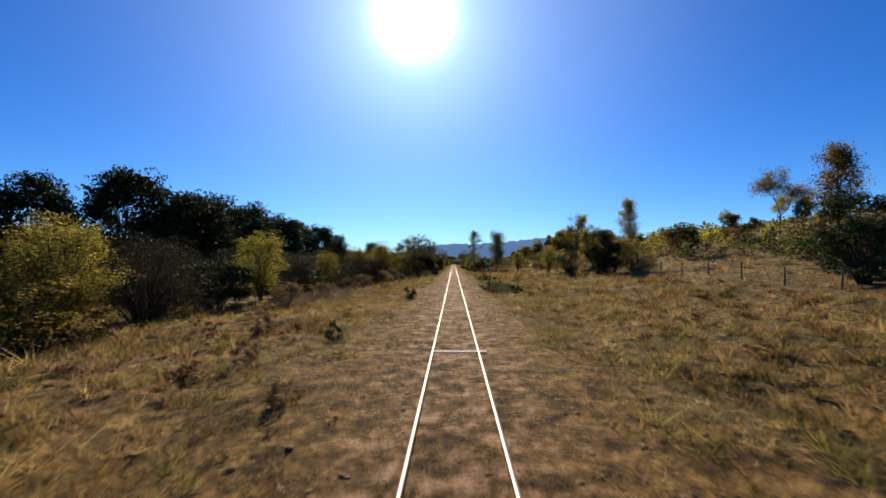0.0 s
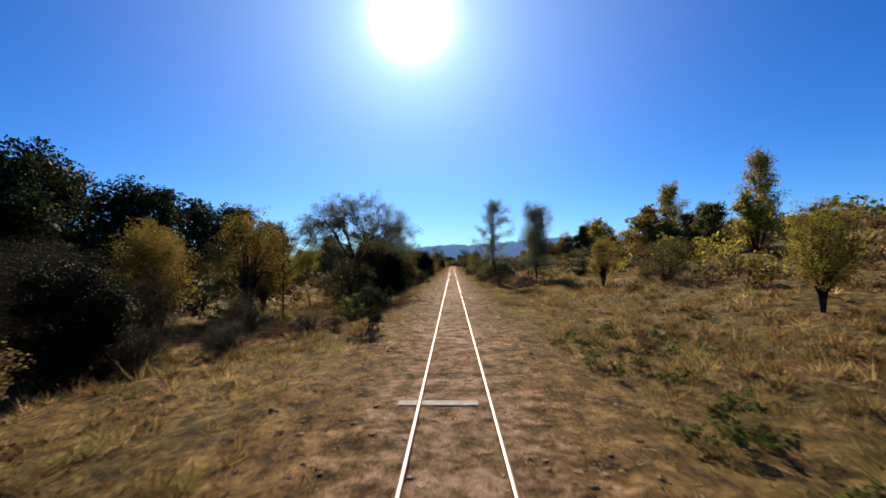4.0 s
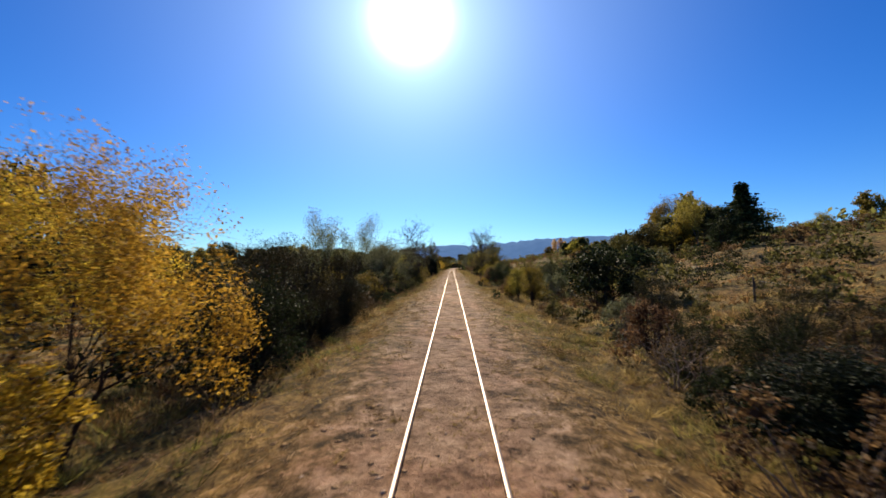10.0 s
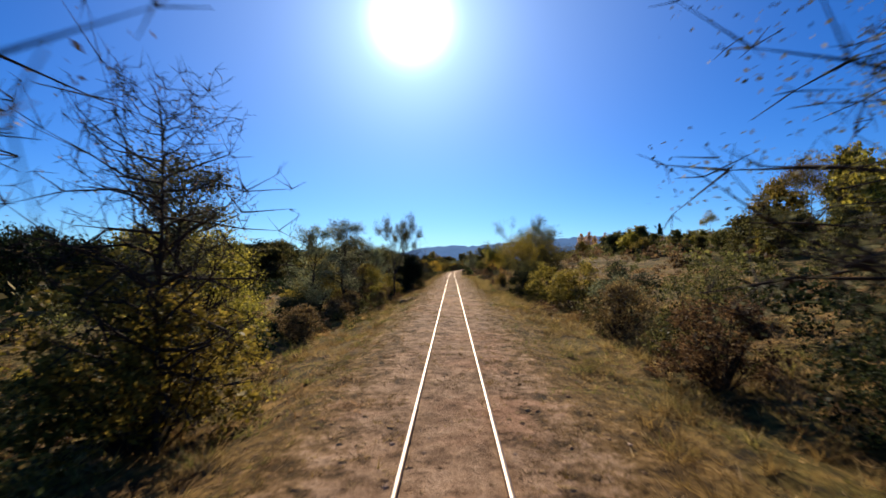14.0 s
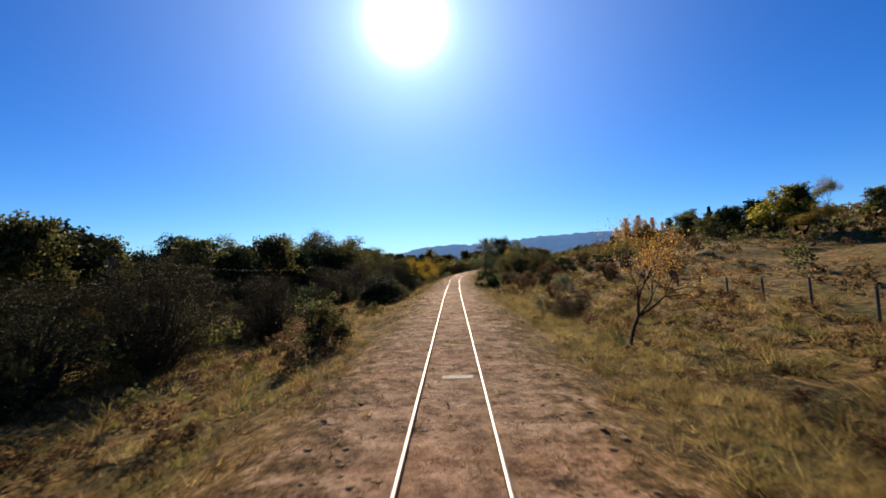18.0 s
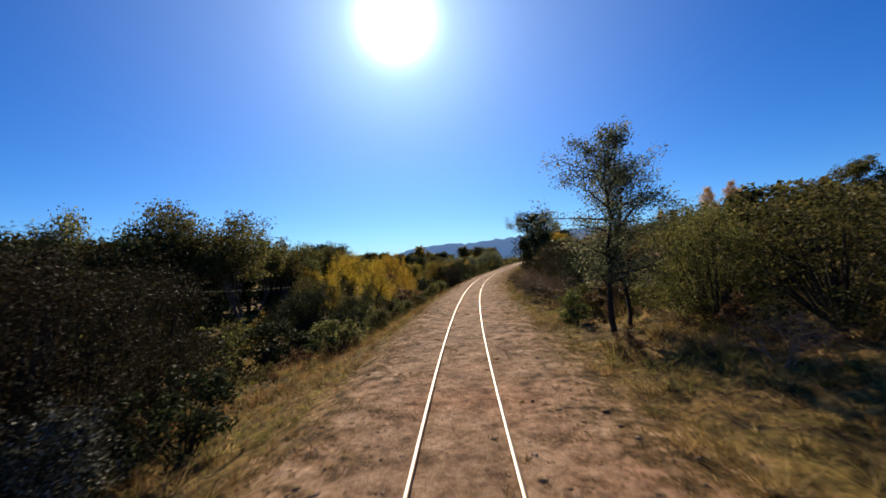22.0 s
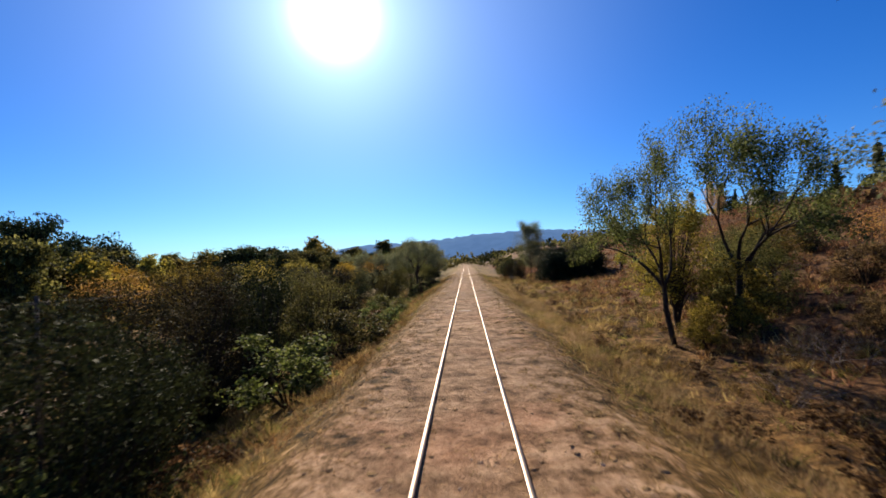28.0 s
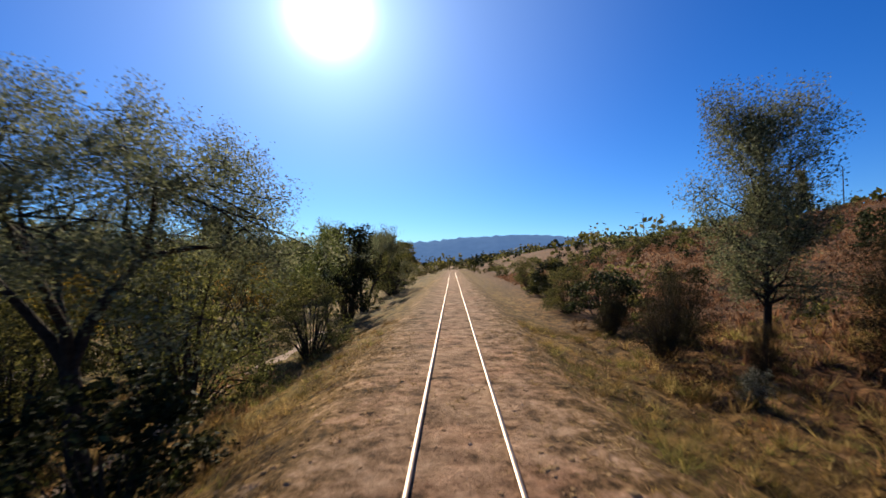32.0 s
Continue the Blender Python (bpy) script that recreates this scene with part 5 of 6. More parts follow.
        ("round", 224.6, -5.8, 1.6, 0.8), ("brown_bush", 224.4, -3.9, 0.2, 0.8), ("brown_bush", 222.4, -6.9, 0.4, 1.0), ("round", 208.4, -10, 0.4, 1.0), ("brown_bush", 205.6, -6.6, 0.1, 1.1), ("round", 201, -7.4, 0.8, 1.0), ("brown_bush", 198, -6.2, 0.4, 1.1), ("round", 195, -8, 1.2, 1.0),
        ("brown_bush", 171.4, -6.0, -0.2, 1.1), ("round", 174.4, -8.4, 0.2, 0.9), ("brown_bush", 177, -6.6, 0.3, 1.1), ("round", 178.6, -8.4, 0.8, 0.9), ("brown_bush", 176, -11.6, 0.2, 1.3), ("round", 170.4, -10.4, 0.0, 1.0), ("brown_bush", 167.6, -8.6, -0.2, 1.2), ("round", 164.4, -6.2, -0.2, 0.8),
        ("round", 160.6, -6.0, -0.1, 0.8), ("brown_bush", 158.4, -6.6, -0.1, 1.1), ("round", 162, -9.4, 0.3, 0.9), ("round", 173, -5.4, -0.2, 0.7), ("brown_bush", 180, -10, 0.6, 1.2), ("round", 183, -11.6, 1.2, 1.1),
        ("low_bush", 275.0, 4.1, 0.75, 1.7), ("round", 276.4, 5.6, 0.85, 1.5), ("thicket", 275.2, 5.0, 0.7, 0.6), ("brown_bush", 276.6, 4.4, 0.3, 0.8), ("brown_bush", 274, 6.6, 0.7, 0.9), ("grey_bush", 277.5, 6.2, 0.9, 0.9), ("thicket", 251, 4.8, 0.3, 1.8), ("thicket", 252.8, 6.0, 0.4, 1.9), ("brown_bush", 250, 3.8, -0.1, 0.6), ("grey_bush", 254, 4.4, 0.2, 0.7), ("thicket", 406.3, -4.8, -0.1, 0.5), ("brown_bush", 268, 5.6, 0.9, 1.0), ("round", 270.5, 8, 1.4, 0.8), ("brown_bush", 273.5, 7.2, 1.2, 1.0), ("grey_bush", 266, 8.6, 1.0, 1.0), ("brown_bush", 276.5, 9.6, 1.8, 1.1), ("round", 279, 8.0, 1.8, 0.9), ("round", 284, 12, 2.4, 1.0), ("brown_bush", 281, 5.6, 1.0, 1.0), ("brown_bush", 262, 6.8, 0.4, 1.0),
        ("shrub3", 264.4, 4.6, 0.3, 1.2), ("shrub3", 260, 8.4, 0.3, 1.3), ("round", 288, 16, 3.2, 1.0), ("round", 278, 18, 3.2, 1.0), ("brown_bush", 272, 14, 1.8, 1.2), ("round2", 268, 18, 2.4, 1.0), ("thorn", 263.6, 8.4, 0.5, 1.3), ("thorn", 267, 10.6, 0.9, 1.4),
        ("round2", 381, 13, 3.2, 1.0), ("yelgreen_tree", 384, 16, 4.2, 0.9), ("brown_bush", 379, 16.5, 2.2, 1.3), ("rust_tree", 382, 18.5, 4.0, 1.2), ("brown_bush", 386, 12, 1.4, 1.2), ("round2", 390, 18, 3.8, 1.0), ("brown_bush", 394, 14, 1.8, 1.2), ("round", 388, 21, 4.4, 1.0), ("thorn", 371, 9, 0.2, 1.5), ("thorn", 369, 6.4, -0.2, 1.4), ("brown_bush", 372.6, 11.6, 0.8, 1.1),
        ("shrub3", 32.6, 2.9, 0.3, 0.9), ("shrub", 34.2, 3.4, 0.5, 0.9), ("shrub2", 35.8, 3.9, 0.3, 0.9), ("shrub3", 37.4, 3.8, 0.2, 1.0), ("grey_bush", 30.6, 3.3, 0.5, 0.8), ("shrub", 38.8, 4.6, 0.2, 1.0), ("shrub3", 41, 3.4, -0.1, 1.0), ("shrub2", 33.4, 4.6, 0.4, 0.9),
        ("thicket", 91.5, -4.9, 2.6, 0.7), ("thicket", 94.4, -4.8, 2.6, 0.7), ("thicket", 97.2, -4.7, 2.0, 0.7), ("thicket", 88.4, -6.4, 3.4, 0.8), ("thorn", 95, -3.9, 0.7, 1.0), ("thorn", 98.6, -3.9, 0.6, 1.0), ("shrub2", 99, -3.6, 1.2, 1.2), ("shrub2", 101.6, -3.8, 1.2, 1.1), ("round", 92, -6.8, 3.8, 1.0),
        ("low_bush", 161, -8.2, 0.8, 1.2), ("low_bush", 165.5, -10.4, 0.9, 1.3), ("low_bush", 171, -9.4, 0.9, 1.3), ("low_bush", 175, -7.4, 0.9, 1.2), ("low_bush", 177.5, -10.5, 1.0, 1.4), ("low_bush", 173, -12.5, 0.8, 1.4),
        ("round2", 295, 6.8, 3.2, 0.8), ("round2", 298.4, 7.6, 3.7, 0.9), ("round2", 301, 9.4, 4.2, 1.0), ("hill_bush2", 299, 11.5, 4.4, 1.2), ("round", 290.6, 8.6, 2.8, 0.8), ("thorn", 287.6, 7.4, 1.0, 1.5), ("thorn", 285.5, 5.8, 0.8, 1.3),
        ("thicket", 399.4, -11.6, 1.8, 0.9), ("round", 402, -12.8, 2.0, 1.0), ("thicket", 396.4, -13, 2.0, 1.0), ("round", 404.6, -11.6, 1.5, 0.8), ("round", 400.6, -14.8, 2.1, 1.0), ("round2", 393, -16.5, 1.8, 1.1), ("yellow_bush", 406, -14.5, 0.9, 1.1),
        ("open", 445.8, -43.7, 5.1, 1.0), ("grove", 438, -30, 4.9, 0.8), ("open2", 432, -36, 4.4, 1.1), ("yelgreen_tree", 428, -26, 3.0, 1.3), ("gold_tree", 436, -21, 2.6, 1.2), ("rust_tree", 440, -18, 2.7, 1.4), ("open", 452, -24, 4.8, 1.1), ("grove", 462, -40, 6, 0.8),
        ("gold_tree", 448, -17, 2.6, 1.2), ("open2", 458, -18, 4.4, 1.1), ("grove", 475, -28, 6, 0.8), ("yelgreen_tree", 424, -32, 2.8, 1.4), ("round", 432.5, -14, 2.4, 1.0), ("round2", 427.5, -17, 1.6, 1.0), ("round2", 438, -12.5, 2.4, 1.0),
        ("rust_tree", 408, -38, 2.4, 1.8), ("gold_tree", 414, -44, 3.2, 1.2), ("bare", 442, -52, 5.0, 1.0),
        # last straight
        ("open2", 375.2, 7.0, 6.2, 0.7), ("open2", 376.4, 9.4, 7.2, 0.85), ("yelgreen_tree", 378, 8.4, 4.4, 0.8), ("yellow_bush", 376, 9.6, 2.0, 1.0), ("round2", 378.5, 11.5, 2.6, 1.0), ("umbrella", 361.2, 9.0, 8.4, 0.95), ("yellow_bush", 374.5, 7.6, 0.6, 0.9), ("thorn", 365.5, 8.4, 0.4, 1.6), ("thorn", 368, 10, 0.6, 1.5),
        ("umbrella", 418.6, -6.4, 5.4, 0.94), ("open", 426, -10.5, 4.0, 1.1), ("round2", 421, -10, 1.6, 0.9), ("round2", 416, -10.2, 0.8, 0.8), ("shrub2", 417, -4.6, 0.9, 1.2), ("shrub4", 408.4, -5.4, -0.2, 1.3), ("round2", 424, -7.8, 3.2, 0.9),
        ("open2", 435, -6.6, 4.4, 0.9), ("dark_tall", 442, -7.4, 5.0, 0.8), ("wide", 450, -8, 5.4, 0.9), ("open", 458, -9, 6.0, 0.9), ("round2", 429, -5.8, 1.8, 0.9), ("round2", 466, -7.5, 4.6, 0.9), ("dark_tall", 478, -9, 5.4, 0.9), ("belt2", 500, -16, 7, 0.7),
        ("full", 425, 9.4, 6.5, 0.85), ("thicket", 425, 6.4, 1.6, 0.9), ("thicket", 427.2, 8.0, 2.0, 1.0), ("thicket", 422.6, 7.8, 0.5, 0.7), ("thicket", 421.5, 10.8, 2.0, 1.0), ("thicket", 424, 13, 3.0, 1.1), ("thicket", 427, 16, 3.0, 1.1), ("thicket", 430, 6.6, 1.2, 0.8), ("bare2", 426.6, 10.8, 5.6, 1.0), ("big_round", 412, 10.4, 2.9, 1.2), ("big_round", 416, 11.4, 3.3, 1.2), ("thicket", 420, 11.4, 3.2, 1.1), ("big_round", 410.5, 13.6, 3.2, 1.2), ("big_round", 414.5, 14.4, 3.6, 1.2), ("round2", 421, 14, 3.2, 1.2), ("yelgreen_tree", 409, 17, 2.6, 1.0),
        ("yelgreen_tree", 424, 18, 3.6, 1.0), ("low_bush", 432, 7.0, 1.7, 1.1), ("round2", 438, 6.8, 2.0, 1.0), ("glint_bush", 420.6, 6.2, -0.1, 0.7), ("low_bush", 444, 7.4, 2.2, 1.0), ("hill_bush2", 450, 8.4, 2.6, 1.1), ("round2", 458, 8.0, 2.8, 1.0),
        ("oak", 359.8, 55, 14.4, 1.1), ("orange_poplar", 390.8, 45.5, 15.0, 1.0), ("orange_poplar", 386.5, 48.5, 15.4, 1.0), ("orange_poplar", 388.5, 51, 14.0, 0.9), ("rust_tree", 384, 46, 12.2, 1.4), ("pale_tree", 360.5, 88, 21, 0.8), ("conifer", 470, 99, 26, 1.0),
        ("orange_poplar", 460, 54.5, 16.6, 0.9), ("orange_poplar", 462, 57, 15.2, 0.9), ("poplar", 466, 60, 17.2, 0.8), ("poplar", 504, 72.4, 20.4, 0.9), ("poplar", 470, 62, 16.6, 0.7), ("conifer", 474, 68, 17.2, 0.7), ("orange_poplar", 411.8, 58.9, 16.8, 1.0),
        ("orange_poplar", 414, 63, 15.4, 1.0), ("dark_tall", 417, 66, 17.4, 1.0), ("conifer", 424, 52, 13.6, 0.9), ("dark_tall", 480, 70, 16.5, 1.1), ("dark_tall", 487, 58, 15, 1.4), ("dark_tall", 500, 60, 15.4, 1.4)):
    plant(kind, s, u, max(0.35, top - float(ground(s, u))), wide)



def strew(name, label, mat, seed, n, s0, s1, u0, u1, h0, h1, leaves=200, size=0.2, lobes=5, flat=1.25):
    """n shrubs of several lobes each, joined, over a strip beside the line."""
    rng = np.random.RandomState(seed)
    s, u = rng.uniform(s0, s1, n), rng.uniform(u0, u1, n)
    x, y = plan(s, u)
    z = ground(s, u)
    h = rng.uniform(h0, h1, n) * rng.uniform(0.7, 1.15, n)
    a = rng.uniform(0, 6.28, (n, lobes))
    off = rng.uniform(0.1, 0.62, (n, lobes)) * h[:, None] * flat * 0.8
    lift = rng.uniform(0.22, 0.78, (n, lobes)) * h[:, None]
    lc = np.stack([x[:, None] + np.cos(a) * off, y[:, None] + np.sin(a) * off, z[:, None] + lift], -1).reshape(-1, 3)
    lr = (rng.uniform(0.24, 0.40, (n, lobes)) * h[:, None]).reshape(-1)
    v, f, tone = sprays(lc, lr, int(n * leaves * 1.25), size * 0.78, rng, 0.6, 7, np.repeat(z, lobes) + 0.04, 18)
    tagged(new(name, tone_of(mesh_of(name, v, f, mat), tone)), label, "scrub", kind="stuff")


# first stretch
strew("verge_scrub", "low brown scrub in the grass", L_BROWN, 1, 34, 2, 66, 4.5, 18, 0.35, 0.8, 330, 0.072)
strew("verge_scrub", "low brown scrub in the grass", L_BROWN, 2, 26, 2, 66, -15, -4.5, 0.35, 0.8, 330, 0.072)
strew("hillside_scrub", "olive scrub on the hillside", L_OLIVE, 3, 40, 14, 66, 24, 50, 1.8, 3.8, 260, 0.28)
strew("hillside_scrub", "brown scrub on the hillside", L_BROWN, 4, 50, 60, 114, 15, 48, 1.5, 3.4, 220, 0.24)
strew("hillside_scrub", "yellowing scrub on the hillside", L_YELGREEN, 5, 46, 62, 114, 18, 48, 2.0, 4.4, 260, 0.26)
strew("valley_scrub", "dark scrub in the low ground", L_DARK, 6, 44, 14, 92, -34, -13, 1.6, 3.4, 260, 0.24)
strew("valley_scrub", "olive scrub in the low ground", L_OLIVE, 7, 36, 20, 92, -30, -12, 1.2, 2.6, 240, 0.2)
# long straight
strew("verge_scrub", "dark shrubs below the left bank", L_DARK, 42, 34, 150, 204, -15, -6.5, 1.0, 2.2, 320, 0.14)
strew("verge_scrub", "brown shrubs along the bank", L_BROWN, 8, 50, 92, 204, 3.9, 9.5, 0.6, 1.3, 390, 0.088)
strew("verge_scrub", "olive shrubs along the bank", L_OLIVE, 9, 44, 96, 204, 4.2, 10, 0.7, 1.5, 390, 0.096)
strew("hillside_scrub", "olive scrub on the hillside", L_OLIVE, 10, 110, 104, 204, 10, 44, 1.3, 3.2, 220, 0.24)
strew("hillside_scrub", "brown scrub on the hillside", L_BROWN, 11, 90, 104, 204, 9, 46, 1.0, 2.6, 200, 0.22)
strew("hillside_scrub", "dark scrub on the hillside", L_DARK, 12, 44, 104, 204, 10, 40, 1.4, 3.0, 220, 0.24)
strew("verge_scrub", "dark shrubs down the left bank", L_DARK, 13, 50, 86, 206, -9, -4.2, 0.8, 1.7, 420, 0.104)
strew("verge_scrub", "olive shrubs down the left bank", L_OLIVE, 14, 50, 86, 206, -9, -3.9, 0.7, 1.5, 390, 0.096)
strew("valley_scrub", "brown scrub in the low ground", L_BROWN, 15, 110, 96, 206, -40, -8.5, 1.0, 2.2, 220, 0.2)
strew("valley_scrub", "dark scrub in the low ground", L_DARK, 16, 90, 96, 206, -40, -8.5, 1.2, 2.5, 220, 0.22)
strew("valley_scrub", "yellowing scrub in the low ground", L_YELGREEN, 17, 60, 120, 232, -40, -9, 1.0, 2.4, 220, 0.2)
# before the curve
strew("verge_scrub", "brown shrubs beyond the verge", L_BROWN, 18, 50, 200, 300, 5, 13, 0.4, 0.9, 330, 0.080)
strew("verge_scrub", "brown shrubs down the left bank", L_BROWN, 19, 40, 204, 268, -9, -4, 0.4, 1.0, 360, 0.080)
strew("verge_scrub", "olive shrubs down the left bank", L_OLIVE, 20, 30, 206, 300, -9, -4, 0.5, 1.2, 360, 0.088)
strew("valley_scrub", "dark scrub in the low ground", L_DARK, 21, 90, 230, 300, -44, -11, 1.4, 3.2, 260, 0.24)
strew("valley_scrub", "olive scrub in the low ground", L_OLIVE, 22, 80, 204, 300, -44, -10, 1.2, 2.8, 240, 0.22)
strew("hillside_scrub", "olive scrub on the hillside", L_OLIVE, 23, 70, 196, 304, 20, 66, 1.4, 3.2, 220, 0.26)
strew("hillside_scrub", "brown scrub on the hillside", L_BROWN, 24, 70, 196, 340, 17, 66, 1.0, 2.6, 200, 0.24)
strew("ditch_scrub", "dark low shrubs in the ditch beside the bed", L_DARK, 43, 30, 40, 53, 2.4, 4.6, 0.35, 0.7, 420, 0.055)
strew("ditch_scrub", "green weeds along the ditch", L_GREEN, 44, 60, 34, 66, 2.8, 6.5, 0.25, 0.55, 330, 0.055)
strew("verge_scrub", "dark shrubs below the left bank", L_DARK, 45, 60, 150, 232, -14, -4.8, 0.6, 1.3, 420, 0.08)
strew("verge_scrub", "brown shrubs below the left bank", L_BROWN, 46, 60, 150, 262, -14, -4.4, 0.5, 1.2, 420, 0.07)
strew("hillside_scrub", "dark thicket on the lower hillside", L_DARK, 47, 70, 158, 206, 6, 24, 1.2, 2.4, 420, 0.11)
strew("bank_scrub", "brown brambles close to the bed", L_THICKET, 48, 60, 299, 346, 3.4, 6.0, 0.5, 1.3, 480, 0.06)
strew("bank_scrub", "dark brambles close to the bed", L_DARK, 49, 34, 299, 346, 3.6, 6.5, 0.6, 1.6, 480, 0.065)
strew("hillside_scrub", "brown scrub on the dry field", L_BROWN, 50, 80, 246, 300, 6, 26, 0.4, 1.0, 360, 0.08)
strew("field_scrub", "low brown weeds on the dry field", L_BROWN, 61, 70, 232, 268, 3.2, 15, 0.25, 0.6, 360, 0.05)
strew("field_scrub", "low green weeds on the dry field", L_GREEN, 62, 50, 196, 290, 3.4, 16, 0.2, 0.5, 330, 0.05)
strew("bank_scrub", "low green weeds below the left bank", L_GREEN, 63, 60, 398, 418, -12, -3.2, 0.25, 0.55, 360, 0.05)
strew("bank_scrub", "low dark weeds below the left bank", L_DARK, 64, 40, 398, 418, -12, -3.4, 0.3, 0.7, 360, 0.055)
strew("bank_scrub", "low brown weeds on the right bank", L_BROWN, 65, 70, 352, 420, 3.0, 9, 0.25, 0.6, 360, 0.05)
# the curve
strew("bank_scrub", "dark brambles on the right bank", L_DARK, 25, 34, 299, 345, 5, 11, 1.0, 2.4, 450, 0.120)
strew("bank_scrub", "brown brambles on the right bank", L_BROWN, 26, 34, 299, 346, 4.4, 9, 0.6, 1.5, 450, 0.096)
strew("hillside_scrub", "yellowing scrub behind the bank", L_YELGREEN, 27, 34, 300, 348, 11, 34, 1.6, 3.4, 240, 0.22)
strew("hillside_scrub", "olive scrub behind the bank", L_OLIVE, 28, 40, 300, 352, 10, 40, 1.4, 3.2, 240, 0.24)
strew("bank_scrub", "olive shrubs down the left bank", L_OLIVE, 29, 56, 294, 404, -9.5, -4, 0.5, 1.1, 420, 0.096)
strew("bank_scrub", "green shrubs down the left bank", L_GREEN, 30, 26, 294, 404, -9, -4.2, 0.4, 0.9, 420, 0.06)
strew("bank_scrub", "brown shrubs down the left bank", L_BROWN, 31, 46, 294, 404, -9.5, -3.8, 0.5, 1.2, 390, 0.088)
strew("valley_scrub", "olive scrub in the valley", L_OLIVE, 32, 90, 296, 394, -36, -9, 1.3, 3.2, 260, 0.22)
strew("valley_scrub", "dark scrub in the valley", L_DARK, 33, 46, 296, 394, -36, -9, 1.3, 3.2, 260, 0.22)
strew("valley_scrub", "yellowing scrub in the valley", L_YELGREEN, 34, 54, 300, 398, -34, -11, 1.2, 2.8, 240, 0.2)
# last straight
strew("hillside_scrub", "dry brown scrub on the open hill", L_BROWN, 35, 60, 350, 470, 15, 60, 0.4, 1.3, 180, 0.16)
strew("verge_scrub", "dry brown shrubs on the bank", L_BROWN, 36, 40, 345, 440, 3.9, 12, 0.3, 0.8, 330, 0.072)
strew("hillside_scrub", "olive scrub ahead", L_OLIVE, 37, 70, 428, 530, 7, 46, 1.4, 3.4, 240, 0.26)
strew("hillside_scrub", "dark scrub ahead", L_DARK, 38, 50, 428, 530, 8, 46, 1.4, 3.2, 240, 0.26)
strew("valley_scrub", "olive scrub ahead", L_OLIVE, 39, 70, 424, 530, -42, -8, 1.6, 3.8, 240, 0.26)
strew("valley_scrub", "yellowing scrub ahead", L_YELGREEN, 40, 50, 404, 530, -50, -26, 1.4, 3.6, 240, 0.26)
strew("far_scrub", "olive bushes past the end of the straight", L_OLIVE, 41, 40, 514, 566, -16, 16, 1.6, 2.6, 240, 0.22)


# ---------------------------------------------------------------- woods along the valley and groups of trees on the hill
_w = np.random.RandomState(77)
for n, s0, s1, u0, u1, t0, t1, kinds in (
        (34, 262, 345, -60, -30, 5.5, 8.0, ("wood2", "wood2", "wood2", "wood")), (26, 345, 400, -64, -40, 5.5, 8.0, ("wood", "wood", "wood2", "grove")),
        (30, 400, 480, -80, -34, 4.2, 6.6, ("wood", "wood3", "wood2", "wood")), (16, 440, 520, -40, -13, 4.0, 6.0, ("wood", "wood2", "wood3")), (34, 500, 640, -130, -11, 7, 12, ("wood", "wood3", "wood2", "wood")),
        (10, 150, 215, -80, -40, 3.0, 5.0, ("wood", "wood2", "wood2")), (46, 90, 420, -190, -105, 9.0, 13.0, ("wood2", "wood", "wood2")), (14, 205, 262, -56, -30, 4.5, 6.5, ("wood2", "wood", "wood3")),
        (14, 62, 112, 26, 60, 6.5, 10.5, ("wood3", "oak", "wood", "wood3")), (20, 112, 205, 36, 76, 9, 12.5, ("wood", "oak", "wood3", "pale_tree")),
        (30, 205, 300, 40, 78, 6.5, 10.5, ("wood", "oak", "wood3", "pale_tree")), (14, 285, 345, 40, 66, 8.5, 12, ("wood", "oak", "wood2", "wood3"))):
    for i in range(n):
        s = s0 + (s1 - s0) * (i + _w.uniform(0, 1)) / n
        u = _w.uniform(u0, u1)
        plant(kinds[_w.randint(0, len(kinds))], s, u, max(2.5, _w.uniform(t0, t1) - float(ground(s, u))), _w.uniform(0.8, 1.2))


# ---------------------------------------------------------------- far scrub (too far to tell apart)
def scrub(name, label, mat, seed, n, s0, s1, u0, u1, r0, r1, leaves, size):
    rng = np.random.RandomState(seed)
    s, u = rng.uniform(s0, s1, n), rng.uniform(u0, u1, n)
    x, y = plan(s, u)
    z = ground(s, u)
    r = rng.uniform(r0, r1, n)
    d = rng.normal(size=(n, leaves, 3))
    d /= np.linalg.norm(d, axis=2, keepdims=True)
    c = np.stack([x, y, z + r * 0.5], 1)[:, None] + d * (r[:, None, None] * rng.uniform(0.5, 1.1, (n, leaves, 1))) * np.array((1.1, 1.1, 0.75))
    c[..., 2] = np.maximum(c[..., 2], z[:, None] + 0.1)
    v, f = leaf_quads(c.reshape(-1, 3), size, rng, 0.75)
    v2, f2 = inner_quads(np.stack([x, y, z + r * 0.4], 1), r, 12, rng)
    v, f = np.concatenate([v, v2]), np.concatenate([f, f2 + len(v)])
    tagged(new(name, mesh_of(name, v, f, mat)), label, "scrub", kind="stuff")


scrub("hillside_scrub", "olive scrub covering the hillside", L_OLIVE, 51, 900, 0, 560, 42, 190, 1.0, 2.6, 42, 0.75)
scrub("hillside_scrub", "brown scrub covering the hillside", L_BROWN, 52, 700, 0, 420, 38, 190, 0.8, 2.2, 36, 0.65)
scrub("valley_scrub", "dark woods in the valley", L_DARK, 53, 700, 0, 620, -220, -34, 1.6, 3.6, 42, 0.95)
scrub("valley_scrub", "yellowing scrub in the valley", L_YELGREEN, 54, 420, 100, 620, -200, -30, 1.2, 2.8, 36, 0.8)
scrub("far_woods", "distant woods ahead", L_OLIVE, 55, 900, 560, 1500, -500, 500, 3.0, 7.5, 30, 2.0)
scrub("far_woods", "distant dark woods ahead", L_DARK, 56, 500, 580, 1600, -500, 500, 3.0, 7.5, 30, 2.0)


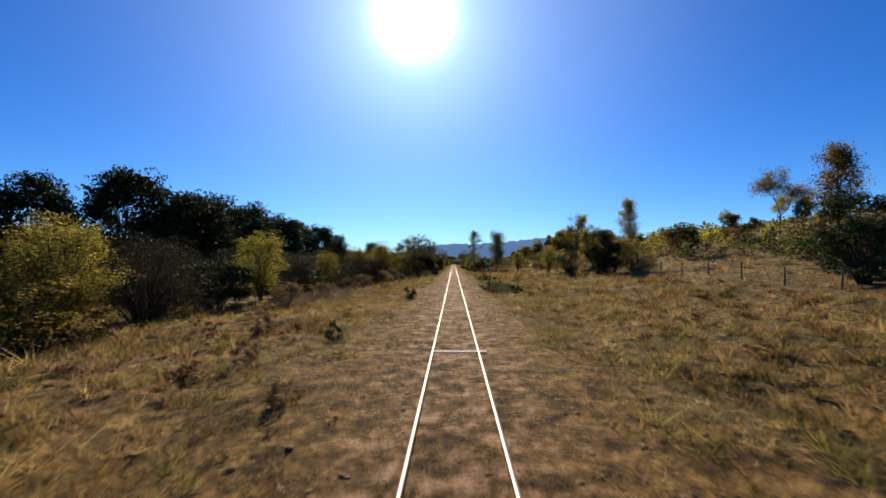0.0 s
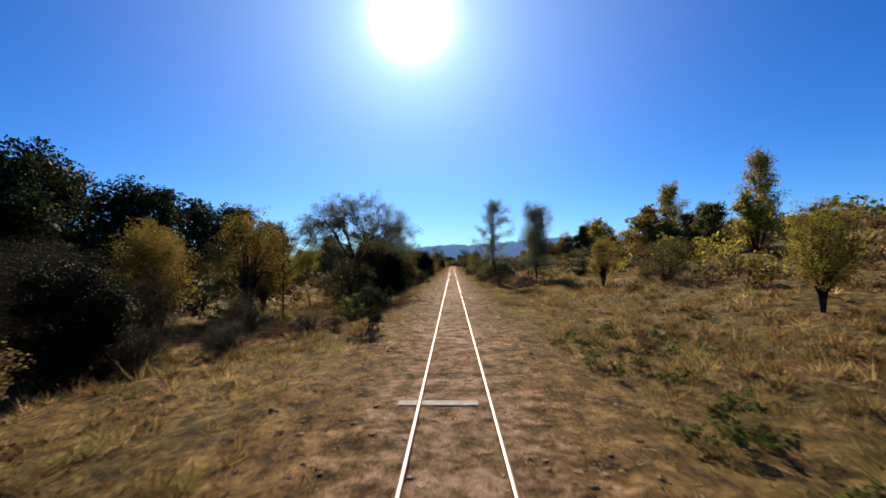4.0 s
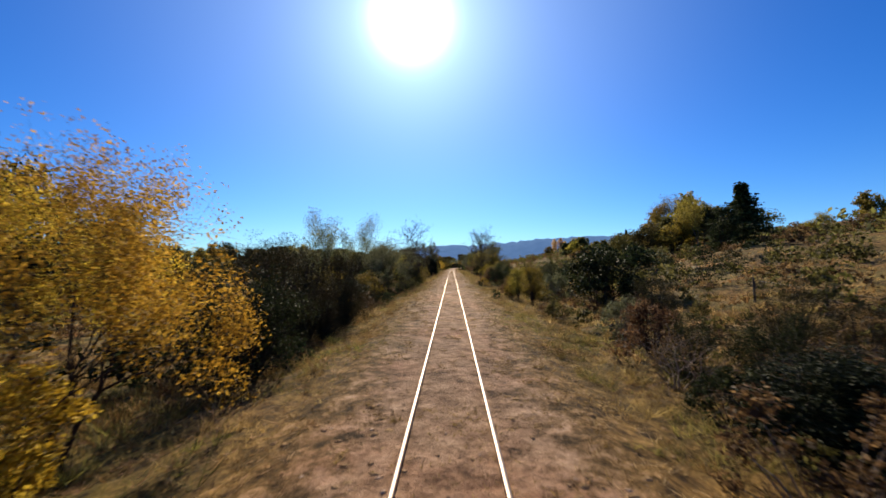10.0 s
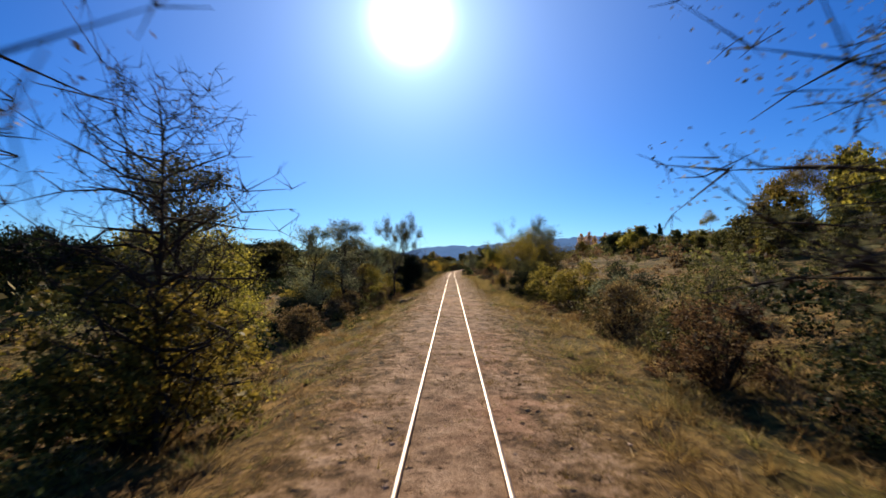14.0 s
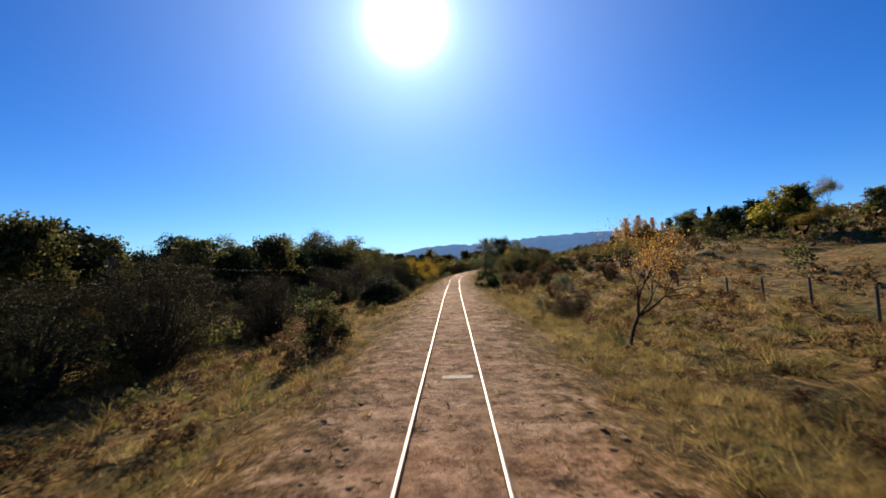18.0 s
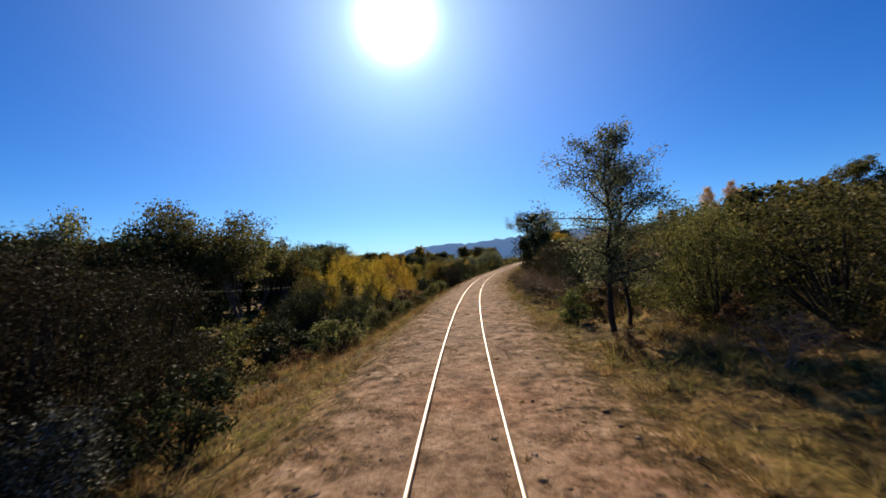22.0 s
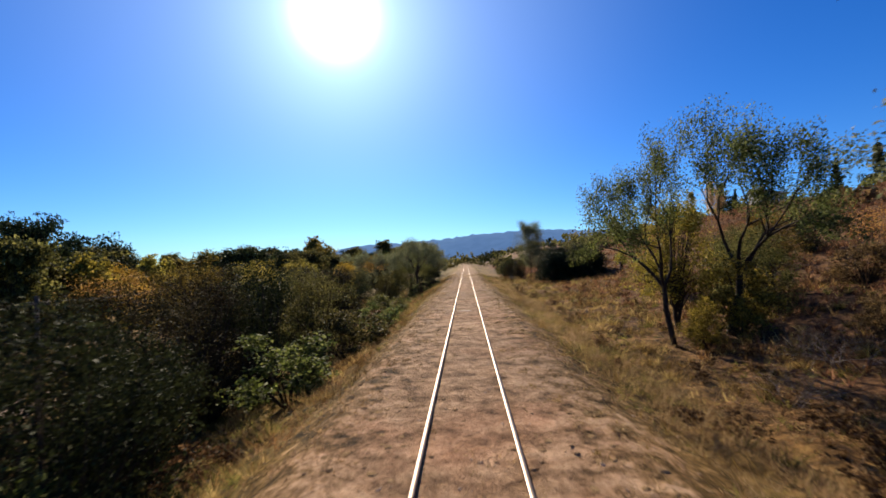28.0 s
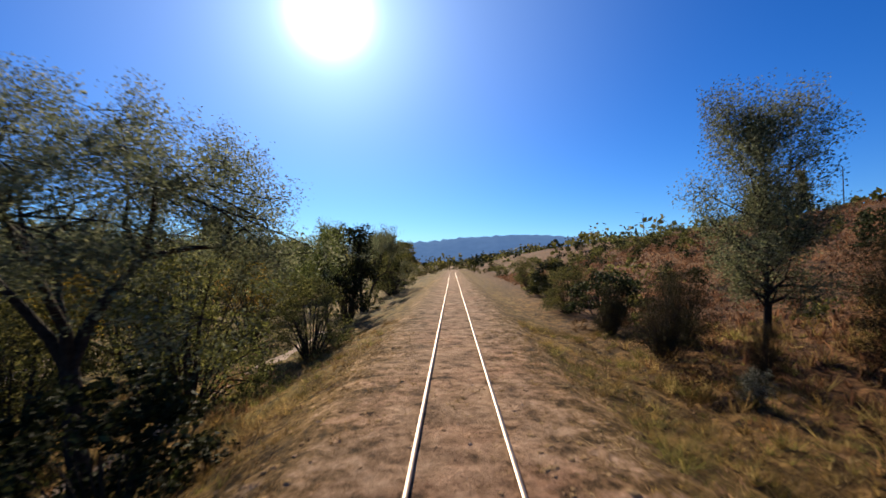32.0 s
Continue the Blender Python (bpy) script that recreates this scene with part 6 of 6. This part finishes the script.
# ---------------------------------------------------------------- grass
def grass(name, label, mat, seed, n, s0, s1, u0, u1, h0, h1, blades, lean=0.45, wide=0.022, patch=0.0, octave=1, power=1.0, clump=0, reach=0.22):
    """Tufts of bent blades; patch > 0 keeps them to patches; clump: so many tufts crowd into one mound."""
    rng = np.random.RandomState(seed)
    m = max(1, n // clump) if clump else n
    s = rng.uniform(s0, s1, m)
    u = u0 + (u1 - u0) * rng.uniform(0, 1, m) ** power
    tone = rng.uniform(-0.5, 0.45, m)
    tall = np.ones(m)
    if clump:
        own = np.repeat(np.arange(m), clump)
        size = rng.uniform(0.5, 1.5, m)[own]
        off = rng.normal(0, 1, (len(own), 2))
        s, u, tone = s[own] + off[:, 0] * reach * size, u[own] + off[:, 1] * reach * size, tone[own]
        tall = size * np.exp(-0.35 * (off ** 2).sum(1)) + 0.25
    x, y = plan(s, u)
    if patch:
        keep = wave(x + seed * 7.0, y, octave) > patch
        s, u, x, y, tone, tall = s[keep], u[keep], x[keep], y[keep], tone[keep], tall[keep]
    tone = np.clip(tone + 0.14 * wave(x, y, 1) + 0.16 * wave(x, y, 2), -0.75, 0.75)      # richer and poorer patches
    n = len(s)
    z = ground(s, u) - 0.01
    h = (rng.uniform(h0, h1, n) * tall)[:, None] * rng.uniform(0.5, 1.15, (n, blades))
    a = rng.uniform(0, 2 * np.pi, (n, blades))
    k = rng.uniform(0.05, lean, (n, blades)) * h
    spread = rng.uniform(0, 0.45, (n, blades)) * h
    bx, by = x[:, None] + np.cos(a) * spread * 0.4, y[:, None] + np.sin(a) * spread * 0.4
    tx, ty = bx + np.cos(a) * k * 1.3, by + np.sin(a) * k * 1.3
    near = np.abs(u)[:, None]
    h = h * np.interp(near, (1.5, 3, 6), (0.55, 0.75, 1.0))
    w = wide * np.interp(near, (2, 5, 12), (0.45, 0.65, 1.2)) * rng.uniform(0.6, 1.4, (n, blades))
    b2 = rng.uniform(0, np.pi, (n, blades))
    dx, dy = np.cos(b2) * w * 0.5, np.sin(b2) * w * 0.5
    zz = np.broadcast_to(z[:, None], h.shape)
    v = np.stack([np.stack([bx - dx, by - dy, zz], -1), np.stack([bx + dx, by + dy, zz], -1), np.stack([tx, ty, zz + h], -1)], 2).reshape(-1, 3)
    me = tone_of(mesh_of(name, v, np.arange(len(v)).reshape(-1, 3), mat), np.repeat(tone, blades * 3))
    tagged(new(name, me), label, "grass", kind="stuff")


for side in (-1, 1):
    g = 60 if side < 0 else 80
    grass("verge_grass", "short dry straw grass beside the rails", G_STRAW, g + 1, 26000, 0, 290, side * 1.15, side * 6.0, 0.05, 0.15, 7, 1.2, 0.016, 0, 1, 1.0, 9, 0.20)
    grass("verge_grass", "dun short grass beside the rails", G_DUN, g + 10, 15000, 280, 425, side * 1.8, side * 6.5, 0.05, 0.16, 7, 1.2, 0.016, 0, 1, 1.0, 9, 0.20)
    grass("verge_grass", "brown matted grass beside the rails", G_BROWN, g + 2, 36000, 0, 425, side * 1.3, side * 7.0, 0.05, 0.17, 7, 1.2, 0.016, 0, 1, 1.0, 10, 0.22)
    grass("matted_grass", "low matted dry grass over the verge", G_DUN, g + 12, 44000, 0, 430, side * 1.5, side * 13, 0.07, 0.17, 7, 1.8, 0.026, 0, 1, 1.6, 6, 0.24)
    grass("dry_grass", "taller pale dry grass on the verge", G_PALE, g + 3, 5200, 0, 425, side * 2.6, side * 6.5, 0.2, 0.42, 10, 0.6, 0.010, 0.2, 1, 1.0, 5, 0.15)
    grass("green_grass", "patchy green grass beyond the verge", G_GREEN, g + 4, 32000, 0, 290, side * 1.9, side * 10, 0.06, 0.19, 7, 1.2, 0.018, -0.2, 2, 1.4, 10, 0.28)
    grass("green_grass", "sparse green grass beyond the verge", G_GREEN, g + 11, 9000, 290, 425, side * 2.4, side * 10, 0.06, 0.2, 7, 1.2, 0.018, 0.0, 2, 1.4, 10, 0.28)
    grass("tussock_grass", "large dry grass tussocks", G_STRAW, g + 7, 13000, 0, 430, side * 2.8, side * 17, 0.25, 0.46, 15, 1.25, 0.024, -0.9, 2, 1.35, 5, 0.20)
    grass("tussock_grass", "large brown grass tussocks", G_BROWN, g + 8, 14000, 0, 430, side * 2.4, side * 17, 0.2, 0.46, 15, 1.25, 0.024, -0.9, 2, 1.35, 5, 0.20)
    grass("tussock_grass", "large green grass tussocks", G_GREEN, g + 9, 13000, 0, 430, side * 2.6, side * 17, 0.2, 0.42, 15, 1.25, 0.024, -0.9, 2, 1.35, 5, 0.20)
    grass("field_grass", "dry field grass", G_STRAW, g + 5, 12000, 0, 430, side * 5, side * 30, 0.2, 0.45, 9, 0.9, 0.04, 0, 1, 1.0, 4, 0.4)
    grass("field_grass", "brown weedy field grass", G_BROWN, g + 6, 12000, 0, 430, side * 5, side * 30, 0.2, 0.5, 9, 0.9, 0.04, -0.2, 2, 1.0, 4, 0.4)
grass("bed_grass", "small tufts of dead grass on the bare bed", G_BROWN, 73, 16000, 0, 425, -2.4, 2.4, 0.06, 0.14, 8, 1.3, 0.022, -0.1, 1, 1.0, 7, 0.11)
grass("bed_grass", "short dry grass growing between the rails", G_STRAW, 71, 13000, 0, 250, -1.3, 1.3, 0.06, 0.13, 7, 1.2, 0.022, -0.2, 1, 1.0, 7, 0.13)
grass("bed_grass", "dun litter of dead grass on the bed", G_DUN, 77, 18000, 0, 425, -2.6, 2.6, 0.05, 0.12, 7, 1.6, 0.022, 0, 1, 1.0, 8, 0.16)
grass("tall_grass", "strip of tall dun grass along the bank", G_DUN, 74, 3400, 346, 416, 2.9, 4.4, 0.25, 0.46, 15, 0.9, 0.011, 0, 1, 1.0, 4, 0.16)
grass("tall_grass", "strip of tall pale grass along the bank", G_STRAW, 75, 2600, 205, 262, 3.0, 5.2, 0.25, 0.46, 15, 0.9, 0.011, 0, 1, 1.0, 4, 0.16)
grass("tall_grass", "brown tall grass down the left bank", G_BROWN, 76, 2600, 296, 412, -5.4, -2.6, 0.2, 0.42, 15, 0.9, 0.011, 0, 1, 1.0, 4, 0.16)
grass("hill_grass", "reddish dry grass on the hillside", G_RED, 72, 30000, 346, 500, 8, 60, 0.2, 0.5, 6, 0.7, 0.06)


# ---------------------------------------------------------------- stones and clods on the bed
def stones(name, label, mat, seed, n, half, r0, r1, s0=0, s1=425):
    rng = np.random.RandomState(seed)
    s, u = rng.uniform(s0, s1, n), rng.normal(0, half, n)
    x, y = plan(s, u)
    r = r0 + (r1 - r0) * rng.uniform(0, 1, n) ** 3
    z = ground(s, u) + r * 0.06
    o = np.array([(1, 0, 0), (-1, 0, 0), (0, 1, 0), (0, -1, 0), (0, 0, 1), (0, 0, -1)], float)
    v = np.stack([x, y, z], 1)[:, None] + o[None] * r[:, None, None] * rng.uniform(0.55, 1.2, (n, 6, 1)) * np.array((1.2, 1.2, 0.26)) + rng.normal(0, 0.12, (n, 6, 3)) * np.array((1, 1, 0.3)) * r[:, None, None]
    t = np.array([(0, 2, 4), (2, 1, 4), (1, 3, 4), (3, 0, 4), (2, 0, 5), (1, 2, 5), (3, 1, 5), (0, 3, 5)])
    f = (np.arange(n)[:, None, None] * 6 + t[None]).reshape(-1, 3)
    tagged(new(name, mesh_of(name, v.reshape(-1, 3), f, mat)), label, "stones", kind="stuff")


def turf_lumps(seed, n):
    """Low lumps of dead turf and dried earth along both shoulders of the bed."""
    rng = np.random.RandomState(seed)
    s = rng.uniform(0, 425, n)
    u = np.where(rng.rand(n) < 0.5, -1, 1) * (0.75 + np.abs(rng.normal(0, 0.95, n)))
    keep = wave(s * 1.3, u * 1.3, 1) > -0.35
    s, u = s[keep], u[keep]
    n = len(s)
    x, y = plan(s, u)
    r = 0.02 + 0.055 * rng.uniform(0, 1, n) ** 2.0
    ring = np.arange(6) * np.pi / 3
    base = np.stack([np.cos(ring), np.sin(ring), np.full(6, -0.25)], 1)
    mid = np.stack([np.cos(ring + 0.5) * 0.66, np.sin(ring + 0.5) * 0.66, np.full(6, 0.40)], 1)
    o = np.concatenate([base, mid, [(0, 0, 0.62)]])
    v = o[None] * r[:, None, None] * rng.uniform(0.72, 1.2, (n, 13, 1)) * np.stack([np.ones(n), np.ones(n), rng.uniform(0.22, 0.5, n)], 1)[:, None]
    v = v + np.stack([x, y, ground(s, u)], 1)[:, None]
    f = []
    for i in range(6):
        j = (i + 1) % 6
        f += [(i, j, 6 + i), (j, 6 + j, 6 + i), (6 + i, 6 + j, 12)]
    f = (np.arange(n)[:, None, None] * 13 + np.array(f)[None]).reshape(-1, 3)
    tagged(new("turf_lumps", mesh_of("turf_lumps", v.reshape(-1, 3), f, M_TURF)), "low lumps of dead turf along the bed", "turf", kind="stuff")


turf_lumps(83, 22000)
stones("loose_stones", "small pinkish stones on the railway bed", M_STONE, 81, 6000, 1.5, 0.010, 0.045)
stones("earth_clods", "clods of brown earth and dead turf on the bed", M_CLOD, 82, 16000, 1.8, 0.012, 0.05)


# ---------------------------------------------------------------- exposed sleepers, fence, pole line, houses
def box_bm(x0, x1, y0, y1, z0, z1, bevel=0.0):
    bm = bmesh.new()
    bmesh.ops.create_cube(bm, size=1.0, matrix=Matrix.Translation(((x0 + x1) / 2, (y0 + y1) / 2, (z0 + z1) / 2)) @ Matrix.Diagonal((x1 - x0, y1 - y0, z1 - z0, 1)))
    if bevel:
        bmesh.ops.bevel(bm, geom=bm.edges[:], offset=bevel, segments=2, affect="EDGES")
    return bm


def bm_part(name, bm, mat, parent=None, label=""):
    me = bpy.data.meshes.new(name)
    bm.to_mesh(me)
    bm.free()
    me.materials.append(mat)
    ob = new(name, me)
    ob.parent = parent
    if label:
        tagged(ob, label)
    return ob


def on_line(s, u, z=None, turn=0.0):
    p = spot(s, u)
    a = math.degrees(float(np.interp(s, LINE_S, line_a)))
    return pose(p.x, p.y, p.z if z is None else z, 0, 0, turn - a)


for s, u0, half, lift in ((10.4, 0.1, 0.62, 0.0), (31.0, -0.05, 0.42, 0.0), (58.1, -0.25, 0.6, 0.0), (160.7, 0.0, 0.75, -0.015), (161.5, 0.0, 0.9, -0.035), (209.7, 0.05, 0.42, -0.01),
                          (215.6, 0.12, 0.68, 0.0), (239.6, 0.1, 0.3, -0.01), (263.1, -0.02, 0.36, -0.01), (263.2, 1.25, 0.6, -0.06), (361.5, 0.5, 0.9, -0.03), (378.4, 0.4, 0.9, -0.03)):
    bm = box_bm(-half, half, -0.12, 0.12, -0.14, 0.0, 0.012)
    for v in bm.verts:
        v.co.z += 0.006 * math.sin(v.co.x * 7 + s)
        v.co.y += 0.008 * math.sin(v.co.x * 11 + s * 3)
    ob = bm_part("sleeper", bm, M_WOOD)
    tagged(ob, "bleached timber sleeper showing through the earth", "sleeper", "sleepers of the track")
    ob.matrix_basis = on_line(s, u0, -0.03 + lift, (s * 7) % 3 - 1.5)


def fence(s0, s1, u0, u1, step, top):
    root = new("wire_fence")
    tagged(root, "old wire fence on weathered wooden posts", "fence")
    n = int((s1 - s0) / step)
    tops = []
    rng = random.Random(int(s0))
    for i in range(n + 1):
        s, u = s0 + (s1 - s0) * i / n, u0 + (u1 - u0) * i / n
        bm = bmesh.new()
        bmesh.ops.create_cone(bm, cap_ends=True, segments=8, radius1=0.065, radius2=0.05, depth=top + 0.4, matrix=Matrix.Translation((0, 0, (top - 0.4) / 2)))
        ob = bm_part("post", bm, M_POST, root)
        p = spot(s, u)
        ob.matrix_basis = Matrix.Translation(p) @ pose(0, 0, 0, rng.uniform(-4, 4), rng.uniform(-4, 4), 0)
        tops.append(p)
    for h in (0.35, 0.7, 1.05):
        segs = [(a.x, a.y, a.z + h * top / 1.2, b.x, b.y, b.z + h * top / 1.2, 0.004, 0.004) for a, b in zip(tops, tops[1:])]
        v, f = tubes(segs, 4)
        piece("wire", mesh_of("wire", v, f, M_WIRE), root, "thin fence wire")


fence(24, 64, 20.5, 20, 4.0, 1.25)
fence(238, 300, 14.6, 17.5, 3.1, 1.25)
fence(372, 425, 17.6, 15.6, 4.2, 1.25)
fence(128, 150, 13, 14.5, 4.4, 1.2)


def pole_line():
    tops = []
    for s, u in ((262, -24), (300, -22), (340, -20.5), (380, -20.5), (424, -36)):
        root = new("utility_pole")
        tagged(root, "wooden utility pole with a crossarm in the valley", "utility pole", "poles of the valley line")
        bm = bmesh.new()
        bmesh.ops.create_cone(bm, cap_ends=True, segments=10, radius1=0.12, radius2=0.09, depth=6.4, matrix=Matrix.Translation((0, 0, 2.7)))
        bm_part("pole", bm, M_POST, root)
        bm_part("crossarm", box_bm(-0.6, 0.6, -0.05, 0.05, 5.45, 5.57, 0.01), M_POST, root)
        root.matrix_basis = on_line(s, u)
        tops.append(root.matrix_basis)
    for dx in (-0.5, 0.5):
        segs = []
        for a, b in zip(tops, tops[1:]):
            p, q = a @ Vector((dx, 0, 5.6)), b @ Vector((dx, 0, 5.6))
            last = p
            for i in range(1, 11):
                f = i / 10
                r = p.lerp(q, f) - Vector((0, 0, 0.7 * 4 * f * (1 - f)))
                segs.append((*last, *r, 0.009, 0.009))
                last = r
        v, f = tubes(segs, 4)
        tagged(new("power_cable", mesh_of("power_cable", v, f, M_POST)), "sagging overhead cable across the valley", "cable")


pole_line()

M_WALL = plain_material("whitewashed wall", (0.55, 0.53, 0.48), (0.8, 0.78, 0.73), 3, 0.85, 0, 0.2)
M_ROOF = plain_material("dark sheet roof", (0.10, 0.08, 0.07), (0.2, 0.16, 0.14), 4, 0.5, 0.2, 0.2)
M_GLASSY = plain_material("dark window glass", (0.02, 0.025, 0.03), (0.05, 0.06, 0.07), 2, 0.15, 0, 0.0, 0.6)


def house(s, u, w, d, h, wall, label, turn=0.0, lift=0.0):
    root = new("house")
    tagged(root, label, "house")
    bm_part("wall", box_bm(-w / 2, w / 2, -d / 2, d / 2, -1.0, h, 0.02), wall, root)
    bm = bmesh.new()
    r = 0.4
    vs = [bm.verts.new(p) for p in ((-w / 2 - r, -d / 2 - r, h), (w / 2 + r, -d / 2 - r, h), (w / 2 + r, d / 2 + r, h), (-w / 2 - r, d / 2 + r, h), (-w / 2 - r, 0, h + d * 0.25), (w / 2 + r, 0, h + d * 0.25))]
    for q in ((0, 1, 5, 4), (2, 3, 4, 5), (0, 4, 3), (1, 2, 5), (0, 3, 2, 1)):
        bm.faces.new([vs[i] for i in q])
    bm_part("roof", bm, M_ROOF, root)
    for x in (-w * 0.28, w * 0.28):
        bm_part("window", box_bm(x - 0.5, x + 0.5, -d / 2 - 0.03, -d / 2 + 0.02, h * 0.4, h * 0.75), M_GLASSY, root)
    bm_part("door", box_bm(-0.45, 0.45, -d / 2 - 0.03, -d / 2 + 0.02, 0, min(2.05, h - 0.2)), M_POST, root)
    root.matrix_basis = on_line(s, u, None, turn) @ Matrix.Translation((0, 0, lift))


house(470, 74, 5, 3.6, 2.3, M_WALL, "small white house on the hill among poplars", -8)
house(452, 60, 3.4, 2.6, 2.3, M_WALL, "low white outbuilding on the hill", 5)
house(383, -47, 6, 4, 2.0, M_WALL, "low pale shed in the valley", 12)


def street_lamp(s, u, h):
    root = new("street_lamp")
    tagged(root, "tall street lamp beside a hillside lane", "street lamp")
    bm = bmesh.new()
    bmesh.ops.create_cone(bm, cap_ends=True, segments=10, radius1=0.11, radius2=0.07, depth=h, matrix=Matrix.Translation((0, 0, h / 2 - 0.2)))
    bm_part("pole", bm, M_POST, root)
    v, f = tubes([(0, 0, h - 0.25, -0.8, 0, h + 0.05, 0.05, 0.04), (-0.8, 0, h + 0.05, -1.7, 0, h + 0.12, 0.04, 0.04)])
    piece("arm", mesh_of("arm", v, f, M_POST), root)
    bm_part("lamp_head", box_bm(-2.3, -1.6, -0.12, 0.12, h + 0.06, h + 0.18, 0.03), M_POST, root)
    root.matrix_basis = on_line(s, u)


street_lamp(498, 75.6, 9.0)
street_lamp(556, 62, 7.5)


# ---------------------------------------------------------------- dirt lane and footpath in the low ground
def lane(name, label, keys, half):
    ss = np.arange(keys[0][0], keys[-1][0], 0.8)
    c = np.interp(ss, [k[0] for k in keys], [k[1] for k in keys]) + np.sin(ss * 0.35) * 0.25
    rows = []
    for f in (-1, -0.5, 0, 0.5, 1):
        u = c + f * half * (1 + 0.12 * np.sin(ss * 1.3 + f))
        x, y = plan(ss, u)
        rows.append(np.stack([x, y, ground(ss, u) + (0.05 if abs(f) < 1 else -0.02)], -1))
    v = np.stack(rows, 1).reshape(-1, 3)
    i, j = np.meshgrid(np.arange(len(ss) - 1), np.arange(4), indexing="ij")
    a = (i * 5 + j).ravel()
    tagged(new(name, mesh_of(name, v, np.stack([a, a + 1, a + 6, a + 5], 1), M_LANE, True)), label, "road", kind="structure")


M_LANE = plain_material("bare trodden earth", (0.30, 0.20, 0.14), (0.48, 0.35, 0.27), 2.5, 0.95, 0, 0.6)
lane("road_dirt", "pale dirt lane in the low ground", ((358, -27), (380, -24), (400, -23), (420, -22), (440, -24)), 1.5)
lane("road_footpath", "trodden footpath below the bank", ((394, -11.5), (400, -9.2), (410, -8.6), (418, -8.0), (440, -8.6)), 0.55)
